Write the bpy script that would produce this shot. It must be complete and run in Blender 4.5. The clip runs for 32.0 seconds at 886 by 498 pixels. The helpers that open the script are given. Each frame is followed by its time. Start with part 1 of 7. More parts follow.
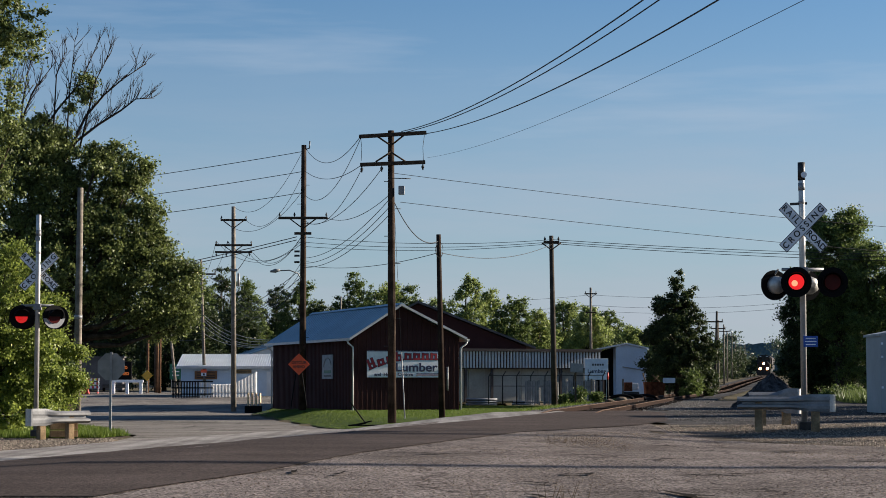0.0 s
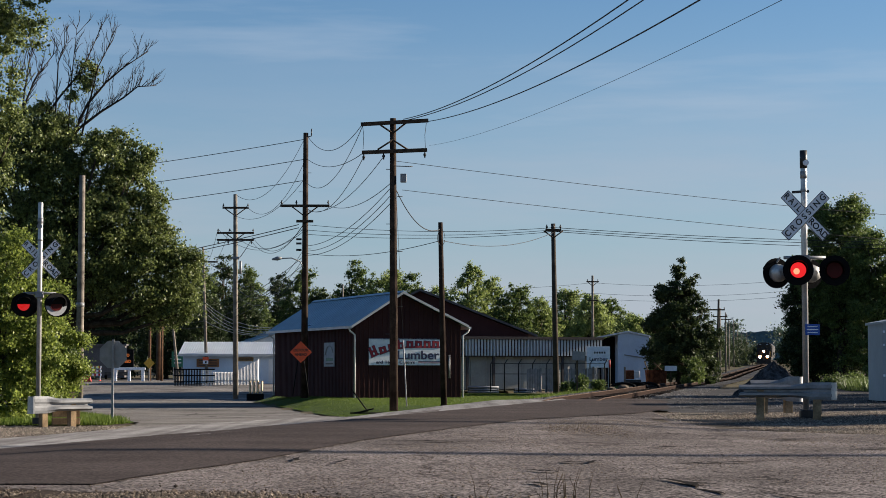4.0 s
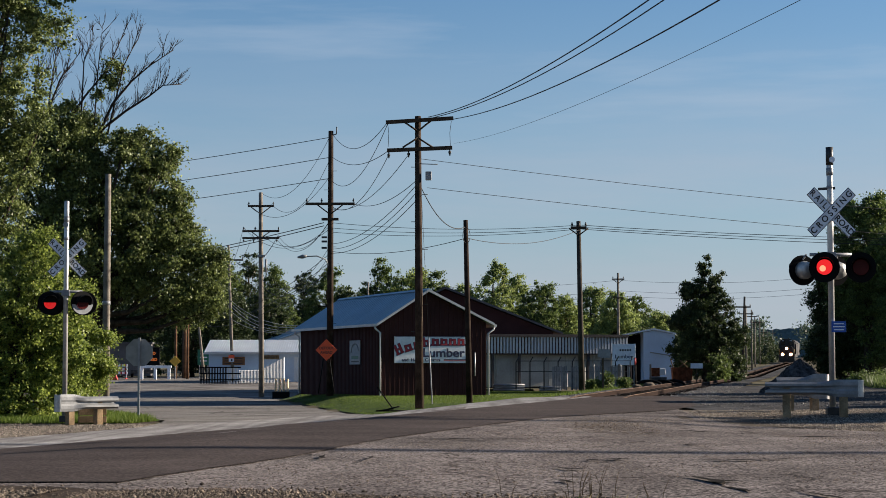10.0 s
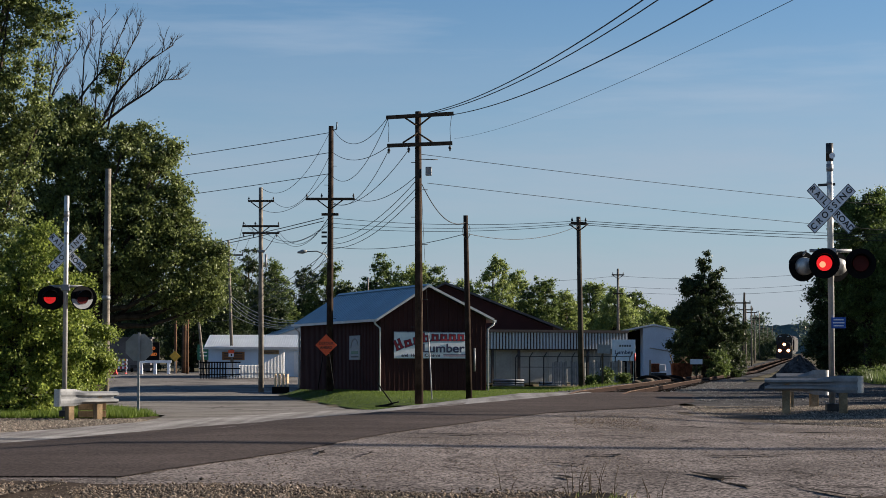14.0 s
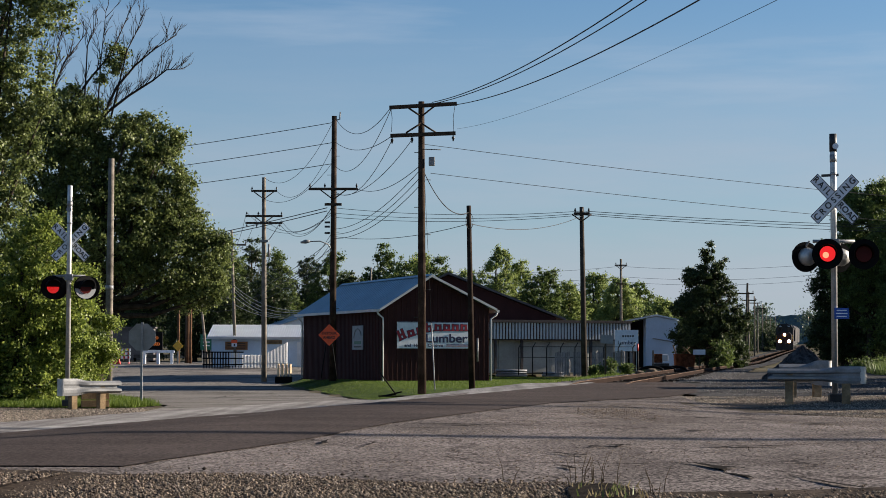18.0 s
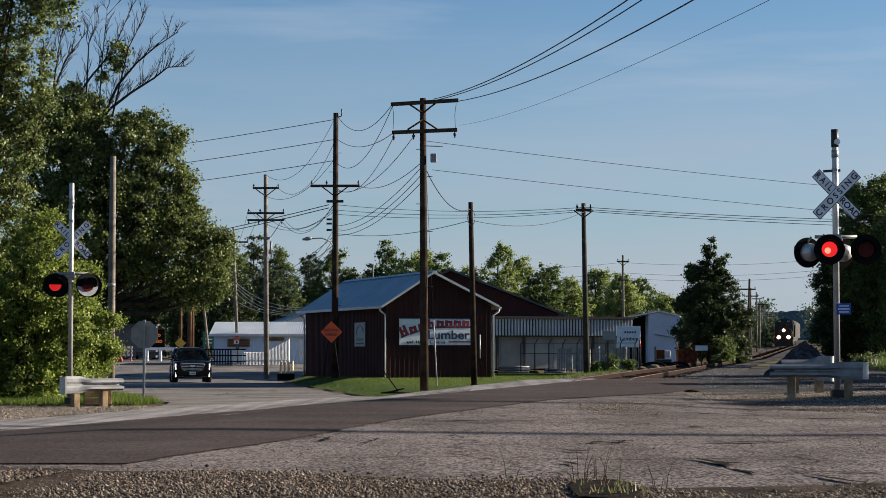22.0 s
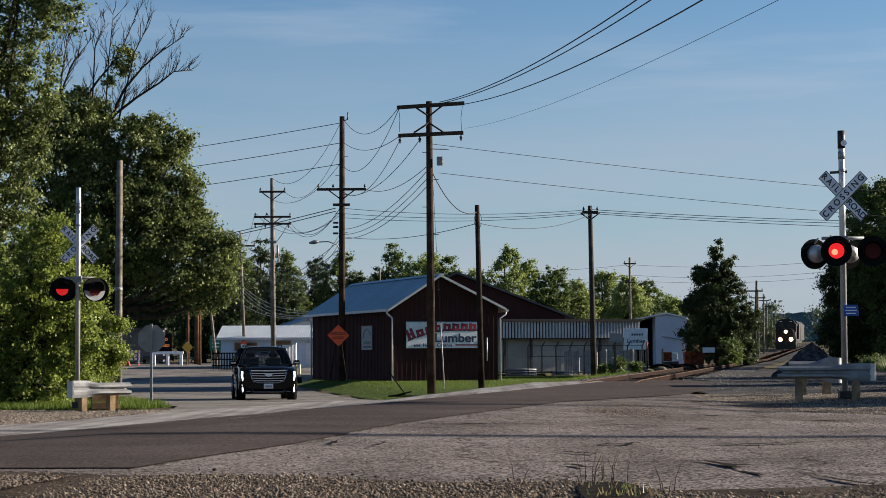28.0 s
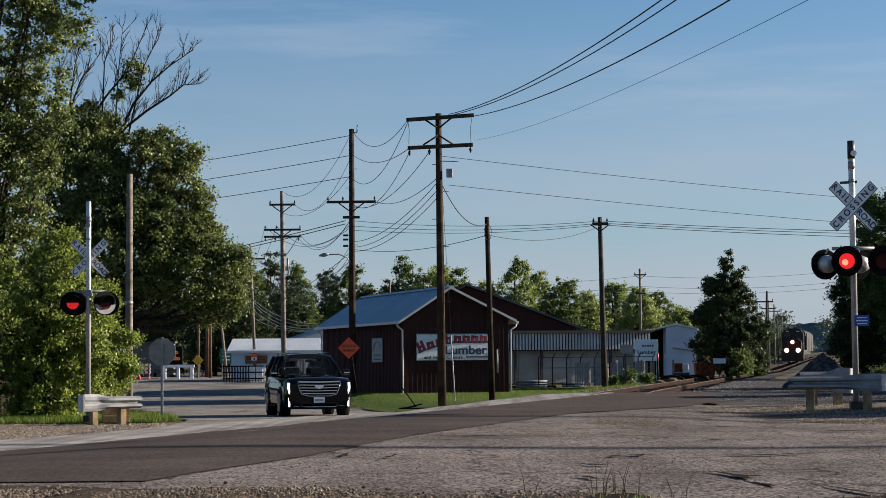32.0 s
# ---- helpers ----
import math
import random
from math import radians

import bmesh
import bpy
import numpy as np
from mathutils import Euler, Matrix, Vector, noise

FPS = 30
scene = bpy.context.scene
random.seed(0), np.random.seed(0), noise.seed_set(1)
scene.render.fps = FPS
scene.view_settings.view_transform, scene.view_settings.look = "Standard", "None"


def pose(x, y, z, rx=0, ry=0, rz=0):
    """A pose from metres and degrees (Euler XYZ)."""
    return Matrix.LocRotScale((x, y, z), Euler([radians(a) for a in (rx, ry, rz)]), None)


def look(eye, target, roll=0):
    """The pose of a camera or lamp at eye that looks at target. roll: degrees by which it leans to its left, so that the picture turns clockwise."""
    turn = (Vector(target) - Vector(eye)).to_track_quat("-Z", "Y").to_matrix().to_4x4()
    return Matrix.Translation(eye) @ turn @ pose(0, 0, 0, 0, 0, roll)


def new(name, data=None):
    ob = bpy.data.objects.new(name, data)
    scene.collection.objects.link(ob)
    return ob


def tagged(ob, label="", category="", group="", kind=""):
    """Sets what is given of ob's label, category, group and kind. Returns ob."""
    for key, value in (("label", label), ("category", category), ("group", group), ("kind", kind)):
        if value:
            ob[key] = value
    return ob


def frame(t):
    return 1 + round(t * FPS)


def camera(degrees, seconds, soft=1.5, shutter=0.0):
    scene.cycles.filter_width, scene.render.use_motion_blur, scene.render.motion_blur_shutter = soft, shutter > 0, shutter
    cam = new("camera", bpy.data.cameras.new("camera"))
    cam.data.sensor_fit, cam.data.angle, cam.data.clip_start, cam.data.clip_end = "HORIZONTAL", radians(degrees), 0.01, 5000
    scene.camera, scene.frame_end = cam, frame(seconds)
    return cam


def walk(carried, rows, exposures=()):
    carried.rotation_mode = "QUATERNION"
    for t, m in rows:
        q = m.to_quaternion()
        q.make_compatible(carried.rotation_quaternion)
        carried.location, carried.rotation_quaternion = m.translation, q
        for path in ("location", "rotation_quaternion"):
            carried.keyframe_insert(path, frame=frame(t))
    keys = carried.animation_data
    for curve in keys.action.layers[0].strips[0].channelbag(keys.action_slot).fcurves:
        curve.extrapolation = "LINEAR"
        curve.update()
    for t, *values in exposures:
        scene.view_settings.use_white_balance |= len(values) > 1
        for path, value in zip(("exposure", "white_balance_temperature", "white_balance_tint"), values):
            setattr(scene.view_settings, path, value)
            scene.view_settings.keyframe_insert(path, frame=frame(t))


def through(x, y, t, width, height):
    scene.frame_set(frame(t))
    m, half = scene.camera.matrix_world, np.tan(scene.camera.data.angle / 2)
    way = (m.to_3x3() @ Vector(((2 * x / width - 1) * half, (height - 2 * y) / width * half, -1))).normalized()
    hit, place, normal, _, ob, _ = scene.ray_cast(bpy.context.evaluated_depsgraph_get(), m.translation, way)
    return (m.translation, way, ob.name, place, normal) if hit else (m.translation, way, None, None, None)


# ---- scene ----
# ---- camera ----
EYE = (0.0, 0.0, 1.5)
cam = camera(25.26, 32.0, soft=0.6)
PATH = [
    (0, 93.860, -0.004, -0.000), (0.5, 93.935, -0.010, -0.010), (1, 93.983, -0.042, 0.010), (1.5, 94.048, -0.055, 0.014),
    (2, 94.075, -0.044, 0.037), (2.5, 94.102, -0.037, 0.059), (3, 94.035, -0.015, 0.076), (3.5, 93.729, -0.041, 0.050),
    (5.5, 93.338, 0.006, 0.101), (6, 93.313, -0.028, 0.190), (6.5, 93.326, -0.049, 0.264), (7, 93.327, -0.046, 0.349),
    (7.5, 93.330, -0.014, 0.423), (8, 93.351, 0.031, 0.475), (8.5, 93.387, 0.079, 0.541), (9, 93.374, 0.025, 0.643),
    (9.5, 93.399, 0.024, 0.714), (10, 93.443, 0.034, 0.790), (10.5, 93.503, 0.005, 0.828), (11, 93.551, 0.001, 0.853),
    (11.5, 93.550, -0.060, 0.822), (12, 93.541, -0.081, 0.793), (12.5, 93.505, -0.092, 0.789), (13, 93.427, -0.085, 0.784),
    (13.5, 93.365, -0.080, 0.784), (14, 93.309, -0.074, 0.782), (14.5, 93.270, -0.134, 0.766), (16.5, 93.168, -0.168, 0.816),
    (17, 93.102, -0.147, 0.853), (17.5, 93.069, -0.159, 0.854), (18, 93.023, -0.150, 0.867), (18.5, 92.994, -0.095, 0.880),
    (19, 93.002, -0.106, 0.875), (19.5, 92.980, -0.049, 0.884), (20, 92.984, -0.020, 0.888), (20.5, 92.979, 0.001, 0.890),
    (21, 92.976, 0.012, 0.908), (21.5, 92.955, 0.013, 0.916), (22, 92.925, 0.004, 0.931), (22.5, 92.927, -0.012, 0.910),
    (23, 92.901, -0.013, 0.913), (23.5, 92.903, -0.034, 0.910), (24, 92.913, -0.069, 0.910), (24.5, 92.949, 0.013, 0.911),
    (25, 92.929, 0.084, 0.926), (25.5, 92.925, 0.093, 0.921), (27.5, 92.969, 0.182, 1.085), (28, 93.012, 0.224, 1.136),
    (28.5, 93.039, 0.276, 1.181), (29, 93.092, 0.336, 1.214), (29.5, 93.144, 0.408, 1.223), (30, 93.199, 0.414, 1.241),
    (30.5, 93.244, 0.450, 1.275), (31, 93.291, 0.416, 1.332), (31.5, 93.327, 0.419, 1.392), (32, 93.364, 0.473, 1.440),
   
]
walk(cam, [(t, pose(*EYE, rx, ry, rz)) for t, rx, ry, rz in PATH], [(0.0, 1.37, 6070, 9), (32.0, 1.37, 6070, 9)])

# ---- world, sun, exposure ----
SUN_TURN, SUN_HIGH = 72.0, 17.0      # degrees right of the view, degrees above the horizon
world = bpy.data.worlds.new("evening_sky")
scene.world = world
world.use_nodes = True
wn, wl = world.node_tree.nodes, world.node_tree.links
wn.clear()
sky = wn.new("ShaderNodeTexSky")
sky.sky_type, sky.sun_disc = "NISHITA", False
sky.sun_elevation, sky.sun_rotation = radians(SUN_HIGH), radians(SUN_TURN)
sky.air_density, sky.dust_density, sky.ozone_density = 1.0, 0.2, 4.2
# thin streaks of high cloud
tc, mp = wn.new("ShaderNodeTexCoord"), wn.new("ShaderNodeMapping")
mp.inputs["Scale"].default_value = (1.6, 1.6, 15.0)
mp.inputs["Rotation"].default_value = (0, radians(4), 0)
cn = wn.new("ShaderNodeTexNoise")
cn.inputs["Scale"].default_value, cn.inputs["Detail"].default_value, cn.inputs["Roughness"].default_value = 2.3, 6, 0.55
cr = wn.new("ShaderNodeValToRGB")
cr.color_ramp.elements[0].position, cr.color_ramp.elements[1].position = 0.56, 0.74
cr.color_ramp.elements[1].color = (0.3, 0.3, 0.3, 1)
cm = wn.new("ShaderNodeMix")
cm.data_type = "RGBA"
cm.inputs["B"].default_value = (5.3, 5.7, 6.3, 1)
sx, hz, hm = wn.new("ShaderNodeSeparateXYZ"), wn.new("ShaderNodeMapRange"), wn.new("ShaderNodeMix")
hm.data_type = "RGBA"
hm.inputs["B"].default_value = (3.55, 4.3, 5.05, 1)     # pale blue haze all round the horizon
hz.inputs["From Min"].default_value, hz.inputs["From Max"].default_value = 0.0, 0.19
hz.inputs["To Min"].default_value, hz.inputs["To Max"].default_value = 0.72, 0.0
vm, vn, vr, vx = wn.new("ShaderNodeMapping"), wn.new("ShaderNodeTexNoise"), wn.new("ShaderNodeValToRGB"), wn.new("ShaderNodeMix")
vm.inputs["Scale"].default_value, vm.inputs["Location"].default_value = (1.0, 1.0, 7.0), (0.4, 0.2, 0.55)
vn.inputs["Scale"].default_value, vn.inputs["Detail"].default_value, vn.inputs["Roughness"].default_value = 2.6, 7, 0.6
vr.color_ramp.elements[0].position, vr.color_ramp.elements[1].position = 0.36, 0.70
vr.color_ramp.elements[1].color = (0.62, 0.62, 0.62, 1)
vz, vf = wn.new("ShaderNodeMapRange"), wn.new("ShaderNodeMath")
vz.inputs["From Min"].default_value, vz.inputs["From Max"].default_value = 0.085, 0.165
vz.inputs["To Min"].default_value, vz.inputs["To Max"].default_value = 1.0, 0.0
vf.operation = "MULTIPLY"
vx.data_type = "RGBA"
vx.inputs["B"].default_value = (4.7, 4.7, 5.15, 1)     # pale lilac veil
bgd, wo = wn.new("ShaderNodeBackground"), wn.new("ShaderNodeOutputWorld")
bgd.inputs["Strength"].default_value = 0.0412
for a, b in ((tc.outputs["Generated"], mp.inputs["Vector"]), (mp.outputs[0], cn.inputs["Vector"]), (cn.outputs["Fac"], cr.inputs[0]),
             (cr.outputs[0], cm.inputs["Factor"]), (tc.outputs["Generated"], sx.inputs[0]), (sx.outputs["Z"], hz.inputs["Value"]), (hz.outputs[0], hm.inputs["Factor"]), (sky.outputs[0], hm.inputs["A"]), (hm.outputs["Result"], cm.inputs["A"]), (tc.outputs["Generated"], vm.inputs["Vector"]), (vm.outputs[0], vn.inputs["Vector"]), (vn.outputs["Fac"], vr.inputs[0]), (sx.outputs["Z"], vz.inputs["Value"]), (vr.outputs[0], vf.inputs[0]), (vz.outputs[0], vf.inputs[1]), (vf.outputs[0], vx.inputs["Factor"]), (cm.outputs["Result"], vx.inputs["A"]), (vx.outputs["Result"], bgd.inputs[0]), (bgd.outputs[0], wo.inputs[0])):
    wl.new(a, b)
sun = new("sun", bpy.data.lights.new("sun", "SUN"))
sun.data.energy, sun.data.angle, sun.data.color = 5.0, radians(0.5), (1.0, 0.84, 0.66)
_a, _e = radians(SUN_TURN), radians(SUN_HIGH)
TO_SUN = Vector((math.sin(_a) * math.cos(_e), math.cos(_a) * math.cos(_e), math.sin(_e)))
sun.matrix_world = look(TO_SUN * 80, (0, 0, 0))


# ---- materials ----
def mat(name, col, rough=0.7, metal=0.0, vary=0.25, scale=6.0, fine=60.0, bump=0.15, emit=None, strength=0.0, random_hue=0.0, coat=0.0, second=None, mix_at=0.55):
    """A procedural surface: a base colour broken up at two scales, with relief."""
    m = bpy.data.materials.new(name)
    m.use_nodes = True
    n, l = m.node_tree.nodes, m.node_tree.links
    p = n["Principled BSDF"]
    p.inputs["Roughness"].default_value, p.inputs["Metallic"].default_value = rough, metal
    p.inputs["Coat Weight"].default_value = coat
    if rough >= 0.85:                            # rough, dusty surfaces have almost no sheen
        p.inputs["Specular IOR Level"].default_value = 0.04
    co = n.new("ShaderNodeTexCoord")
    n1, n2 = n.new("ShaderNodeTexNoise"), n.new("ShaderNodeTexNoise")
    n1.inputs["Scale"].default_value, n2.inputs["Scale"].default_value = scale, fine
    n1.inputs["Detail"].default_value, n2.inputs["Detail"].default_value = 5, 4
    l.new(co.outputs["Object"], n1.inputs["Vector"]), l.new(co.outputs["Object"], n2.inputs["Vector"])
    r1 = n.new("ShaderNodeValToRGB")
    c2 = second or tuple(c * (1 - vary) for c in col)
    r1.color_ramp.elements[0].color, r1.color_ramp.elements[1].color = (*c2, 1), (*(min(1, c * (1 + vary * 0.5)) for c in col), 1)
    r1.color_ramp.elements[0].position, r1.color_ramp.elements[1].position = mix_at - 0.2, mix_at + 0.15
    l.new(n1.outputs["Fac"], r1.inputs[0])
    mx = n.new("ShaderNodeMix")
    mx.data_type, mx.blend_type = "RGBA", "MULTIPLY"
    mx.inputs["Factor"].default_value = min(1.0, vary * 1.6)
    l.new(r1.outputs[0], mx.inputs["A"])
    l.new(n2.outputs["Fac"], mx.inputs["B"])
    out = mx.outputs["Result"]
    if random_hue:
        oi, hs = n.new("ShaderNodeObjectInfo"), n.new("ShaderNodeHueSaturation")
        mr = n.new("ShaderNodeMapRange")
        mr.inputs["To Min"].default_value, mr.inputs["To Max"].default_value = 1 - random_hue, 1 + random_hue
        l.new(oi.outputs["Random"], mr.inputs["Value"]), l.new(mr.outputs[0], hs.inputs["Value"]), l.new(out, hs.inputs["Color"])
        out = hs.outputs[0]
    l.new(out, p.inputs["Base Color"])
    if bump:
        b = n.new("ShaderNodeBump")
        b.inputs["Strength"].default_value, b.inputs["Distance"].default_value = bump, 0.02
        l.new(n2.outputs["Fac"], b.inputs["Height"]), l.new(b.outputs[0], p.inputs["Normal"])
    if emit:
        p.inputs["Emission Color"].default_value, p.inputs["Emission Strength"].default_value = (*emit, 1), strength
    return m


def worn_asphalt(name, col, dark, crack=0.0, speck=0.5, scale=0.5, streak=None, stain=0.8):
    """Asphalt with pale stones in it, patches, long stains and cracks."""
    m = mat(name, col, 0.9, vary=0.35, scale=scale, fine=55, bump=0.5, second=dark)
    n, l = m.node_tree.nodes, m.node_tree.links
    p = n["Principled BSDF"]
    src = p.inputs["Base Color"].links[0].from_socket
    co = n.new("ShaderNodeTexCoord")
    v = n.new("ShaderNodeTexVoronoi")
    v.inputs["Scale"].default_value = 42
    rp = n.new("ShaderNodeValToRGB")
    rp.color_ramp.elements[0].position, rp.color_ramp.elements[0].color = 0.25, (1 - speck, 1 - speck, 1 - speck, 1)
    rp.color_ramp.elements[1].position, rp.color_ramp.elements[1].color = 0.9, (1 + speck, 1 + speck * 0.95, 1 + speck * 0.9, 1)
    a = n.new("ShaderNodeMix")
    a.data_type, a.blend_type = "RGBA", "MULTIPLY"
    a.inputs["Factor"].default_value = 1.0
    l.new(co.outputs["Object"], v.inputs["Vector"]), l.new(v.outputs["Color"], rp.inputs[0]), l.new(src, a.inputs["A"]), l.new(rp.outputs[0], a.inputs["B"])
    # stains drawn out across the way of travel
    mp, st, sr = n.new("ShaderNodeMapping"), n.new("ShaderNodeTexNoise"), n.new("ShaderNodeValToRGB")
    mp.inputs["Scale"].default_value = (0.35, 1.3, 1)
    if streak:                                   # turn, closeness across and along
        mp.inputs["Rotation"].default_value = (0, 0, radians(streak[0]))
        mp.inputs["Scale"].default_value = (streak[1], streak[2] * 0.3, 1)
    st.inputs["Scale"].default_value, st.inputs["Detail"].default_value = 1.0, 8
    sr.color_ramp.elements[0].position, sr.color_ramp.elements[0].color = 0.38, (0.45, 0.43, 0.42, 1)
    sr.color_ramp.elements[1].position = 0.60
    b = n.new("ShaderNodeMix")
    b.data_type, b.blend_type = "RGBA", "MULTIPLY"
    b.inputs["Factor"].default_value = stain
    l.new(co.outputs["Object"], mp.inputs[0]), l.new(mp.outputs[0], st.inputs["Vector"]), l.new(st.outputs["Fac"], sr.inputs[0]), l.new(a.outputs["Result"], b.inputs["A"]), l.new(sr.outputs[0], b.inputs["B"])
    out = b.outputs["Result"]
    if crack:
        nz, ad, cv, cr = n.new("ShaderNodeTexNoise"), n.new("ShaderNodeMix"), n.new("ShaderNodeTexVoronoi"), n.new("ShaderNodeValToRGB")
        nz.inputs["Scale"].default_value, nz.inputs["Detail"].default_value = 1.6, 6
        ad.data_type, ad.blend_type = "RGBA", "ADD"
        ad.inputs["Factor"].default_value = 1.2
        cv.feature, cv.inputs["Scale"].default_value = "DISTANCE_TO_EDGE", crack
        cr.color_ramp.elements[0].position, cr.color_ramp.elements[0].color = 0.0, (0.25, 0.24, 0.23, 1)
        cr.color_ramp.elements[1].position = 0.016
        c = n.new("ShaderNodeMix")
        c.data_type, c.blend_type = "RGBA", "MULTIPLY"
        c.inputs["Factor"].default_value = 0.9
        l.new(co.outputs["Object"], nz.inputs["Vector"]), l.new(co.outputs["Object"], ad.inputs["A"]), l.new(nz.outputs["Color"], ad.inputs["B"])
        l.new(ad.outputs["Result"], cv.inputs["Vector"]), l.new(cv.outputs["Distance"], cr.inputs[0]), l.new(out, c.inputs["A"]), l.new(cr.outputs[0], c.inputs["B"])
        out = c.outputs["Result"]
    l.new(out, p.inputs["Base Color"])
    return m


def stone_mat(name, cols):
    """Loose stones, each of its own tint."""
    m = bpy.data.materials.new(name)
    m.use_nodes = True
    n, l = m.node_tree.nodes, m.node_tree.links
    p = n["Principled BSDF"]
    p.inputs["Roughness"].default_value, p.inputs["Specular IOR Level"].default_value = 0.95, 0.05
    g, r = n.new("ShaderNodeNewGeometry"), n.new("ShaderNodeValToRGB")
    while len(r.color_ramp.elements) < len(cols):
        r.color_ramp.elements.new(0.5)
    for k, (e, c) in enumerate(zip(r.color_ramp.elements, cols)):
        e.position, e.color = k / (len(cols) - 1), (*c, 1)
    l.new(g.outputs["Random Per Island"], r.inputs[0]), l.new(r.outputs[0], p.inputs["Base Color"])
    return m


def leaf_mat(name, col, col2, through=0.35):
    m = bpy.data.materials.new(name)
    m.use_nodes = True
    n, l = m.node_tree.nodes, m.node_tree.links
    p, o = n["Principled BSDF"], n["Material Output"]
    g, r = n.new("ShaderNodeNewGeometry"), n.new("ShaderNodeValToRGB")
    r.color_ramp.elements[0].color, r.color_ramp.elements[1].color = (*col, 1), (*col2, 1)
    l.new(g.outputs["Random Per Island"], r.inputs[0]), l.new(r.outputs[0], p.inputs["Base Color"])
    p.inputs["Roughness"].default_value, p.inputs["Specular IOR Level"].default_value = 0.5, 0.28
    t, x = n.new("ShaderNodeBsdfTranslucent"), n.new("ShaderNodeMixShader")
    x.inputs[0].default_value = through
    l.new(r.outputs[0], t.inputs[0]), l.new(p.outputs[0], x.inputs[1]), l.new(t.outputs[0], x.inputs[2]), l.new(x.outputs[0], o.inputs[0])
    return m


def glow(name, col, strength, base=(0.02, 0.0, 0.0)):
    return mat(name, base, 0.25, vary=0.05, bump=0, emit=col, strength=strength)


def glass(name, col, gloss=0.05):
    """A thin tinted pane: light passes straight through, with a faint mirror sheen."""
    m = bpy.data.materials.new(name)
    m.use_nodes = True
    n, l = m.node_tree.nodes, m.node_tree.links
    t, g, x = n.new("ShaderNodeBsdfTransparent"), n.new("ShaderNodeBsdfGlossy"), n.new("ShaderNodeMixShader")
    t.inputs[0].default_value = (*col, 1)
    g.inputs["Roughness"].default_value = 0.02
    x.inputs[0].default_value = gloss
    l.new(t.outputs[0], x.inputs[1]), l.new(g.outputs[0], x.inputs[2]), l.new(x.outputs[0], n["Material Output"].inputs[0])
    n.remove(n["Principled BSDF"])
    return m


def paint_gloss(m, level):
    m.node_tree.nodes["Principled BSDF"].inputs["Specular IOR Level"].default_value = level
    return m


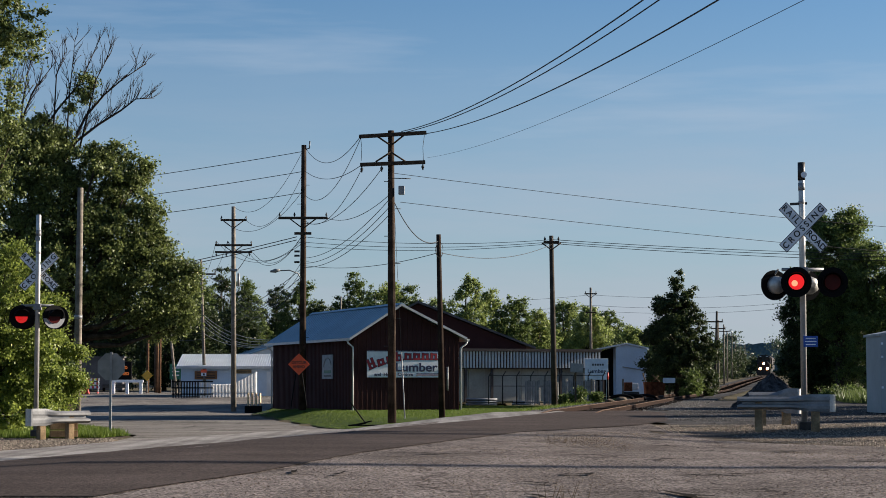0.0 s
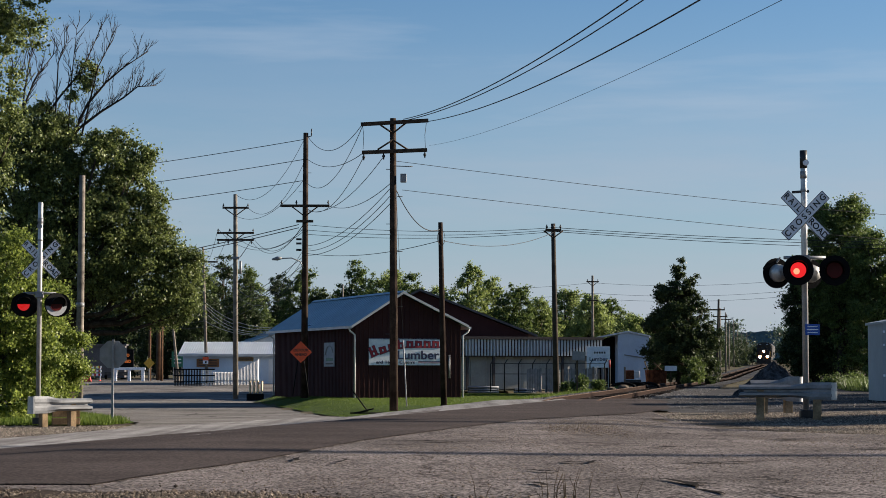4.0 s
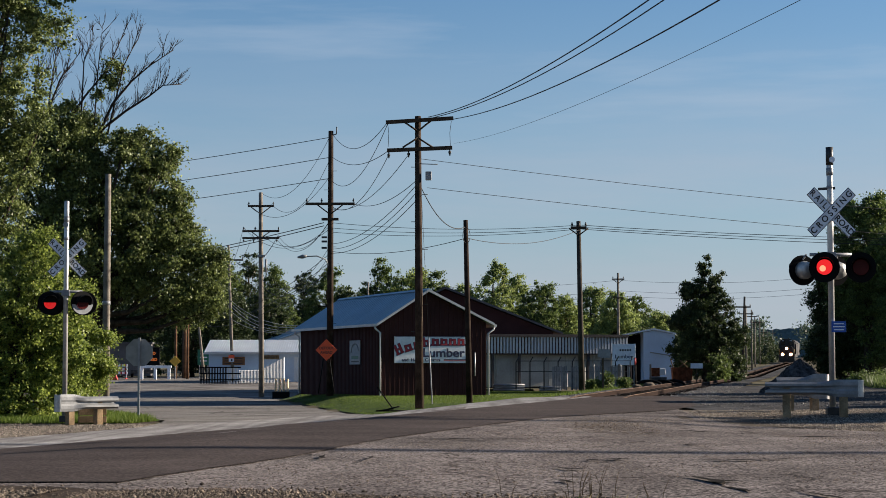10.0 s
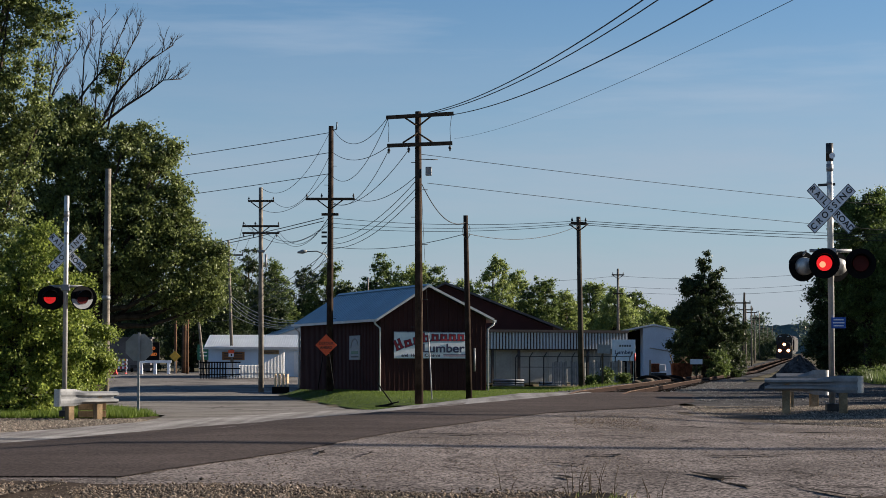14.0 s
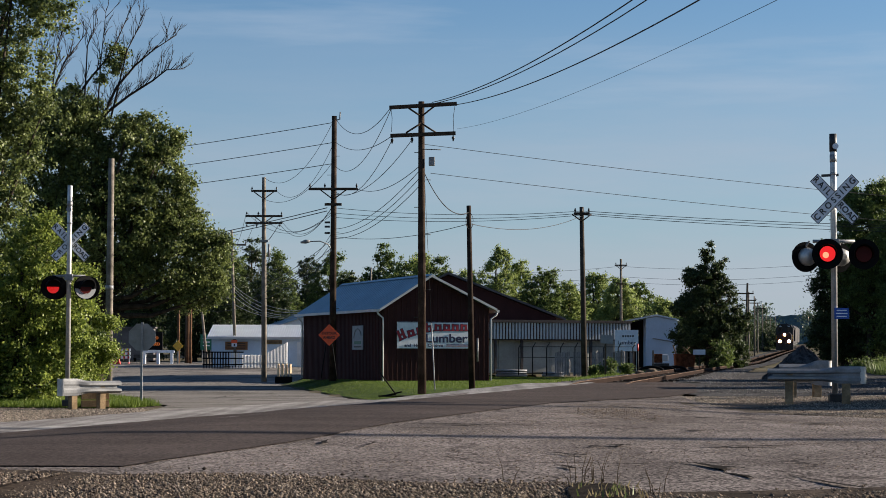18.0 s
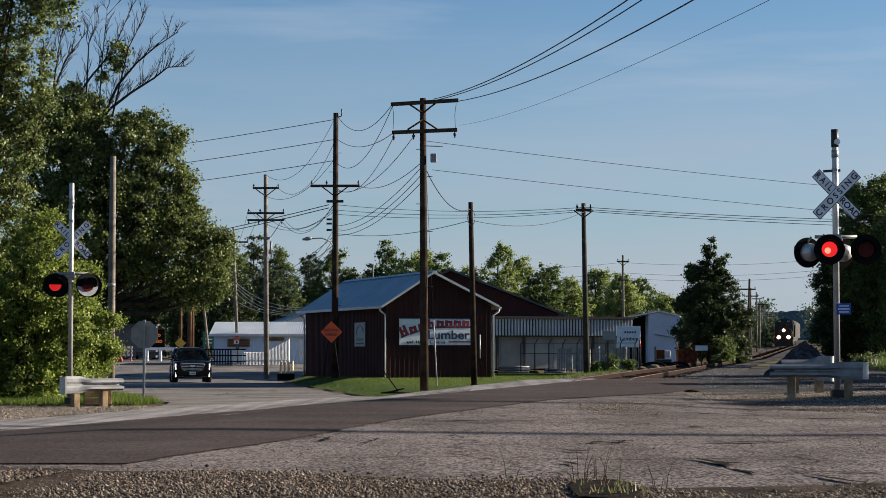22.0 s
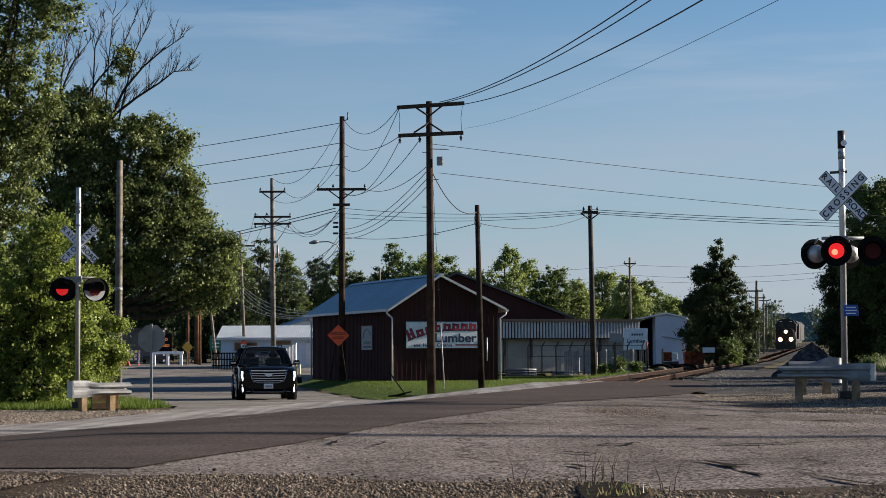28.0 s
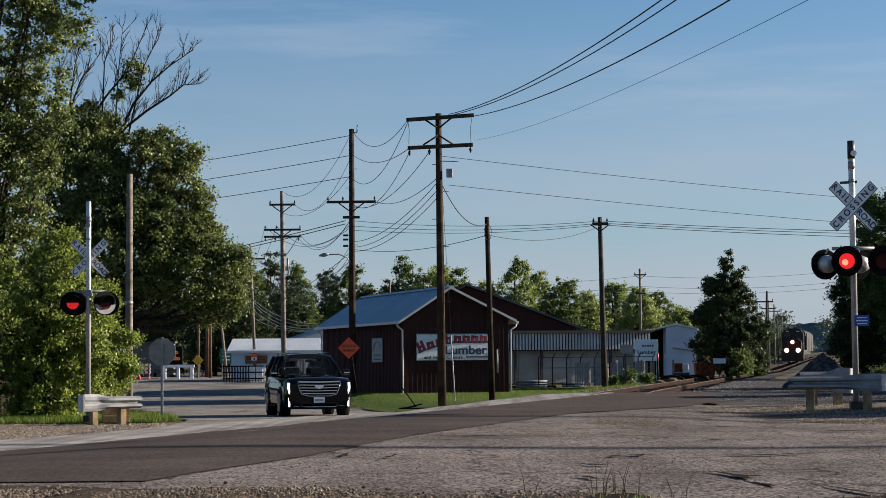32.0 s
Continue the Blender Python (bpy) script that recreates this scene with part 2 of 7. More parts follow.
M = {
    "earth": mat("earth", (0.18, 0.145, 0.10), 0.95, vary=0.4, scale=0.35, fine=14, bump=0.5, second=(0.10, 0.10, 0.055)),
    "far_grass": mat("far_grass", (0.09, 0.11, 0.04), 0.95, vary=0.4, scale=0.1, fine=8, bump=0.5),
    "lawn": mat("lawn", (0.095, 0.135, 0.025), 0.9, vary=0.4, scale=0.5, fine=30, bump=0.8, second=(0.06, 0.095, 0.02)),
    "asphalt_new": worn_asphalt("asphalt_new", (0.110, 0.090, 0.082), (0.092, 0.075, 0.068), 0, 0.4, stain=0.2),
    "asphalt_old": worn_asphalt("asphalt_old", (0.298, 0.263, 0.248), (0.207, 0.182, 0.170), 0.33, 0.75, 0.55, (0, 1.1, 1.0), 0.4),
    "asphalt_street": worn_asphalt("asphalt_street", (0.35, 0.33, 0.305), (0.25, 0.235, 0.22), 0.2, 0.3, 0.2),
    "asphalt_lane": worn_asphalt("asphalt_lane", (0.45, 0.43, 0.41), (0.33, 0.315, 0.30), 0, 0.25, 0.6, (-22, 3.2, 0.25), 0.65),
    "concrete": mat("concrete", (0.34, 0.33, 0.31), 0.85, vary=0.3, scale=1.1, fine=30, bump=0.3, random_hue=0.14),
    "gravel": mat("gravel", (0.11, 0.085, 0.065), 0.95, vary=0.6, scale=1.5, fine=22, bump=1.0),
    "ballast": mat("ballast", (0.15, 0.143, 0.14), 0.95, vary=0.6, scale=1.3, fine=16, bump=1.0),
    "stone": stone_mat("stone", [(0.03, 0.024, 0.02), (0.19, 0.15, 0.115), (0.06, 0.05, 0.041), (0.30, 0.25, 0.20), (0.042, 0.035, 0.03), (0.21, 0.165, 0.12), (0.08, 0.068, 0.056)]),
    "pale_stone": stone_mat("pale_stone", [(0.10, 0.085, 0.07), (0.29, 0.245, 0.195), (0.16, 0.135, 0.11), (0.39, 0.335, 0.27), (0.21, 0.18, 0.145), (0.07, 0.06, 0.05)]),
    "gravel_tan": mat("gravel_tan", (0.20, 0.165, 0.13), 0.95, vary=0.6, scale=1.5, fine=22, bump=1.0),
    "grey_stone": stone_mat("grey_stone", [(0.05, 0.048, 0.047), (0.15, 0.143, 0.138), (0.085, 0.082, 0.079), (0.23, 0.22, 0.21)]),
    "pile": mat("pile", (0.15, 0.14, 0.14), 0.95, vary=0.6, scale=4, fine=14, bump=1.0),
    # rust browns: sides darkened for shade, railheads paled for light on top
    "rail": mat("rail", (0.04, 0.024, 0.018), 0.9, 0.0, vary=0.5, scale=5, fine=40, bump=0.3),
    "rail_head": mat("rail_head", (0.32, 0.215, 0.155), 0.9, 0.1, vary=0.6, scale=1.5),
    "tie": mat("tie", (0.05, 0.037, 0.028), 0.95, vary=0.5, scale=5, fine=30, bump=0.7, random_hue=0.35),
    "pole_wood": mat("pole_wood", (0.092, 0.066, 0.05), 0.9, vary=0.5, scale=3, fine=26, bump=0.5),
    "pole_brown": mat("pole_brown", (0.065, 0.047, 0.037), 0.9, vary=0.5, scale=3, fine=26, bump=0.5),
    "pole_dark": mat("pole_dark", (0.10, 0.085, 0.07), 0.9, vary=0.4, scale=3, fine=26, bump=0.5),
    "pole_grey": mat("pole_grey", (0.30, 0.265, 0.22), 0.9, vary=0.4, scale=3, fine=26, bump=0.5),
    "arm_wood": mat("arm_wood", (0.10, 0.075, 0.055), 0.9, vary=0.4),
    "wire": mat("wire", (0.03, 0.03, 0.032), 0.6, vary=0.1, bump=0),
    "iron": mat("iron", (0.06, 0.06, 0.06), 0.5, 0.6, vary=0.3),
    "black": mat("black", (0.004, 0.004, 0.0045), 0.8, vary=0.2, bump=0.03),
    "galv": mat("galv", (0.33, 0.333, 0.336), 0.55, 0.35, vary=0.25, scale=4, fine=25, bump=0.05),
    "alu": mat("alu", (0.62, 0.61, 0.58), 0.45, 0.55, vary=0.25, scale=2.5, fine=20, bump=0.05),
    "white_metal": mat("white_metal", (0.70, 0.72, 0.74), 0.5, 0.1, vary=0.12, scale=0.7, fine=10, bump=0.05),
    # darker copy of the white metal, with the cabinet's shade in its colour
    "cabinet_shaded": mat("cabinet_shaded", (0.40, 0.42, 0.43), 0.55, 0.1, vary=0.15, scale=0.9, fine=10, bump=0.05),
    "sign_white": mat("sign_white", (0.88, 0.91, 0.95), 0.75, vary=0.12, scale=5, bump=0),
    "letter_black": mat("letter_black", (0.02, 0.02, 0.02), 0.5, vary=0.1, bump=0),
    "letter_red": mat("letter_red", (0.42, 0.02, 0.03), 0.5, vary=0.15, bump=0),
    "letter_blue": mat("letter_blue", (0.010, 0.016, 0.07), 0.5, vary=0.15, bump=0),
    "orange": mat("orange", (0.95, 0.12, 0.035), 0.5, vary=0.1, bump=0),
    "faded_orange": mat("faded_orange", (0.34, 0.145, 0.05), 0.7, vary=0.3, scale=3, bump=0.05),
    "blue_sign": mat("blue_sign", (0.015, 0.09, 0.42), 0.45, vary=0.1, bump=0),
    "green_sign": mat("green_sign", (0.01, 0.14, 0.08), 0.45, vary=0.1, bump=0),
    "sign_back": mat("sign_back", (0.30, 0.30, 0.285), 0.6, 0.3, vary=0.2, scale=4, bump=0.03),
    "brown_siding": mat("brown_siding", (0.066, 0.025, 0.023), 0.8, 0.1, vary=0.22, scale=0.8, fine=12, bump=0.05),
    "blue_roof": mat("blue_roof", (0.30, 0.45, 0.56), 0.5, 0.2, vary=0.15, scale=0.6, fine=10, bump=0.04),
    "dark_roof": mat("dark_roof", (0.13, 0.12, 0.12), 0.7, vary=0.35, scale=1.0, fine=12, bump=0.1),
    "trim_white": mat("trim_white", (0.66, 0.66, 0.65), 0.5, vary=0.12, scale=2, bump=0.02),
    "wall_cream": mat("wall_cream", (0.44, 0.43, 0.39), 0.75, vary=0.2, scale=0.7, fine=10, bump=0.06),
    # white shed walls, with the blue of shade put into the colour
    "wall_white_shaded": mat("wall_white_shaded", (0.58, 0.68, 0.80), 0.6, vary=0.12, scale=0.6, fine=8, bump=0.05),
    "brown_fascia": mat("brown_fascia", (0.07, 0.05, 0.045), 0.6, vary=0.3),
    "timber": mat("timber", (0.42, 0.30, 0.175), 0.85, vary=0.4, scale=4, fine=35, bump=0.4),
    "timber_old": mat("timber_old", (0.20, 0.15, 0.10), 0.9, vary=0.5, scale=3, fine=30, bump=0.5),
    "rust": mat("rust", (0.24, 0.09, 0.045), 0.85, 0.2, vary=0.5, scale=4, fine=22, bump=0.3),
    "bark": mat("bark", (0.085, 0.068, 0.052), 0.95, vary=0.5, scale=5, fine=24, bump=0.7),
    "dead_bark": mat("dead_bark", (0.07, 0.058, 0.05), 0.95, vary=0.4, scale=5, fine=24, bump=0.5),
    "leaf": leaf_mat("leaf", (0.035, 0.058, 0.013), (0.17, 0.22, 0.06), 0.36),
    "leaf_dark": leaf_mat("leaf_dark", (0.024, 0.037, 0.010), (0.235, 0.28, 0.085), 0.35),
    # deep green leaves, darkened further to imitate shade
    "leaf_deep_shade": leaf_mat("leaf_deep_shade", (0.015, 0.026, 0.008), (0.072, 0.098, 0.032), 0.28),
    # far leaves, their tint already mixed with haze
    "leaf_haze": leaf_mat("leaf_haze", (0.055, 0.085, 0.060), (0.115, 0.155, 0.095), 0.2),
    # hedge leaves brightened in colour in place of sunlight
    "leaf_sunlit": leaf_mat("leaf_sunlit", (0.045, 0.078, 0.013), (0.34, 0.40, 0.08), 0.44),
    # paler leaves: sunlight on the far wood is put into the colour
    "leaf_far_sunlit": leaf_mat("leaf_far_sunlit", (0.085, 0.12, 0.04), (0.34, 0.40, 0.115), 0.42),
    "grass_blade": leaf_mat("grass_blade", (0.05, 0.085, 0.012), (0.15, 0.20, 0.035)),
    "dry_blade": leaf_mat("dry_blade", (0.20, 0.16, 0.08), (0.32, 0.27, 0.15)),
    "car_paint": mat("car_paint", (0.0012, 0.0015, 0.003), 0.06, 0.0, vary=0.05, bump=0, coat=0.0),
    "chrome": mat("chrome", (0.50, 0.52, 0.57), 0.12, 1.0, vary=0.05, bump=0),
    "dark_glass": mat("dark_glass", (0.004, 0.005, 0.006), 0.05, 0.0, vary=0.05, bump=0, coat=0.0),
    "tinted_glass": glass("tinted_glass", (0.22, 0.23, 0.24), 0.03),
    "clear_glass": glass("clear_glass", (0.72, 0.74, 0.74), 0.035),
    "cabin_dark": mat("cabin_dark", (0.02, 0.02, 0.021), 0.7, vary=0.2),
    "cabin_tan": mat("cabin_tan", (0.16, 0.13, 0.105), 0.6, vary=0.2),
    "lamp_shell": mat("lamp_shell", (0.10, 0.10, 0.105), 0.08, 0.6, vary=0.05, bump=0),
    "tyre": mat("tyre", (0.008, 0.008, 0.008), 0.9, vary=0.3),
    "rim": mat("rim", (0.35, 0.35, 0.36), 0.3, 0.9, vary=0.1, bump=0),
    "car_lamp": glow("car_lamp", (1.0, 0.93, 0.82), 0.9, (0.5, 0.5, 0.5)),
    # weak orange emission that imitates the glow around the train's lamps
    "lamp_halo": glow("lamp_halo", (1.0, 0.26, 0.06), 0.8, (0.3, 0.2, 0.1)),
    "pole_red": mat("pole_red", (0.20, 0.115, 0.07), 0.9, vary=0.4, scale=3, fine=26, bump=0.4),
    "post_cream": mat("post_cream", (0.80, 0.58, 0.34), 0.7, vary=0.2),
    "lamp_white": glow("lamp_white", (1.0, 0.68, 0.36), 10.0, (0.5, 0.4, 0.3)),
    "red_lit": glow("red_lit", (1.0, 0.012, 0.012), 0.34),
    "red_core": glow("red_core", (1.0, 0.14, 0.07), 1.3),
    "red_dim": glow("red_dim", (1.0, 0.015, 0.012), 0.22),
    "red_dark": mat("red_dark", (0.07, 0.004, 0.003), 0.4, vary=0.1, bump=0),
    "amber": glow("amber", (1.0, 0.24, 0.03), 0.16),
    "loco_paint": mat("loco_paint", (0.016, 0.014, 0.013), 0.5, 0.1, vary=0.4, scale=2, bump=0.05),
    # brown darkened almost to black in place of tree shade on the train
    "loco_brown_shaded": mat("loco_brown_shaded", (0.016, 0.009, 0.0075), 0.7, 0.1, vary=0.4, scale=1.2, bump=0.05),
    "yellow": mat("yellow", (0.65, 0.38, 0.03), 0.5, vary=0.15, bump=0),
    "red_paint": mat("red_paint", (0.5, 0.03, 0.02), 0.5, vary=0.15, bump=0),
    # the ridge's green is blued and paled to imitate haze
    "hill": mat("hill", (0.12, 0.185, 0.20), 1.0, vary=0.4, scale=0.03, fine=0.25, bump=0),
    "dirt": mat("dirt", (0.05, 0.04, 0.031), 1.0, vary=0.6, scale=6, fine=40, bump=0.8),
    "crack": mat("crack", (0.022, 0.018, 0.015), 1.0, vary=0.4),
    "plastic_grey": mat("plastic_grey", (0.35, 0.36, 0.37), 0.6, vary=0.2),
}

paint_gloss(M["car_paint"], 0.25)
paint_gloss(M["black"], 0.15)
paint_gloss(M["red_dark"], 0.15)
paint_gloss(M["brown_siding"], 0.2)
paint_gloss(M["dark_glass"], 0.25)
paint_gloss(M["wire"], 0.2)
for _k in ("grass_blade", "dry_blade", "lawn"):
    paint_gloss(M[_k], 0.1)


# ---- mesh helpers ----
def box(bm, cx, cy, cz, sx, sy, sz, m=None):
    """A box by its centre and size, moved by m."""
    vs = [Vector((cx + a * sx / 2, cy + b * sy / 2, cz + c * sz / 2)) for c in (-1, 1) for b in (-1, 1) for a in (-1, 1)]
    v = [bm.verts.new(m @ p if m else p) for p in vs]
    for f in ((0, 2, 3, 1), (4, 5, 7, 6), (0, 1, 5, 4), (2, 6, 7, 3), (0, 4, 6, 2), (1, 3, 7, 5)):
        bm.faces.new([v[i] for i in f])
    return bm


def tube(bm, pts, radii, seg=10, caps=True):
    """A round bar through points, with a radius at each."""
    rings = []
    pts = [Vector(p) for p in pts]
    if not hasattr(radii, "__len__"):
        radii = [radii] * len(pts)
    for i, p in enumerate(pts):
        d = (pts[min(i + 1, len(pts) - 1)] - pts[max(i - 1, 0)]).normalized()
        u = d.orthogonal().normalized()
        w = d.cross(u)
        if rings:
            u = (prev - d * prev.dot(d)).normalized()
            w = d.cross(u)
        prev = u
        rings.append([bm.verts.new(p + (u * math.cos(k * math.tau / seg) + w * math.sin(k * math.tau / seg)) * radii[i]) for k in range(seg)])
    for a, b in zip(rings, rings[1:]):
        for k in range(seg):
            bm.faces.new((a[k], a[(k + 1) % seg], b[(k + 1) % seg], b[k])).smooth = True
    if caps:
        bm.faces.new(rings[0][::-1]), bm.faces.new(rings[-1])
    return bm


def slab(bm, poly, axis, lo, hi, m=None):
    """A flat polygon (pairs) pulled out along an axis from lo to hi."""
    def at(p, h):
        q = {"x": (h, p[0], p[1]), "y": (p[0], h, p[1]), "z": (p[0], p[1], h)}[axis]
        return m @ Vector(q) if m else Vector(q)
    a, b = [bm.verts.new(at(p, lo)) for p in poly], [bm.verts.new(at(p, hi)) for p in poly]
    bm.faces.new(a), bm.faces.new(b[::-1])
    for i in range(len(poly)):
        j = (i + 1) % len(poly)
        bm.faces.new((a[i], b[i], b[j], a[j]))
    return bm


def finish(bm, bevel=0.0):
    bmesh.ops.recalc_face_normals(bm, faces=bm.faces)
    if bevel:
        bmesh.ops.bevel(bm, geom=[e for e in bm.edges if len(e.link_faces) == 2 and e.calc_face_angle() > 0.6], offset=bevel, segments=2, affect="EDGES", profile=0.6)
    return bm


def part(name, bm, material, parent=None, label="", bevel=0.0):
    """One mesh object from a bmesh, under its thing."""
    finish(bm, bevel)
    me = bpy.data.meshes.new(name)
    bm.to_mesh(me)
    bm.free()
    me.materials.append(M[material])
    ob = new(name, me)
    ob.parent = parent
    if label:
        ob["label"] = label
    return ob


def thing(name, m, label, category, group="", kind=""):
    """An Empty at a thing's base."""
    ob = new(name)
    ob.matrix_basis = m
    return tagged(ob, label, category, group, kind)


def arrays(name, co, faces, material, parent=None):
    """A mesh from arrays of corners and of faces with equal corner counts."""
    me = bpy.data.meshes.new(name)
    k = faces.shape[1]
    me.vertices.add(len(co)), me.loops.add(faces.size), me.polygons.add(len(faces))
    me.vertices.foreach_set("co", np.asarray(co, np.float32).ravel())
    me.loops.foreach_set("vertex_index", faces.astype(np.int32).ravel())
    me.polygons.foreach_set("loop_start", np.arange(0, faces.size, k, dtype=np.int32))
    me.update(calc_edges=True)
    me.validate()
    me.materials.append(M[material])
    ob = new(name, me)
    ob.parent = parent
    return ob


def text(body, size, material, parent, m, name="lettering", stretch=1.0, bold=0.0):
    cu = bpy.data.curves.new(name, "FONT")
    cu.body, cu.size, cu.align_x, cu.align_y, cu.extrude, cu.offset = body, size, "CENTER", "CENTER", 0.004, bold
    tmp = new(name, cu)
    me = bpy.data.meshes.new_from_object(tmp.evaluated_get(bpy.context.evaluated_depsgraph_get()))
    bpy.data.objects.remove(tmp)
    me.materials.clear()
    me.materials.append(M[material])
    ob = new(name, me)
    ob.parent, ob.matrix_basis = parent, m @ Matrix.Diagonal((stretch, 1, 1, 1))
    return ob


# ---- the lie of the land ----
_ty = np.arange(-60.0, 2500.0, 1.0)
_tx = np.interp(_ty, (-60, 58, 112, 272, 437, 2500), (-16.13, 3.93, 12.75, 41.0, 70.8, 442.0))
_tx[8:-8] = np.convolve(_tx, np.ones(17) / 17, "valid")


def track_x(y):
    return float(np.interp(y, _ty, _tx))


def track_z(y):
    return float(np.interp(y, (-60, 0, 20, 45, 58, 75, 112, 190, 272, 437, 900, 2500), (0.4, 0.45, 0.52, 0.58, 0.63, 0.64, 0.66, 0.75, 1.4, 2.8, 6.5, 12)))


def ramp(v, a, b):
    k = min(1.0, max(0.0, (v - a) / (b - a)))
    return k * k * (3 - 2 * k)


def height(x, y):
    s = (track_x(y) - x) * 0.98           # metres to the left of the track
    z0 = track_z(y) - 0.13 * ramp(y, 59.3, 62.5)      # the bed lies below the railheads past the road
    if s >= 0:
        low = float(np.interp(y, (-60, 25, 35, 43, 52, 60, 71, 90, 105, 120, 135, 150, 200, 300, 2500), (0.3, 0.2, 0.08, 0.05, 0.05, 0.0, -0.14, -0.22, -0.24, -0.33, 0.05, 0.45, 1.0, 1.8, 12)))
        z = z0 + (low - z0) * ramp(s, 1.7, 7.6)
        # the lawn round the brown barn lies a little higher
        edge = float(np.interp(y, (60, 65.3, 70, 83, 110), (-2.5, -3.4, -4.2, -6.3, -10.6)))
        lawn = ramp(x - edge, -0.3, 2.2) * ramp(y, 63, 74) * (1 - ramp(y, 108, 125))
        z += lawn * max(0.0, 0.20 - z) * 0.95
    else:
        z = z0 + 0.06 * ramp(-s, 4, 10) - 0.10 * ramp(41.5 - y, 0, 4) * ramp(y, 24, 33) * ramp(-s, 2.5, 5)
        if y < 16.5:
            z = z * ramp(y, 4, 16.5) - 0.02
    return z


def drape(name, poly, material, lift, step=2.0, parent=None, ragged=0.10):
    """A sheet with a given outline that lies on the land."""
    bm = bmesh.new()
    rim = []
    for (x0, y0), (x1, y1) in zip(poly, poly[1:] + poly[:1]):
        k = max(1, min(14, int(math.hypot(x1 - x0, y1 - y0) / 0.35))) if ragged else 1
        for i in range(k):
            x, y = x0 + (x1 - x0) * i / k, y0 + (y1 - y0) * i / k
            q = ragged * noise.noise((x * 1.7, y * 1.7, lift * 90)) + ragged * 0.5 * noise.noise((x * 6, y * 6, 3))
            rim.append((x + q, y + q * 2.0))
    bm.faces.new([bm.verts.new((x, y, 0)) for x, y in rim])
    xs, ys = [p[0] for p in poly], [p[1] for p in poly]
    for lo, hi, nrm in ((min(xs), max(xs), (1, 0, 0)), (min(ys), max(ys), (0, 1, 0))):
        k = math.ceil(lo / step + 0.001) * step
        while k < hi:
            bmesh.ops.bisect_plane(bm, geom=bm.verts[:] + bm.edges[:] + bm.faces[:], plane_co=Vector(nrm) * k, plane_no=nrm)
            k += step
    for v in bm.verts:
        v.co.z = height(v.co.x, v.co.y) + lift
    bmesh.ops.triangulate(bm, faces=[f for f in bm.faces if len(f.verts) > 4])
    for f in bm.faces:
        f.smooth = True
        if f.normal.z < 0:
            f.normal_flip()
    me = bpy.data.meshes.new(name)
    bm.to_mesh(me)
    bm.free()
    me.materials.append(M[material])
    ob = new(name, me)
    ob.parent = parent
    return ob


def near_edge(y, side):
    """A point at a distance to the right of the track's middle."""
    return (track_x(y) + side, y)


def build_ground():
    gx = np.concatenate([-np.geomspace(1600, 61, 22), np.arange(-60, 61, 1.5), np.geomspace(61, 1600, 22)])
    gy = np.concatenate([np.arange(-60, 170.5, 1.5), np.geomspace(171, 2400, 70)])
    co = np.array([(x, y, height(x, y) - (0.03 if y < 300 else 0.0)) for y in gy for x in gx])
    nx = len(gx)
    i = np.arange(len(gy) - 1)[:, None] * nx + np.arange(nx - 1)[None]
    faces = np.stack([i, i + 1, i + nx + 1, i + nx], -1).reshape(-1, 4)
    g = arrays("ground", co, faces, "earth")
    for p in g.data.polygons:
        p.use_smooth = True
    tagged(g, "bare earth and rough grass around the crossing", "ground", kind="structure")
    # fresh black asphalt beside the rails
    near_lane = [(-10.4, 17), (-9.2, 27), (-7.9, 35.2), (-6.69, 41.5), (-6.29, 43.7), (-5.17, 47.1), (-4.0, 41), (-3.1, 35.4), (-2.6, 35.0), (-2.1, 36.1), (-1.56, 38), (-0.97, 40.3), (-0.29, 42.9), (0.47, 45.8), (1.35, 49.2), (2.37, 53.2), (3.57, 57.8)]
    far_lane = [(-15.5, 20), (-12.4, 32), (-9.25, 41.3), (-8.0, 47.9), (-6.05, 55.2), (-4.8, 62.5), (-3.5, 66.4), (-1.56, 64.9), (0.3, 66.2), (2.1, 67), (3.3, 68)]
    road = drape("road", [(-2.95, 16.9), (-2.5, 19.1), (-2.05, 20.8), (-1.1, 26.7), (0.2, 32), (1.43, 36.8), (2.7, 39.3), (4.1, 42.0), (5.2, 46.0), (5.9, 51.5), (6.2, 56), (5.8, 60.5)] + near_lane[::-1], "asphalt_new", 0.028, 1.5)
    tagged(road, "fresh dark asphalt patch over the railway crossing", "road", kind="structure")
    lane = drape("road", near_lane + far_lane[::-1], "asphalt_lane", 0.022, 1.5, ragged=0.03)
    tagged(lane, "pale worn older lane with dark tyre streaks", "road", kind="structure")
    lot = drape("pavement", [(-6.5, 16.2), (-2.5, 16.0), (0.2, 15.4), (1.2, 14.7), (3.5, 15.0), (14, 15.4), (30, 15.8), (30, 27), (16, 29.3), (9, 30.4), (6.5, 31.2), (5.4, 33.5), (4.5, 38), (4.6, 44), (3.6, 50), (0.5, 48), (-4.0, 30), (-7.5, 17.5)], "asphalt_old", 0.016, 1.5)
    tagged(lot, "old cracked pale asphalt with worn stones", "pavement", kind="structure")
    street = drape("street", [(-3.6, 66.6), (-4.4, 70.5), (-6.5, 83), (-10.8, 110), (-11, 122), (-11, 150), (-13, 168), (-70, 190), (-70, 105), (-34, 100), (-21, 92), (-15.0, 79), (-11.4, 63), (-8.6, 55.5), (-8.2, 52.8), (-8.0, 48.1), (-6.1, 55.3), (-4.9, 62.6)], "asphalt_street", 0.012, 1.5)
    tagged(street, "grey asphalt street with faded tyre marks", "street", kind="structure")
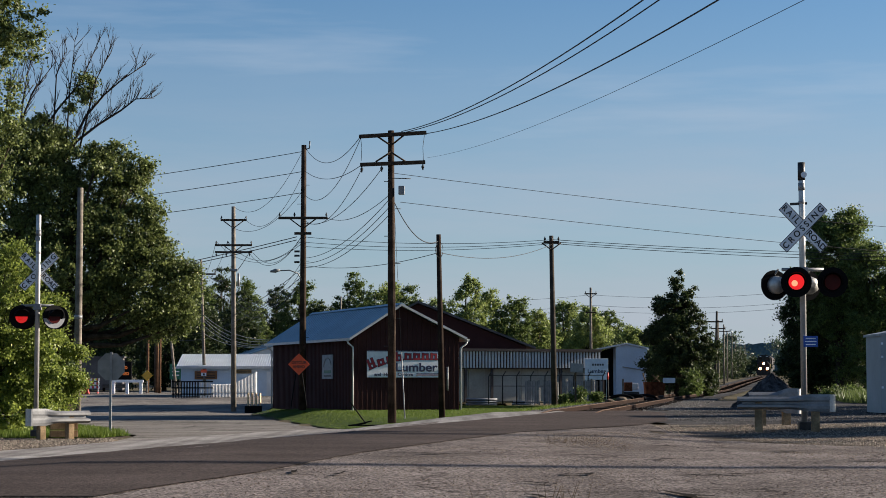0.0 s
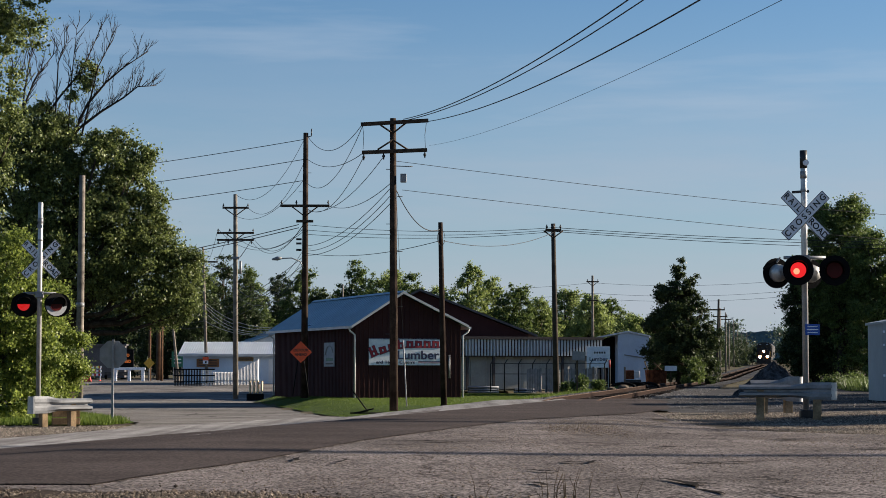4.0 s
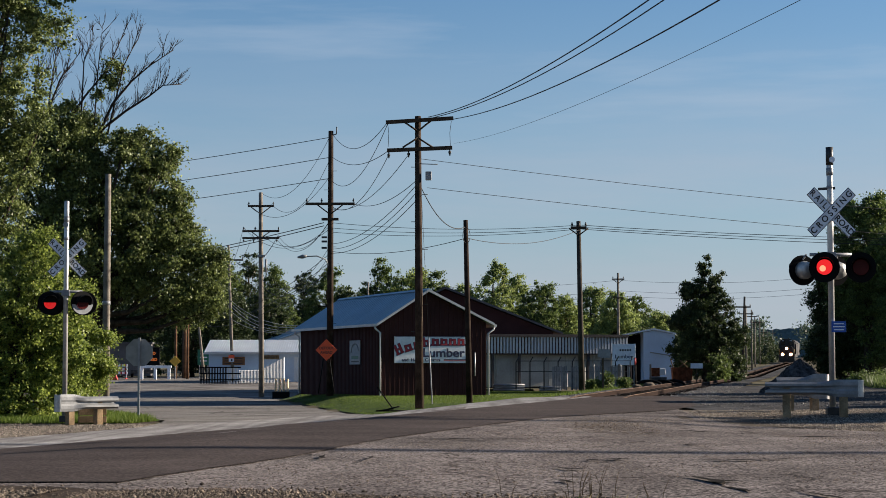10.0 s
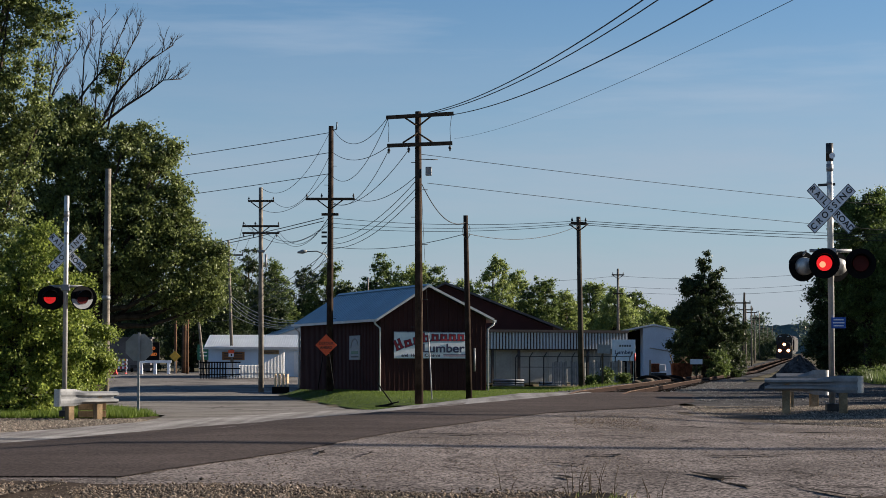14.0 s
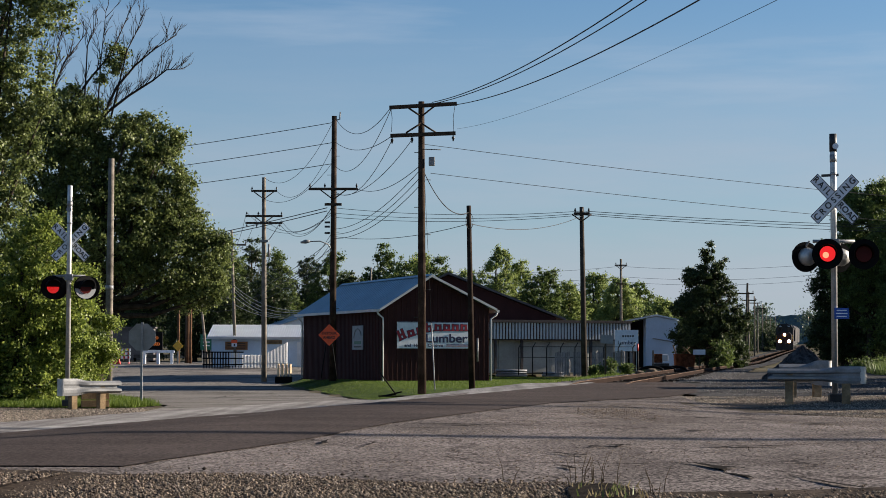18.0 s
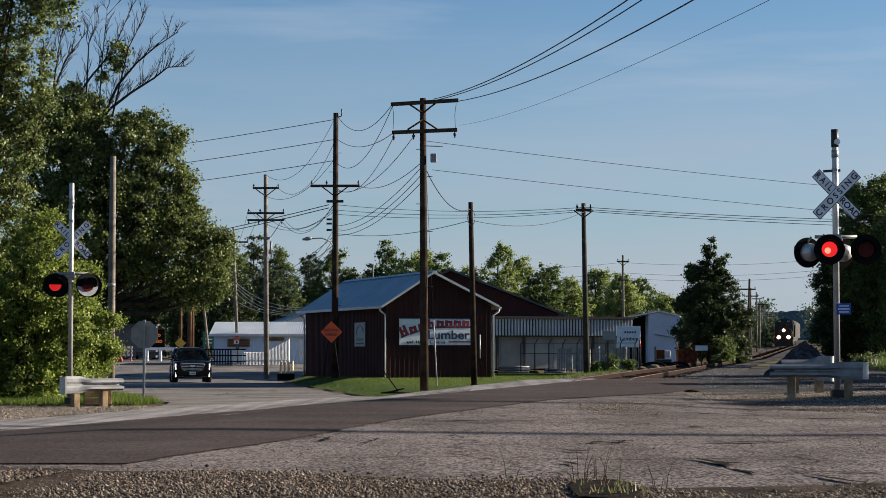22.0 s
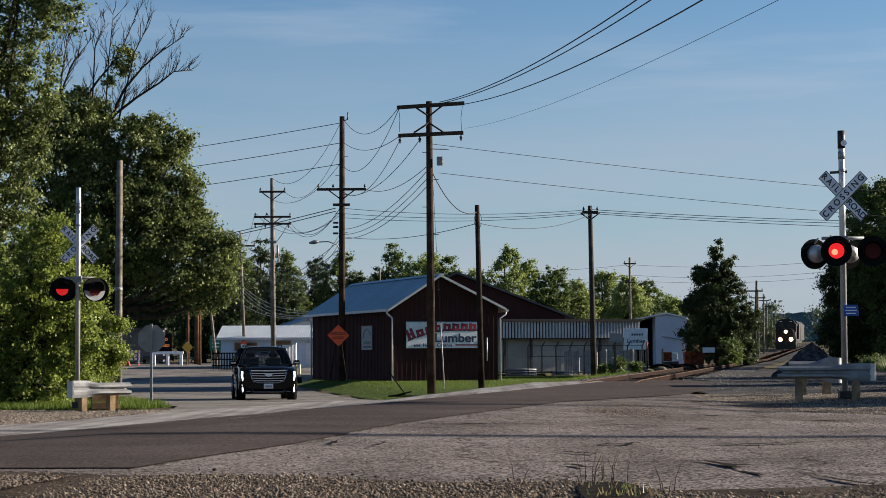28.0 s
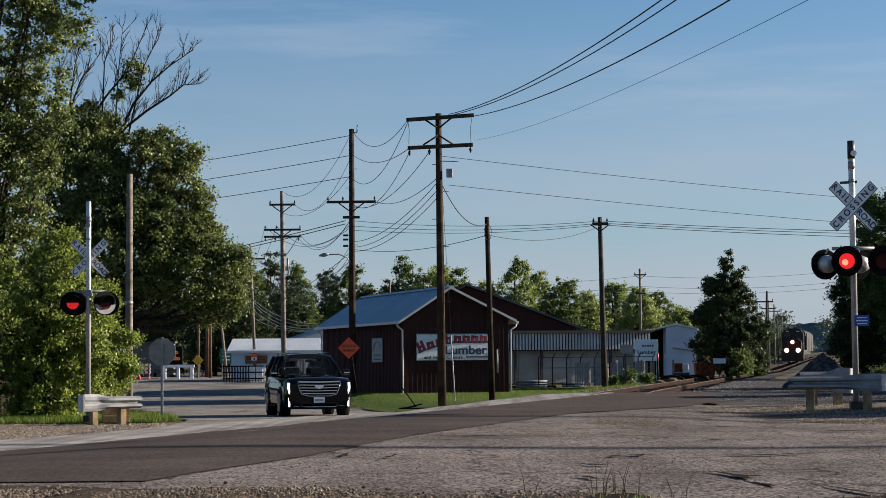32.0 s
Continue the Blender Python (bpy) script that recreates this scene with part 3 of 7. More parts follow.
    lawn = drape("lawn", [(-3.4, 66.0), (-1.5, 64.7), (-0.4, 66.8), (1.25, 66.6), (3.2, 70), (4.0, 74), (6.4, 86), (9.5, 100), (9.5, 116), (-10.4, 116), (-10.6, 110), (-6.3, 83), (-4.2, 70.3)], "lawn", 0.022, 1.5, ragged=0.05)
    tagged(lawn, "mown green lawn around the brown barn", "lawn", kind="structure")
    verge = drape("verge", [(-8.3, 52.9), (-8.7, 55.6), (-11.6, 63), (-15.2, 79), (-30, 92), (-30, 52), (-14, 51.2), (-10.9, 50.8), (-9.6, 50.6)], "lawn", 0.04, 1.5)
    tagged(verge, "rough green grass verge under the hedge", "verge", kind="structure")
    for name, poly, mt, lf, lab in (
            ("gravel", [(-8.05, 48.0), (-8.3, 52.8), (-9.6, 50.5), (-10.8, 50.7), (-14, 51.1), (-24, 51.5), (-24, 28), (-12.6, 32.2), (-9.35, 41.3)], "gravel_tan", 0.022, "loose pale gravel at the crossing's edge"),
            ("gravel", [(4.0, 38.1), (4.9, 33.1), (6.2, 30.7), (9.1, 29.9), (16, 28.8), (30, 26.6), (30, 40), (16, 42), (6.5, 42.5), (4.4, 43.0)], "gravel_tan", 0.011, "loose tan gravel around the crossing signal"),
            ("gravel", [(-12, 6), (14, 6), (14, 15.3), (3.4, 14.9), (1.2, 14.6), (0.2, 15.3), (-2.6, 16.1), (-8.2, 16.6)], "gravel", 0.03, "coarse grey gravel in the foreground"),
            ("gravel_yard", [(4.9, 42.6), (6.5, 42.3), (16, 41.8), (40, 39.8), (60, 70), (50, 82), (24, 84), (19.5, 104), (13.2, 104), (11.3, 92), (10.0, 84), (7.4, 68), (6.1, 60), (5.4, 57), (4.8, 51)], "ballast", 0.020, "shaded grey gravel yard beside the track")):
        tagged(drape(name, poly, mt, lf, 1.5), lab, "gravel", kind="structure")
    pts = [near_edge(y, 2.6) for y in (59.5, 64, 70, 80, 95, 115, 150, 200, 270, 360, 480, 700)] + [near_edge(y, -2.6) for y in (700, 480, 360, 270, 200, 150, 115, 95, 80, 71, 66)]
    tagged(drape("ballast_bed", pts, "ballast", 0.035, 1.5), "stone ballast under the railway track", "ballast", kind="structure")


build_ground()


def build_track():
    tr = thing("railway_track", Matrix(), "rusty railway track on wooden ties and ballast", "railway", kind="structure")
    for side in (-0.755, 0.755):
        ys = list(np.arange(-20, 130, 3.0)) + list(np.arange(130, 800, 12.0))
        for nm, w0, w1, mt, lo, hi in (("rail", 0.038, 0.07, "rail", -0.09, 0.060), ("rail_head", 0.036, 0.038, "rail_head", 0.060, 0.068)):
            bm, prev = bmesh.new(), None
            for y in ys:
                x, z = track_x(y) + side, track_z(y)
                dz = -0.06 * (1 - ramp(y, 54, 58)) - 0.3 * (1 - ramp(y, 42, 52))
                ring = [bm.verts.new((x + a, y, z + b + dz)) for a, b in ((-w1, lo), (w1, lo), (w0, lo + (hi - lo) * 0.3), (w0, hi), (-w0, hi), (-w0, lo + (hi - lo) * 0.3))]
                if prev:
                    for k in range(6):
                        bm.faces.new((prev[k], prev[(k + 1) % 6], ring[(k + 1) % 6], ring[k]))
                prev = ring
            part(nm, bm, mt, tr)
    bm = box(bmesh.new(), 0, 0, 0, 2.6, 0.23, 0.17)
    first = part("tie", bm, "tie", tr)
    y, n = 62.5, 0
    far = bmesh.new()
    while y < 420:
        m = pose(track_x(y) + random.uniform(-.06, .06), y, track_z(y) - 0.16, 0, random.uniform(-1, 1), -10.2 + random.uniform(-2, 2))
        if n < 180:
            t = first if n == 0 else first.copy()
            if n:
                scene.collection.objects.link(t)
            t.matrix_basis = m
        else:
            box(far, 0, 0, 0, 2.6, 0.23, 0.17, m)
        n, y = n + 1, y + 0.53
    tagged(part("far_ties", far, "tie", tr), kind="stuff")


build_track()


# ---- trees ----
def leaves(centres, radii, count, size, rng, flat=0.75, simple=False):
    """Corner and face arrays of small folded leaves strewn about clump centres."""
    k = rng.integers(0, len(centres), count)
    d = rng.normal(size=(count, 3))
    d /= np.linalg.norm(d, axis=1)[:, None]
    c = centres[k] + d * (radii[k] * np.abs(rng.normal(0, 0.62, count)).clip(0, 1.3))[:, None] * np.array([1, 1, flat])
    a = rng.normal(size=(count, 3))
    a /= np.linalg.norm(a, axis=1)[:, None]
    b = np.cross(a, rng.normal(size=(count, 3)))
    b /= np.linalg.norm(b, axis=1)[:, None]
    s = size * rng.uniform(0.6, 1.3, count)[:, None]
    n = np.cross(a, b)
    co = np.stack([c - a * s * 0.5, c + b * s * 0.32 + n * s * 0.12, c + a * s * 0.5, c - b * s * 0.32 + n * s * 0.12], 1).reshape(-1, 3)
    if simple:                                   # one pointed blade is enough far off
        return np.stack([c - b * s * 0.42, c + a * s * 0.75, c + b * s * 0.42 + n * s * 0.1], 1).reshape(-1, 3), np.arange(count * 3).reshape(-1, 3)
    return co, np.arange(count * 4).reshape(-1, 4)


def tree(name, x, y, blobs, trunk_r, label, material="leaf", clumps=90, count=9000, size=0.16, clump_r=0.55, seed=1, bark="bark", category="tree", group="", limbs=16, base=None, trunk_top=None, simple=True):
    """A trunk with limbs that reach into clumps of leaves; blobs: (x, y, z, rx, ry, rz) from the trunk's foot."""
    rng = np.random.default_rng(seed)
    z0 = height(x, y) if base is None else base
    th = thing(name, pose(x, y, z0 - 0.05), label, category, group)
    vol = np.array([b[3] * b[4] * b[5] for b in blobs]) ** 0.67
    pick = rng.choice(len(blobs), clumps, p=vol / vol.sum())
    d = rng.normal(size=(clumps, 3))
    d /= np.linalg.norm(d, axis=1)[:, None]
    B = np.array([b[:6] for b in blobs])[pick]
    cen = B[:, :3] + d * B[:, 3:] * (rng.random(clumps) ** 0.33)[:, None]
    cen[:, 2] = np.maximum(cen[:, 2], clump_r * 0.5)
    rad = clump_r * rng.uniform(0.55, 1.4, clumps)
    top = trunk_top or max(b[2] for b in blobs)
    bm = bmesh.new()
    knee = Vector((rng.uniform(-.2, .2), rng.uniform(-.2, .2), top * 0.5))
    tip = Vector((rng.uniform(-.3, .3), rng.uniform(-.3, .3), top))
    tube(bm, [(0, 0, -0.1), (0, 0, top * 0.08), knee, tip], [trunk_r * 1.3, trunk_r, trunk_r * 0.7, trunk_r * 0.25], 9)
    for c in cen[rng.permutation(clumps)[:limbs]]:
        s = rng.uniform(0.25, 0.85)
        p0 = Vector((0, 0, 0)).lerp(knee, min(1, s * 2)).lerp(tip, max(0, s * 2 - 1))
        c = Vector(c)
        if c.z < p0.z:
            p0.z = max(0.2, c.z * 0.8)
        mid = p0.lerp(c, 0.5) + Vector((0, 0, -0.08 * (c - p0).length))
        tube(bm, [p0, mid, c], [trunk_r * 0.38, trunk_r * 0.22, trunk_r * 0.07], 6)
    part("trunk", bm, bark, th)
    co, fa = leaves(cen, rad, count, size, rng, simple=simple)
    arrays("crown", co, fa, material, th)
    return th


def dead_limbs(name, x, y, z, limbs, label, seed):
    """Bare limbs along sweeping lines (x and height), each with forking twigs that reach upward and outward."""
    rng = random.Random(seed)
    bm = bmesh.new()

    def twig(p, d, length, r, depth):
        q = p + d * length * 0.5 + Vector((rng.uniform(-1, 1), rng.uniform(-1, 1), rng.uniform(-.6, 1))) * length * 0.08
        e = q + (d + Vector((rng.uniform(-.6, .6), rng.uniform(-.6, .6), rng.uniform(0, .7))) * 0.4).normalized() * length * 0.5
        tube(bm, [p, q, e], [r, r * 0.75, r * 0.45], 4)
        if depth:
            for k in range(rng.choice((2, 3))):
                w = rng.uniform(0.3, 1.0)
                o = p.lerp(q, w * 2) if w < 0.5 else q.lerp(e, w * 2 - 1)
                twig(o, (d + Vector((rng.uniform(-1, 1), rng.uniform(-1, 1), rng.uniform(-.2, .9))) * 0.7).normalized(), length * rng.uniform(0.35, 0.6), r * 0.6, depth - 1)
    for line, r in limbs:
        pts = [Vector((a, rng.uniform(-.25, .25), c)) for a, c in line]
        n = len(pts) - 1
        tube(bm, pts, [r * (1 - 0.82 * k / n) for k in range(n + 1)], 6)
        for k in range(n):
            for j in range(8 if k else 3):
                w = rng.random()
                d = (pts[k + 1] - pts[k]).normalized()
                up = Vector((rng.uniform(-.7, .7), rng.uniform(-.7, .7), rng.uniform(0.1, 1.1)))
                twig(pts[k].lerp(pts[k + 1], w), (d * 0.7 + up).normalized(), rng.uniform(0.4, 1.2) * (1 - 0.3 * k / n), 0.018, 2)
    th = thing(name, pose(x, y, z), label, "tree")
    part("bare_crown", bm, "dead_bark", th)
    return th


def build_trees():
    # tall tree at the edge, its crown hanging in from the side
    tree("tall_tree", -14.7, 58, [(1.63, 0, 11.97, 1.35, 1.1, 1.5), (1.16, 0, 9.61, 1.15, 0.9, 1.7), (0.95, 0, 7.27, 1.1, 0.9, 1.9), (-1, 0, 9, 2.2, 2.5, 5), (0.8, 0, 14, 1.6, 1.6, 1.8), (0.2, 0, 5.0, 1.7, 1.1, 1.7), (-0.6, 0, 3.4, 1.6, 1.1, 1.6)], 0.32,
         "tall leafy tree with small dark green leaves", "leaf_dark", 760, 105000, 0.11, 0.42, 3, limbs=50, simple=False)
    # big tree by the street, its top half dead
    tree("street_tree", -15.3, 80, [(a + 1.1, q, c, d, e, f) for a, q, c, d, e, f in [(-2.65, 0, 9.45, 2.29, 2.06, 2.74), (0.33, 0, 10.14, 1.71, 1.54, 1.37), (1.15, 0, 8.07, 1.6, 1.44, 1.94), (-1.01, 0, 6.69, 2.97, 2.67, 2.74), (1.86, 0, 5.77, 1.94, 1.75, 2.17),
                                    (3.3, 0, 5.0, 1.1, 1.0, 1.5), (2.9, 0.4, 4.3, 1.3, 1.0, 0.9), (-3.28, 0, 5.09, 2.06, 1.85, 2.74), 
                                    (-2.45, 0, 11.3, 1.6, 1.44, 1.37), (3.81, 0, 6.23, 0.5, 0.45, 0.41), (-0.25, 0, 14.0, 0.42, 0.4, 0.3), (-0.55, 0, 13.4, 0.3, 0.3, 0.35), (-0.95, 0, 13.0, 0.26, 0.3, 0.3), (-2.2, 0, 12.4, 0.25, 0.25, 0.3), (-1.6, 0, 11.6, 0.5, 0.5, 0.5), (0.6, 0, 10.9, 0.65, 0.6, 0.55), (2.0, 0, 10.4, 0.6, 0.5, 0.4), (1.5, 0, 9.9, 0.6, 0.6, 0.5), (2.1, 0, 8.4, 0.75, 0.7, 0.8), (2.4, 0, 7.4, 0.7, 0.7, 0.7), (3.0, 0, 6.3, 0.6, 0.6, 0.5)]], 0.4,
         "large broad tree with dark leaves and a half-dead crown", "leaf_dark", 1700, 235000, 0.125, 0.42, 5, limbs=60, trunk_top=8.5)
    dead_limbs("dead_tree_top", -15.0, 80, 8.0, [
        ([(-0.9, 1.6), (-0.12, 3.2), (0.45, 4.25), (1.15, 5.2), (1.95, 5.8), (2.9, 6.45)], 0.085), ([(-0.6, 2.2), (0.05, 3.3), (1.0, 3.95), (1.85, 4.6), (2.5, 5.0), (3.2, 5.1)], 0.08),
        ([(-2.4, 1.4), (-1.5, 3.4), (-0.7, 4.6), (0.2, 5.75), (0.9, 7.45)], 0.085), ([(-2.45, 1.6), (-2.15, 4.2), (-1.7, 5.3), (-0.85, 6.6)], 0.075), ([(-2.3, 3.0), (-2.1, 4.8), (-2.0, 6.2), (-1.75, 7.0)], 0.05),
        ([(-0.4, 2.6), (-0.2, 5.4), (-0.05, 7.6)], 0.045), ([(-0.9, 3.2), (-0.75, 6.0), (-0.4, 7.1)], 0.045), ([(0.2, 3.0), (0.9, 5.8), (1.5, 7.0)], 0.045), ([(-3.0, 2.0), (-2.9, 4.6), (-2.6, 5.8)], 0.045)],
               "bare grey branches of the half-dead street tree", 8)
    # hedge behind the signal; its sunlight is put into the leaf colour
    tree("hedge", -12.2, 53.5, [(0.38, 0, 2.53, 1.3, 1.17, 1.83), (0.5, 0, 4.36, 0.84, 0.76, 0.99), (0.25, 0, 1.0, 1.45, 1.31, 1.15), (1.3, 0, 1.92, 0.54, 0.48, 1.07), (1.36, 0, 3.14, 0.38, 0.34, 0.76), (-2, 0, 2.5, 2.3, 2, 2.4)], 0.12,
         "dense green overgrown hedge beside the signal, sunlight in its leaf colour", "leaf_sunlit", 800, 105000, 0.09, 0.30, 11, category="hedge", limbs=50, simple=False)
    tree("shrub", -13.0, 66, [(-0.2, 0, 2.6, 0.7, 0.6, 1.0), (0.35, 0, 1.9, 0.45, 0.4, 0.5), (-0.6, 0, 1.5, 0.6, 0.6, 1.2), (0.75, 0, 1.75, 0.3, 0.3, 0.25)], 0.07, "leafy shrub under the street tree", "leaf", 130, 26000, 0.09, 0.3, 13, category="shrub")
    tree("shrub", -11.0, 56.5, [(0.0, 0, 1.1, 0.55, 0.5, 1.0), (-0.15, 0, 2.4, 0.5, 0.5, 0.8), (0.5, 0, 1.5, 0.35, 0.3, 0.35), (-0.1, 0, 3.5, 0.4, 0.4, 0.5), (0.65, 0, 2.4, 0.25, 0.25, 0.25)], 0.05, "ragged shrub at the end of the hedge, sunlight in its leaf colour", "leaf_sunlit", 190, 34000, 0.075, 0.24, 14, category="shrub")
    # dark upright tree beside the track
    tree("dark_tree", 15.65, 132, [(a * 1.14, q, c * 1.04, d * 1.14, e, f * 1.05) for a, q, c, d, e, f in [(0.02, 0, 1.9, 2.2, 2.04, 1.8), (0.1, 0, 3.9, 1.85, 1.7, 1.5), (-0.2, 0, 5.4, 1.35, 1.2, 1.2), (0.35, 0, 6.5, 0.85, 0.8, 0.9), (0.05, 0, 7.5, 0.35, 0.35, 0.75), (1.75, 0, 2.95, 0.8, 0.9, 0.9), (-1.58, 0, 3.9, 0.7, 0.8, 0.6), (1.2, 0, 5.1, 0.5, 0.5, 0.5), (-1.1, 0, 6.1, 0.45, 0.5, 0.4), (1.5, 0, 0.9, 0.9, 0.8, 0.9)]], 0.25,
         "dark green upright tree beside the railway", "leaf_deep_shade", 640, 90000, 0.15, 0.30, 17, limbs=46)
    tree("shrub", 16.1, 128, [(0, 0, 0.9, 0.8, 0.8, 1.0)], 0.06, "shrub at the foot of the dark tree", "leaf", 40, 4000, 0.15, 0.3, 19, category="shrub")
    # wood on the other side of the yard; two crowns coloured darker for shade
    for i, (x, y, bl) in enumerate(((22, 110, [(-0.08, 0, 8.25, 1.8, 1.7, 2.2), (0.58, 0, 9.83, 0.9, 0.9, 0.8), (-0.4, 0, 5.5, 2.0, 1.9, 2.0)]), (21, 112, [(-0.01, 0, 4.54, 1.8, 1.73, 3.4), (-0.84, 0, 1.98, 1.2, 1.15, 1.6), (0.5, 0, 1.8, 1.6, 1.5, 1.7)]),
                                    (24.5, 108, [(-1.14, 0, 6.88, 1.8, 1.67, 1.75), (-1.19, 0, 3.17, 2.16, 1.94, 2.78), (0.8, 0, 4.5, 2.2, 2.0, 4.0)]), (28, 112, [(0, 0, 4, 3, 3, 4), (0, 0, 7.5, 2, 2, 2)]), (24, 120, [(0, 0, 4, 3, 2.5, 3.6)]))):
        tree("yard_tree", x, y, bl, 0.25, "broad leafy tree beyond the gravel yard", "leaf" if i in (0, 2, 3) else "leaf_deep_shade", 420, 80000, 0.14, 0.45, 30 + i, group="yard trees", limbs=30)
    for i, (x, y, h) in enumerate(((20.2, 100, 0.8), (22.4, 98, 1.0), (24.5, 99, 0.9), (27, 97, 1.1))):
        tree("shrub", x, y, [(0, 0, h * 0.4, 1.4, 1, h * 0.55)], 0.05, "low sunlit shrub at the yard's edge", "leaf", 60, 9000, 0.10, 0.3, 50 + i, category="shrub", group="yard shrubs")
    # trees that shade the gravel yard
    for i, (x, y) in enumerate(((36, 47.0), (37.5, 54), (36, 60.5), (38.5, 66.5), (37, 73), (36, 80))):
        tree("shade_tree", x, y, [(0, 0, 3.7, 3.1, 3.1, 3.2), (0, 0, 7.3, 2.5, 2.5, 2.4)], 0.25, "broad leafy tree that shades the yard", "leaf", 260, 14000, 0.5, 0.6, 200 + i, group="shade trees", limbs=16)
    # wood behind the lumber yard; sunlight and shade are put into its leaf colours
    rng = random.Random(4)
    spots = [(-27.5, 13.2), (-25, 12.4), (-21.5, 11.2), (-18.5, 10.4), (-16, 11.0), (-13.5, 9.0), (-10.4, 11.6), (-7.6, 10.8), (-5.6, 11.0), (-2.9, 10.4), (-0.6, 9.2), (2.6, 11.4), (4.9, 10.4), (7.8, 9.8), (10.6, 8.2), (13.4, 9.0), (15.9, 8.6), (18.4, 8.0), (20.3, 6.4), (23, 5)]
    for i, (x, top) in enumerate(spots):
        y = 218 + rng.uniform(-10, 10)
        h = top * 1.18 * y / 220 - 0.9
        w = rng.uniform(1.35, 1.85)
        bl = [(0, 0, h * 0.3, 2.3 * w, 2.5, h * 0.3), (rng.uniform(-.5, .5), 0, h * 0.62, 1.7 * w, 2, h * 0.25), (rng.uniform(-.6, .6), 0, h * 0.86, 0.8 * w, 1, h * 0.12), (rng.uniform(-1.6, 1.6), 0, h * 0.55, 0.9, 1, h * 0.16)]
        tree("background_tree", x * y / 220, y, bl, 0.22, "leafy tree in the wood behind the yard, lighting put into its leaf colour", ("leaf_far_sunlit", "leaf", "leaf_far_sunlit", "leaf_far_sunlit")[i % 4] if x > -9 else ("leaf", "leaf_deep_shade")[i % 2], 380, 30000, 0.22, 0.5, 70 + i, group="trees behind the yard", limbs=34)
    for i in range(17):
        x, y = -38 + i * 4.0, 236 + rng.uniform(-6, 8)
        tree("background_tree", x, y, [(0, 0, 2.6, 3.0, 2.5, 2.4), (0, 0, 5.2, 2.4, 2, 2.0)], 0.2, "leafy tree in the wood behind the yard, leaf colour darkened for shade", "leaf_deep_shade", 130, 9000, 0.3, 0.6, 100 + i, group="trees behind the yard", limbs=8)
    for i in range(9):
        x, y = -44 + i * 3.2, 176 + rng.uniform(-4, 6)
        tree("background_tree", x, y, [(0, 0, 3.0, 2.4, 2.2, 2.8), (0, 0, 6.0, 2.0, 2, 2.2)], 0.2, "leafy tree behind the street, leaf colour darkened for shade", "leaf_deep_shade", 200, 18000, 0.22, 0.55, 120 + i, group="trees behind the street", limbs=10)
    # brush along the railway
    for i in range(22):
        y = 150 + i * 16 + rng.uniform(-5, 5)
        x = track_x(y) - 4.6 - rng.uniform(0, 4.5) + 0.002 * y
        h = rng.uniform(2.2, 4.2) + y * 0.008
        tree("trackside_bush", x, y, [(0, 0, h * 0.42, h * 0.55, h * .5, h * 0.5)], 0.07, "scrubby bush along the railway", rng.choice(("leaf_deep_shade", "leaf_deep_shade", "leaf_deep_shade")), 60, 6000, 0.2, 0.5, 140 + i, category="bush", group="trackside bushes", limbs=5)
    for i in range(14):
        y = 150 + i * 30 + rng.uniform(-6, 6)
        x = track_x(y) + 9 + rng.uniform(0, 4)
        h = rng.uniform(4.5, 7.0) + y * 0.010
        tree("trackside_tree", x, y, [(0, 0, h * 0.5, h * 0.4, h * .4, h * 0.48)], 0.12, "leafy tree along the railway", rng.choice(("leaf_deep_shade", "leaf_deep_shade")), 70, 7000, 0.24, 0.6, 180 + i, group="trackside trees", limbs=6)
    # far woods before the ridge, haze put into their leaf colour
    rg = np.random.default_rng(77)
    n = 420
    yy = rg.uniform(640, 900, n)
    xx = rg.uniform(-0.25, 0.30, n) * yy
    xx = xx[np.abs(xx - 0.175 * yy) > 9]
    yy = yy[:len(xx)]
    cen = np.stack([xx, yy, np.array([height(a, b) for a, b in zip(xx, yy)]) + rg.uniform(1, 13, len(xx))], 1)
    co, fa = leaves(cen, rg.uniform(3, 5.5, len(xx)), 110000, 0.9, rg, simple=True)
    tagged(arrays("far_woods", co, fa, "leaf_haze"), "far woods across the plain, haze mixed into the leaf colour", "woods", kind="stuff")
    # far wooded ridge: a steep sheet with haze put into its colour
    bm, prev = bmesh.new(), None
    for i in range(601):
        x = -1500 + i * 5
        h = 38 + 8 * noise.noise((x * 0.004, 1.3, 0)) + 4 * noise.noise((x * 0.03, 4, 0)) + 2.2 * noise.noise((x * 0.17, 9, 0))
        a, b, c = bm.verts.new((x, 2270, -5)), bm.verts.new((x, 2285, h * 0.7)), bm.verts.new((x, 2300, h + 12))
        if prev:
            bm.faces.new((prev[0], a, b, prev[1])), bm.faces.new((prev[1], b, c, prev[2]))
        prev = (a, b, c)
    tagged(part("backdrop", bm, "hill"), "wooded ridge on the horizon, haze mixed into its blue-green colour", "hill", kind="structure")


build_trees()


# ---- buildings ----
def repeat(ob, places):
    """Further pieces that share a piece's mesh, at the given shifts."""
    for k, p in enumerate(places):
        o = ob if k == 0 else ob.copy()
        if k:
            scene.collection.objects.link(o)
        o.location = p


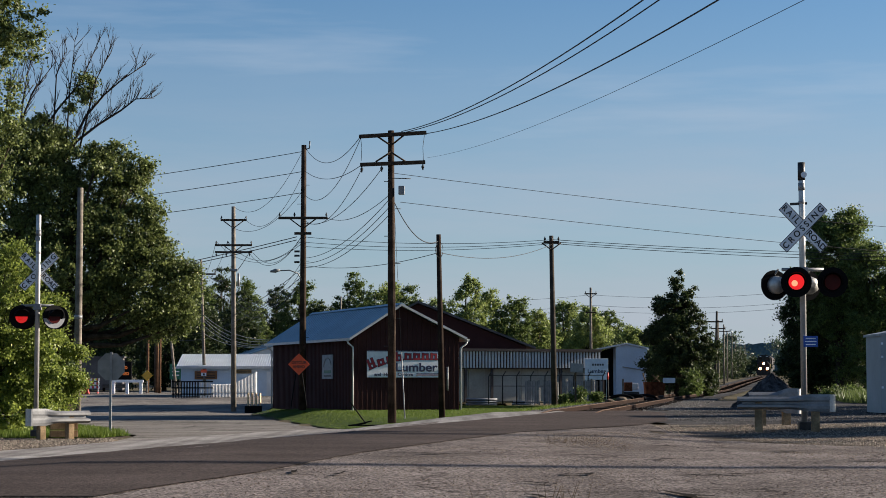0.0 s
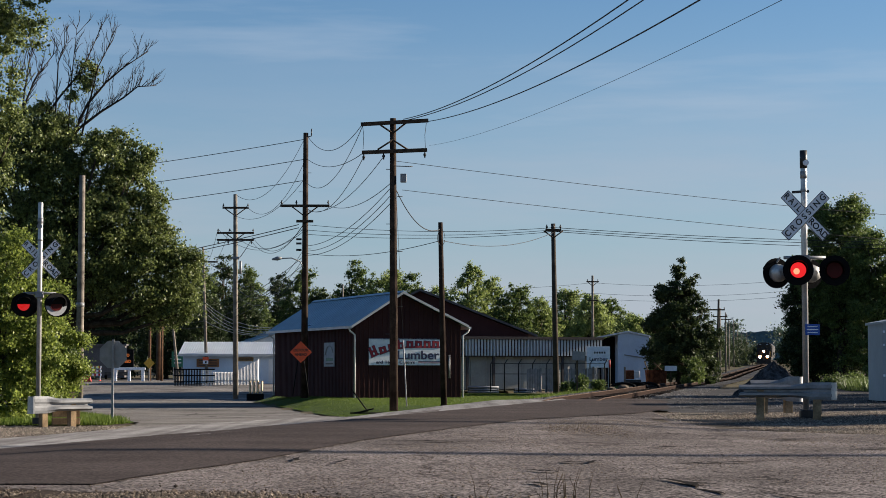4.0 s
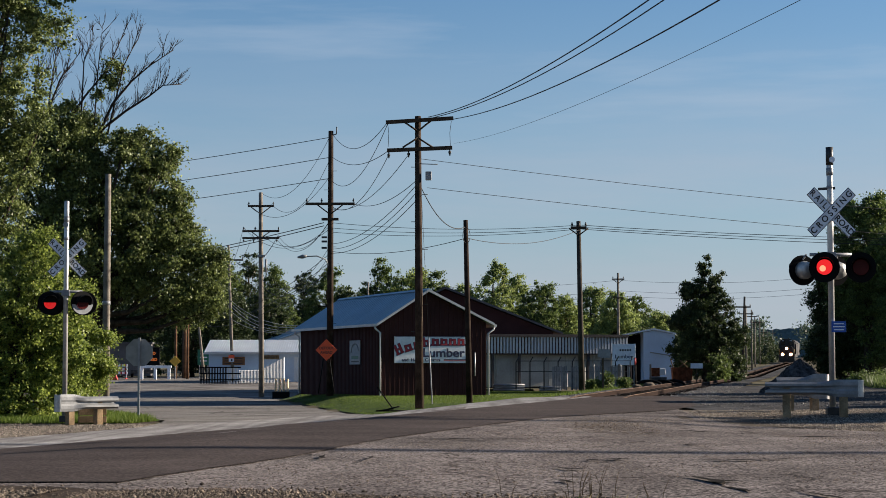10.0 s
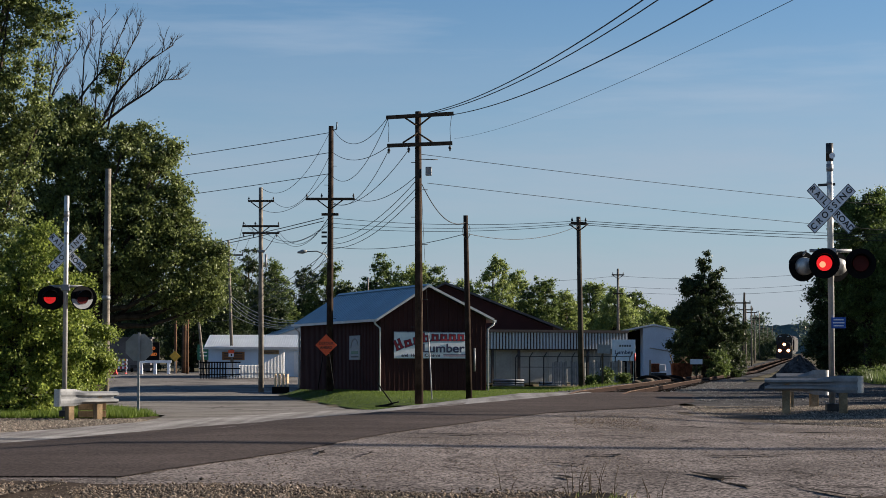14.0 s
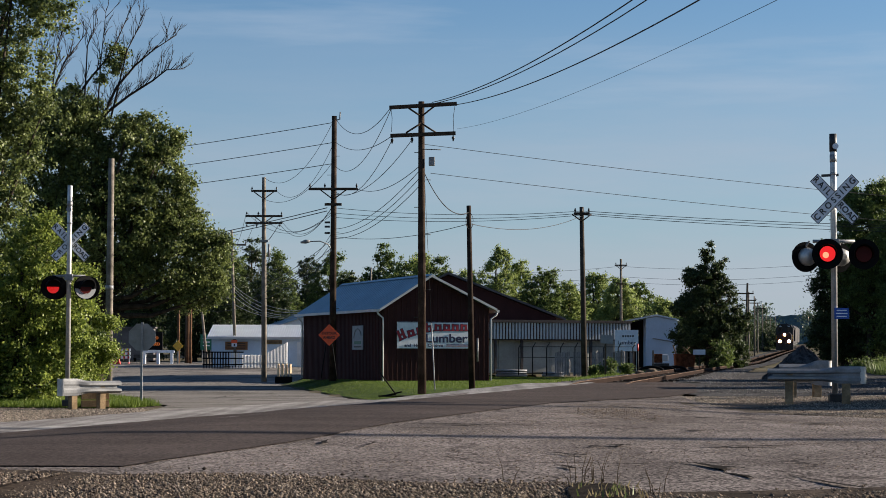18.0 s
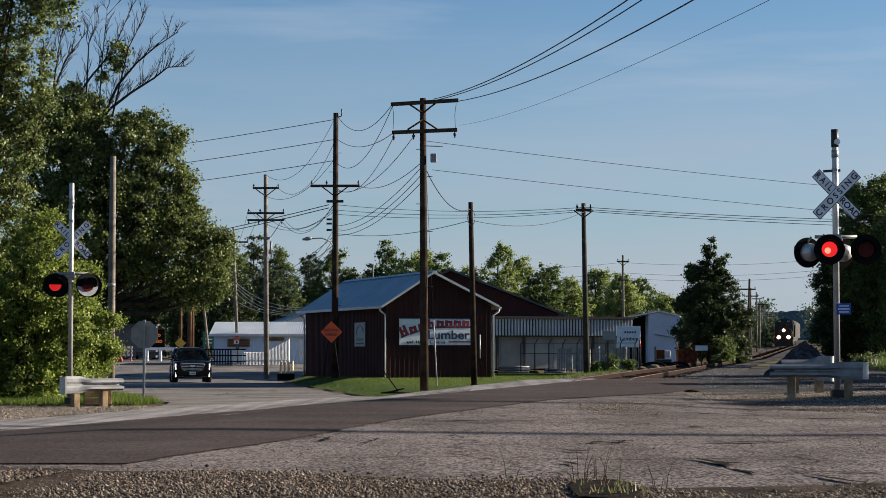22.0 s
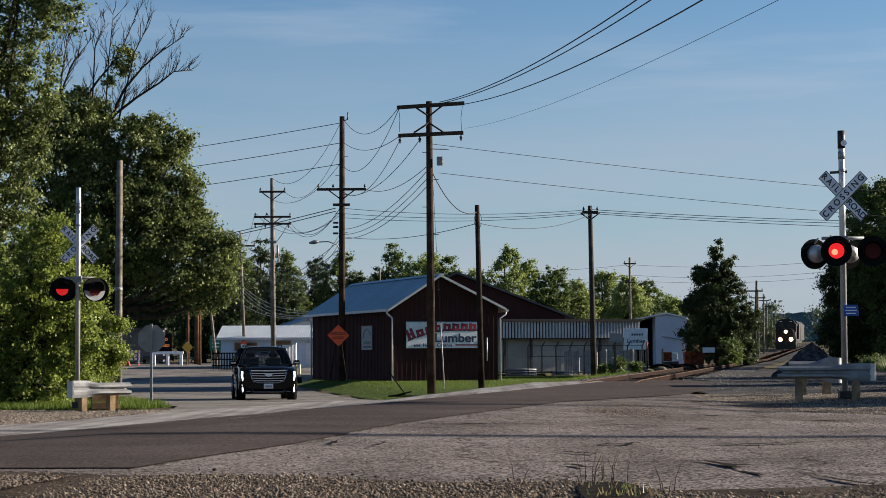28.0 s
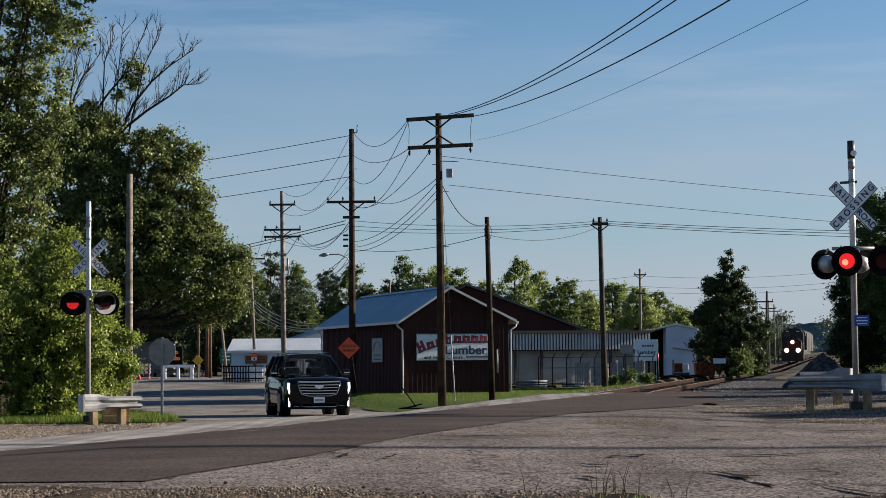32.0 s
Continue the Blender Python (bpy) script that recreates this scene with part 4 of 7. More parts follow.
def ribbed(bm, p0, p1, z0, z1, pitch=0.25, depth=0.03, top=None, shape=(0, 0.72, 0.78, 0.94)):
    """A wall of ribbed sheet from p0 to p1; top(u) gives the height along it."""
    a, b = Vector(p0), Vector(p1)
    d = (b - a)
    ln = d.length
    d.normalize()
    out = Vector((d.y, -d.x))
    us, u = [], 0.0
    while u < ln - 0.001:
        for du, o in ((pitch * shape[0], 0), (pitch * shape[1], 0), (pitch * shape[2], depth), (pitch * shape[3], depth)):
            if u + du < ln:
                us.append((u + du, o))
        u += pitch
    us.append((ln, 0))
    prev = None
    for u, o in us:
        q = a + d * u + out * o
        w = bm.verts.new((q.x, q.y, z0)), bm.verts.new((q.x, q.y, top(u) if top else z1))
        if prev:
            bm.faces.new((prev[0], w[0], w[1], prev[1]))
        prev = w
    return bm


def build_barn():
    # local axes: x along the gable front, y back along the side
    ang = math.degrees(math.atan2(0.35, 0.937))
    zb = 0.12
    th = thing("brown_barn", pose(-4.15, 92, zb, 0, 0, ang), "dark brown metal-sided barn with a blue metal roof", "building")
    W, L, E, RX, RZ = 5.23, 13.9, 3.52, 2.25, 4.95
    top = lambda u: E + (RZ - E) * (u / RX if u < RX else (W - u) / (W - RX))
    front = ribbed(bmesh.new(), (0, 0), (RX, 0), 0, 0, 0.23, 0.025, lambda u: top(min(u, RX)))
    ribbed(front, (RX, 0), (W, 0), 0, 0, 0.23, 0.025, lambda u: top(u + RX))
    part("front_wall", front, "brown_siding", th)
    part("side_wall", ribbed(bmesh.new(), (0, L), (0, 0), 0, E, 0.23, 0.025), "brown_siding", th)
    part("side_wall", ribbed(bmesh.new(), (W, 0), (W, L), 0, E, 0.23, 0.025), "brown_siding", th)
    part("back_wall", ribbed(bmesh.new(), (W, L), (0, L), 0, E, 0.23, 0.025), "brown_siding", th)
    part("inner_core", box(bmesh.new(), W / 2, L / 2, E / 2, W - 0.2, L - 0.2, E - 0.1), "brown_siding", th)
    for sgn, x0, x1, z0, z1 in (("l", -0.3, RX, E - 0.19, RZ), ("r", RX, W + 0.3, RZ, E - 0.14)):
        bm = bmesh.new()
        slab(bm, [(x0, z0 + 0.05), (x1, z1 + 0.05), (x1, z1 + 0.11), (x0, z0 + 0.11)], "y", -0.3, L + 0.3)
        rf = part("roof_slope", bm, "blue_roof", th, "blue ribbed metal roof")
        rib = slab(bmesh.new(), [(x0, z0 + 0.112), (x1, z1 + 0.112), (x1, z1 + 0.135), (x0, z0 + 0.135)], "y", -0.02, 0.02)
        repeat(part("roof_rib", rib, "blue_roof", rf), [(0, -0.25 + (L + 0.5) * k / 29, 0) for k in range(30)])
        bm = slab(bmesh.new(), [(x0, z0 + 0.0), (x1, z1 + 0.0), (x1, z1 + 0.115), (x0, z0 + 0.115)], "y", -0.36, -0.3)
        part("barge_board", bm, "trim_white", th, "white metal edge trim")
    part("ridge_cap", slab(bmesh.new(), [(RX - 0.2, RZ + 0.05), (RX, RZ + 0.16), (RX + 0.2, RZ + 0.05)], "y", -0.35, L + 0.3), "blue_roof", th)
    for x in (-0.36, W + 0.36):
        part("gutter", slab(bmesh.new(), [(x - .06, E - 0.21), (x + .06, E - 0.21), (x + .07, E - 0.09), (x - .07, E - 0.09)], "y", -0.3, L + 0.3), "trim_white", th, "white gutter")
    for x, y in ((-0.02, -0.04), (W + 0.03, -0.04), (-0.03, L)):
        s = -1 if x < 1 else 1
        part("downpipe", tube(bmesh.new(), [(x + s * 0.34, y - 0.1, E - 0.2), (x + s * 0.3, y - 0.1, E - 0.32), (x + s * 0.05, y - 0.05, E - 0.5), (x + s * 0.05, y - 0.05, 0.05)], 0.045, 8), "trim_white", th, "white downpipe")
    # the painted board on the gable: brand lettering as plain shapes
    sg = thing("wall_sign", th.matrix_basis @ pose(0.62, -0.09, 1.62), "white painted lumber sign in red and blue on the barn", "sign")
    part("board", box(bmesh.new(), 1.83, 0, 0.61, 3.66, 0.05, 1.24), "sign_white", sg, bevel=0.008)
    part("border", box(bmesh.new(), 1.83, -0.028, 1.212, 3.6, 0.006, 0.02), "letter_blue", sg)
    def glyph(x, z, h, tilt, material, kind, grow=0.0):
        """A plain block shape of a bold letter's size and weight; grow: how far it reaches past that size."""
        bm = bmesh.new()
        m = pose(x, -0.036 if material == "letter_red" else -0.031, z, 0, tilt, 0)
        g = grow * 2
        box(bm, -0.115, 0, h / 2, 0.10 + g, 0.008, h + g, m)
        hr = h if kind == 0 else 0.29
        box(bm, 0.10, 0.0, hr / 2, 0.10 + g, 0.0085, hr + g, m)
        box(bm, 0, 0.0, h / 2 if kind == 0 else 0.255, 0.2, 0.009, 0.07 + g, m)
        if kind == 2:
            box(bm, 0, 0.0, 0.035, 0.2, 0.0095, 0.07 + g, m)
        for u in (-0.115, 0.10):
            box(bm, u, 0.0, 0.022, 0.17 + g, 0.0075, 0.045 + g, m)
        part("letter_shape", bm, material, sg)
    for k in range(8):
        x = 0.30 + k * 0.43
        z = 0.42 + 0.40 * math.sin(min(1, k / 4.5) * 1.57)
        for material, grow in (("letter_blue", 0.022), ("letter_red", 0.0)):
            glyph(x, z, 0.47 if k == 0 else (0.42 if k == 3 else 0.31), -24 + 24 * min(1, k / 4.0), material, (0, 2, 2, 1, 1, 2, 1, 1)[k], grow)
    text("Lumber", 0.56, "letter_blue", sg, pose(2.42, -0.034, 0.45, 90, 0, 0), stretch=1.2, bold=0.013)
    for word, x in (("and", 0.52), ("Home", 1.10), ("Centers", 1.88)):
        text(word, 0.19, "letter_blue", sg, pose(x, -0.034, 0.13, 90, 0, 0), stretch=1.22, bold=0.007)
    part("stripe", box(bmesh.new(), 2.98, -0.034, 0.165, 1.1, 0.012, 0.035), "letter_blue", sg)
    part("stripe", box(bmesh.new(), 2.98, -0.034, 0.105, 1.1, 0.012, 0.025), "letter_red", sg)
    sm = thing("wall_poster", th.matrix_basis @ pose(-0.06, 3.9, 1.55, 0, 0, -90), "faded pale poster panel on the barn's side wall", "sign")
    part("panel", box(bmesh.new(), 0, 0, 0.58, 1.7, 0.04, 1.16), "plastic_grey", sm, bevel=0.006)
    bm = bmesh.new()
    tube(bm, [(0.62 * math.cos(a) + 0.05, -0.025, 0.50 + 0.5 * math.sin(a)) for a in np.linspace(0.3, 3.0, 12)], 0.03, 5)
    part("arch_mark", bm, "sign_back", sm)
    part("text_bar", box(bmesh.new(), 0.05, -0.024, 0.34, 1.1, 0.01, 0.14), "green_sign", sm)
    part("text_bar", box(bmesh.new(), 0.05, -0.024, 0.14, 1.2, 0.01, 0.07), "iron", sm)
    bx = thing("meter_box", th.matrix_basis @ pose(4.62, -0.10, 1.0), "tall grey conduit on the barn's gable", "conduit")
    part("pipe", tube(bmesh.new(), [(0, 0, 0), (0, 0, 1.1)], 0.045, 8), "galv", bx)
    # larger dark barn behind
    b2 = thing("dark_barn", pose(-7.0, 127, 0.2, 0, 0, 4), "large dark brown barn with a grey roof behind", "building")
    bm = slab(bmesh.new(), [(0, 0), (12.4, 0), (12.4, 3.6), (5.4, 6.35), (0, 3.7)], "y", 0, 9)
    part("wall", bm, "brown_siding", b2)
    for x0, z0, x1, z1 in ((-0.3, 3.6, 5.4, 6.37), (5.4, 6.37, 13.0, 3.42)):
        part("roof_slope", slab(bmesh.new(), [(x0, z0 + 0.02), (x1, z1 + 0.02), (x1, z1 + 0.16), (x0, z0 + 0.16)], "y", -0.4, 9.4), "dark_roof", b2)


build_barn()


def build_store():
    # long low building with a ribbed metal canopy
    a, b = Vector((1.0, 118)), Vector((9.5, 121.1))
    d = b - a
    ang = math.degrees(math.atan2(d.y, d.x))
    L = d.length
    th = thing("lumber_store", pose(a.x, a.y, 0.35, 0, 0, ang), "long low store with a ribbed pale metal canopy", "building")
    part("wall", ribbed(bmesh.new(), (-1.2, 0.5), (L, 0.5), 0, 2.3, 0.6, 0.02), "wall_cream", th)
    part("side_wall", box(bmesh.new(), L - 0.1, 4.5, 1.45, 0.2, 8, 2.9), "wall_cream", th)
    part("core", box(bmesh.new(), L / 2 - 0.8, 4.6, 1.4, L - 0.2, 7.9, 2.8), "wall_cream", th)
    # dark sheet behind the ribs imitates shade in the canopy's grooves
    cp = part("canopy", box(bmesh.new(), (L - 1.1) / 2, 0.03, 2.5, L + 1.3, 0.04, 1.0), "brown_siding", th, "dark sheet imitating shade between the pale canopy ribs")
    rib = slab(bmesh.new(), [(-0.066, 0), (0.066, 0), (0.048, -0.06), (-0.048, -0.06)], "z", 2.02, 3.0)
    n = int((L + 1.2) / 0.2)
    repeat(part("rib", rib, "white_metal", cp, "pale metal rib"), [(-1.1 + 0.2 * k, 0.01, 0) for k in range(n + 1)])
    part("canopy_end", box(bmesh.new(), L + 0.1, 0.3, 2.5, 0.06, 0.6, 1.02), "white_metal", th)
    part("soffit", box(bmesh.new(), L / 2 - 0.6, 0.28, 1.98, L + 1.3, 0.5, 0.06), "brown_fascia", th)
    part("fascia", box(bmesh.new(), L / 2 - 0.6, 0.05, 3.09, L + 1.5, 0.5, 0.16), "brown_fascia", th, "dark fascia strip")
    part("roof", box(bmesh.new(), L / 2 - 0.6, 4.4, 3.0, L + 1.3, 8.4, 0.12), "dark_roof", th)
    for u in (0.4, 2.1, 6.6, 9.4):
        part("post", box(bmesh.new(), u, 0.12, 1.0, 0.14, 0.14, 2.0), "brown_fascia", th)
    for u in (1.2, 3.4, 4.6):
        part("door_panel", box(bmesh.new(), u, 0.47, 1.0, 0.9, 0.06, 1.9), "wall_cream", th)
    # free-standing white metal shed; a black slab imitates shade in its open bay
    sh = thing("white_shed", pose(11.3, 143, 0.5, 0, 0, 0), "white metal shed, its wall blued for shade, with an open bay", "shed")
    roof = [(0, 0), (3.45, 0), (3.45, 3.4), (1.95, 3.72), (0, 3.3)]
    part("wall", slab(bmesh.new(), [(1.2, 0), (3.45, 0), (3.45, 3.4), (1.95, 3.72), (1.2, 3.55)], "y", 0, 7), "wall_white_shaded", sh)
    part("bay_shade", slab(bmesh.new(), [(-1.2, 0), (1.2, 0), (1.2, 3.5), (-1.2, 3.0)], "y", 2.5, 7), "black", sh, "black slab standing for the shade in the open bay")
    part("bay_post", box(bmesh.new(), -1.15, 0.1, 1.5, 0.12, 0.12, 3.0), "trim_white", sh)
    part("roof", slab(bmesh.new(), [(-1.4, 3.1), (1.95, 3.74), (3.6, 3.4), (3.6, 3.5), (1.95, 3.86), (-1.4, 3.2)], "y", -0.15, 7.1), "white_metal", sh)
    part("door_track", box(bmesh.new(), 2.4, -0.04, 2.35, 2.2, 0.05, 0.08, pose(0, 0, 0, 0, 9, 0)), "galv", sh)
    # white board by the fence
    sg = thing("yard_sign", pose(8.68, 112, 0.45), "white board with dark lettering shapes on two posts", "sign")
    part("board", box(bmesh.new(), 0, 0, 1.8, 1.32, 0.05, 1.2), "sign_white", sg, bevel=0.01)
    for x in (-0.6, 0.6):
        part("post", box(bmesh.new(), x, 0.06, 1.0, 0.09, 0.09, 2.0), "trim_white", sg)
    text("Lumber", 0.30, "letter_blue", sg, pose(0.0, -0.03, 1.68, 90, 0, 0), stretch=1.1, bold=0.004)
    for k in range(5):
        part("letter_shape", box(bmesh.new(), -0.2 + k * 0.14, -0.03, 2.05, 0.09, 0.012, 0.11), "letter_black", sg)
    # white shed across the street with a ribbed roof
    ws = thing("street_shed", pose(-19.85, 150, 0.42), "white metal shed with a ribbed roof across the street", "shed")
    part("wall", box(bmesh.new(), 4.0, 3, 1.15, 8.0, 6, 2.3), "wall_white_shaded", ws)
    bm = bmesh.new()
    slab(bm, [(-0.4, 2.2), (-0.4, 2.3), (3.0, 3.25), (3.0, 3.15)], "x", -0.3, 8.4)
    rf = part("roof", bm, "white_metal", ws, "ribbed white metal roof")
    rib = slab(bmesh.new(), [(-0.4, 2.3), (-0.4, 2.325), (3.0, 3.275), (3.0, 3.25)], "x", 0, 0.05)
    repeat(part("roof_rib", rib, "white_metal", rf), [(-0.25 + k * 0.18, 0, 0) for k in range(48)])
    part("fascia", box(bmesh.new(), 4.05, -0.42, 2.2, 8.7, 0.05, 0.16), "trim_white", ws)
    part("door", box(bmesh.new(), 7.0, -0.03, 0.95, 1.0, 0.06, 1.9), "white_metal", ws)
    for x, w in ((1.9, 1.7), (4.6, 1.5)):
        part("sign_board", box(bmesh.new(), x, -0.05, 1.62 if x < 3 else 1.9, w, 0.06, 0.62 if x < 3 else 0.3), "faded_orange" if x < 3 else "timber", ws, "weathered orange notice board")
        for k in range(3):
            part("text_bar", box(bmesh.new(), x, -0.09, 1.44 + k * 0.18 if x < 3 else 1.86 + k * 0.04, w * 0.8, 0.01, 0.06 if x < 3 else 0.015), "letter_black", ws)
    s2 = thing("grey_shed", pose(-17.6, 172, 0.6, 0, 0, 14), "grey metal shed with a dark blue pitched roof", "shed")
    part("wall", slab(bmesh.new(), [(0, 0), (8, 0), (8, 3.0), (4.0, 4.4), (0, 3.0)], "y", 0, 10), "white_metal", s2)
    for x0, z0, x1, z1 in ((-0.3, 2.95, 4, 4.45), (4, 4.45, 8.3, 2.95)):
        part("roof_slope", slab(bmesh.new(), [(x0, z0), (x1, z1), (x1, z1 + .12), (x0, z0 + .12)], "y", -0.3, 10.3), "blue_roof", s2)


build_store()


# ---- poles and wires ----
def utility_pole(x, y, top, base, r, label, material="pole_wood", lean=0.0, steps=False):
    th = thing("utility_pole", pose(x, y, base), label, "utility pole", "utility poles")
    h = top - base
    part("shaft", tube(bmesh.new(), [(0, 0, -0.1), (lean * 0.5, 0, h * 0.5), (lean, 0, h)], [r, r * 0.86, r * 0.7], 12), material, th)
    if steps:
        for k in range(int(h / 0.9) - 3):
            s = 1 if k % 2 else -1
            z = 2.4 + k * 0.9
            part("step_bolt", tube(bmesh.new(), [(s * r * 0.6, 0, z), (s * (r + 0.13), 0, z)], 0.012, 5), "iron", th)
    return th


def crossarm(th, z, x0, x1, cx=0.0, pins=(), brace=0.5, drop=False, y=-0.14, tilt=0.0):
    arm = pose((x0 + x1) / 2, y, z, 0, -tilt, 0)
    part("crossarm", box(bmesh.new(), 0, 0, 0, x1 - x0, 0.11, 0.12, arm), "arm_wood", th)
    flat_z, slope = z, math.tan(radians(tilt))
    if brace:
        for s in (-1, 1):
            part("brace", tube(bmesh.new(), [(cx, y, z - brace), (cx + s * brace * 1.25, y, z - 0.03 + s * brace * 1.25 * slope)], 0.03, 6), "arm_wood", th)
    for px in pins:
        d = -1 if drop else 1
        z = flat_z + (px - (x0 + x1) / 2) * slope
        bm = tube(bmesh.new(), [(px, y, z), (px, y, z + d * 0.10), (px, y, z + d * 0.12), (px, y, z + d * 0.18), (px, y, z + d * 0.19), (px, y, z + d * 0.26)], [0.02, 0.02, 0.05, 0.05, 0.03, 0.02], 7)
        part("insulator", bm, "iron", th)


def wire(p, q, sag=0.4, r=0.012, n=18, material="wire"):
    p, q = Vector(p), Vector(q)
    cu = bpy.data.curves.new("overhead_wire", "CURVE")
    cu.dimensions, cu.bevel_depth, cu.bevel_resolution = "3D", r, 1
    sp = cu.splines.new("POLY")
    sp.points.add(n)
    for i in range(n + 1):
        t = i / n
        c = p.lerp(q, t)
        sp.points[i].co = (c.x, c.y, c.z - sag * 4 * t * (1 - t), 1)
    cu.materials.append(M[material])
    return tagged(new("overhead_wire", cu), "thin overhead wire between the poles", "wire", "overhead wires")


def build_poles():
    # tall double-arm pole on the lawn
    C = utility_pole(-1.66, 64.6, 9.76, 0.28, 0.145, "tall brown wooden pole with two crossarms", steps=True, lean=-0.05)
    crossarm(C, 9.33, -1.10, 1.12, -0.05, (), 0.36, tilt=3.4)
    crossarm(C, 8.38, -1.06, 1.08, -0.05, (-1.0, -0.35, 1.0), 0.0, drop=True, tilt=2.3)
    for s in (-1, 1):
        part("brace", tube(bmesh.new(), [(-0.05, -0.15, 8.75), (s * 0.5 - 0.05, -0.15, 8.43)], 0.03, 6), "arm_wood", C)
        part("jumper_wire", tube(bmesh.new(), [(s * 1.05, -0.2, 9.3), (s * 1.0, -0.22, 8.9), (s * 1.02, -0.2, 8.45)], 0.011, 4), "wire", C)
    part("transformer_box", box(bmesh.new(), 0.30, -0.1, 7.5, 0.20, 0.22, 0.28), "galv", C, "small grey metal box", bevel=0.02)
    part("box_arm", tube(bmesh.new(), [(0, -0.1, 7.9), (0.6, -0.1, 7.88)], 0.015, 5), "iron", C)
    part("ground_guard", tube(bmesh.new(), [(0.42, -0.1, 0.05), (0.36, -0.1, 1.2), (0.30, -0.05, 2.2)], 0.022, 6), "plastic_grey", C, "pale guy-wire guard")
    part("guy_wire", tube(bmesh.new(), [(0.30, -0.05, 2.2), (0.06, 0, 7.0)], 0.009, 4), "wire", C)
    # short pole
    D = utility_pole(-0.03, 70, 6.74, 0.28, 0.118, "short brown wooden pole on the lawn", "pole_brown", lean=-0.13)
    part("cable_loop", tube(bmesh.new(), [(0.13 * math.cos(a) - 0.1, -0.15, 5.9 + 0.28 * math.sin(a)) for a in np.linspace(0, 6.0, 14)], 0.012, 4), "wire", D)
    Ee = utility_pole(5.06, 90, 8.18, 0.45, 0.14, "dark wooden pole with a short crossarm", "pole_dark", lean=-0.12)
    crossarm(Ee, 7.42, -0.48, 0.24, -0.12, (-0.42, -0.12, 0.2), 0.35)
    B = utility_pole(-6.6, 93, 12.7, 0.3, 0.17, "tall dark wooden pole beside the brown barn", lean=0.02, steps=True)
    crossarm(B, 8.93, -1.16, 1.16, 0, (-1.1, -0.4, 1.1), 0.5)
    part("crossarm", box(bmesh.new(), 0.0, -0.15, 8.2, 0.8, 0.12, 0.12), "arm_wood", B)
    part("lightning_rod", tube(bmesh.new(), [(0.1, 0, 12.2), (0.28, 0, 12.25), (0.3, 0, 12.6)], 0.03, 5), "iron", B)
    part("lamp_arm", tube(bmesh.new(), [(-0.05, -0.1, 6.0), (-0.2, -0.25, 6.3), (-0.6, -0.4, 6.45), (-1.15, -0.5, 6.42)], 0.03, 6), "galv", B, "curved metal lamp arm")
    part("lamp_head", tube(bmesh.new(), [(-1.05, -0.5, 6.44), (-1.25, -0.5, 6.42), (-1.5, -0.5, 6.38)], [0.05, 0.1, 0.04], 8), "galv", B, "street lamp head")
    for z in (6.85, 7.15, 7.35):
        part("spool", tube(bmesh.new(), [(-0.4, -0.1, z), (-0.15, -0.1, z)], 0.05, 7), "iron", B)
    A = utility_pole(-12.56, 119, 12.1, -0.15, 0.17, "pale wooden pole with three crossarms by the street", "pole_grey", lean=-0.1)
    crossarm(A, 11.42, -0.85, 0.72, -0.08, (-0.8, 0.68), 0.5)
    crossarm(A, 9.9, -1.18, 1.05, -0.08, (-1.1, -0.4, 1.0), 0.45)
    crossarm(A, 9.48, -1.18, 1.05, -0.08, (-1.1, -0.5, 0.9), 0.0, drop=True)
    part("cylinder_fuse", tube(bmesh.new(), [(0.25, -0.1, 7.4), (0.25, -0.1, 8.2)], 0.07, 8), "galv", A)
    part("pole_band", box(bmesh.new(), -0.05, -0.1, 8.4, 0.5, 0.2, 0.12), "galv", A)
    Lp = utility_pole(-13.29, 72, 8.6, 0.2, 0.15, "bare weathered grey pole beside the hedge", "pole_grey", lean=0.03)
    part("staple_band", tube(bmesh.new(), [(0, 0, 3.6), (0, 0, 3.75)], 0.155, 10), "galv", Lp)
    Fp = utility_pole(-18.0, 150, 10.8, 0.3, 0.13, "slender grey pole far along the street", "pole_grey", lean=-0.4)
    crossarm(Fp, 9.4, -0.5, 0.75, -0.3, (-0.4, 0.7), 0.0)
    for x, y, top, mt in ((-24.6, 165, 7.6, "pole_red"), (-24.25, 167, 8.2, "pole_dark"), (-23.95, 166, 8.0, "pole_red"), (-23.45, 164, 7.8, "pole_red"), (-21.9, 163, 7.2, "pole_grey"), (-10.6, 205, 10.4, "pole_grey")):
        utility_pole(x, y, top, height(x, y) - 0.1, 0.125, "distant reddish wooden pole by the street bend", mt, lean=-0.75 if x == -21.9 else 0.0)
    R = utility_pole(14.2, 190, 10.6, 1.0, 0.15, "pale pole behind the store with crossarms", "pole_grey")
    crossarm(R, 9.0, -0.6, 0.6, 0, (-0.5, 0.5), 0.4)
    crossarm(R, 7.2, -0.5, 0.5, 0, (), 0)
    # line of poles along the railway
    for x, y, top in ((23.3, 170, 7.6), (29.2, 210, 8.1), (36.9, 260, 9.1), (44.5, 310, 9.5), (54, 370, 10.9), (66.5, 450, 10.4), (78, 520, 11.2), (90, 590, 12.6)):
        p = utility_pole(x, y, top, track_z(y) - 0.3, 0.12, "weathered pole in the line along the railway", "pole_grey" if y > 180 else "pole_dark", lean=0.25 if y == 170 else 0)
        crossarm(p, top - (track_z(y) - 0.3) - 0.9, -0.75, 0.75, 0, (-0.7, 0.7), 0.0)
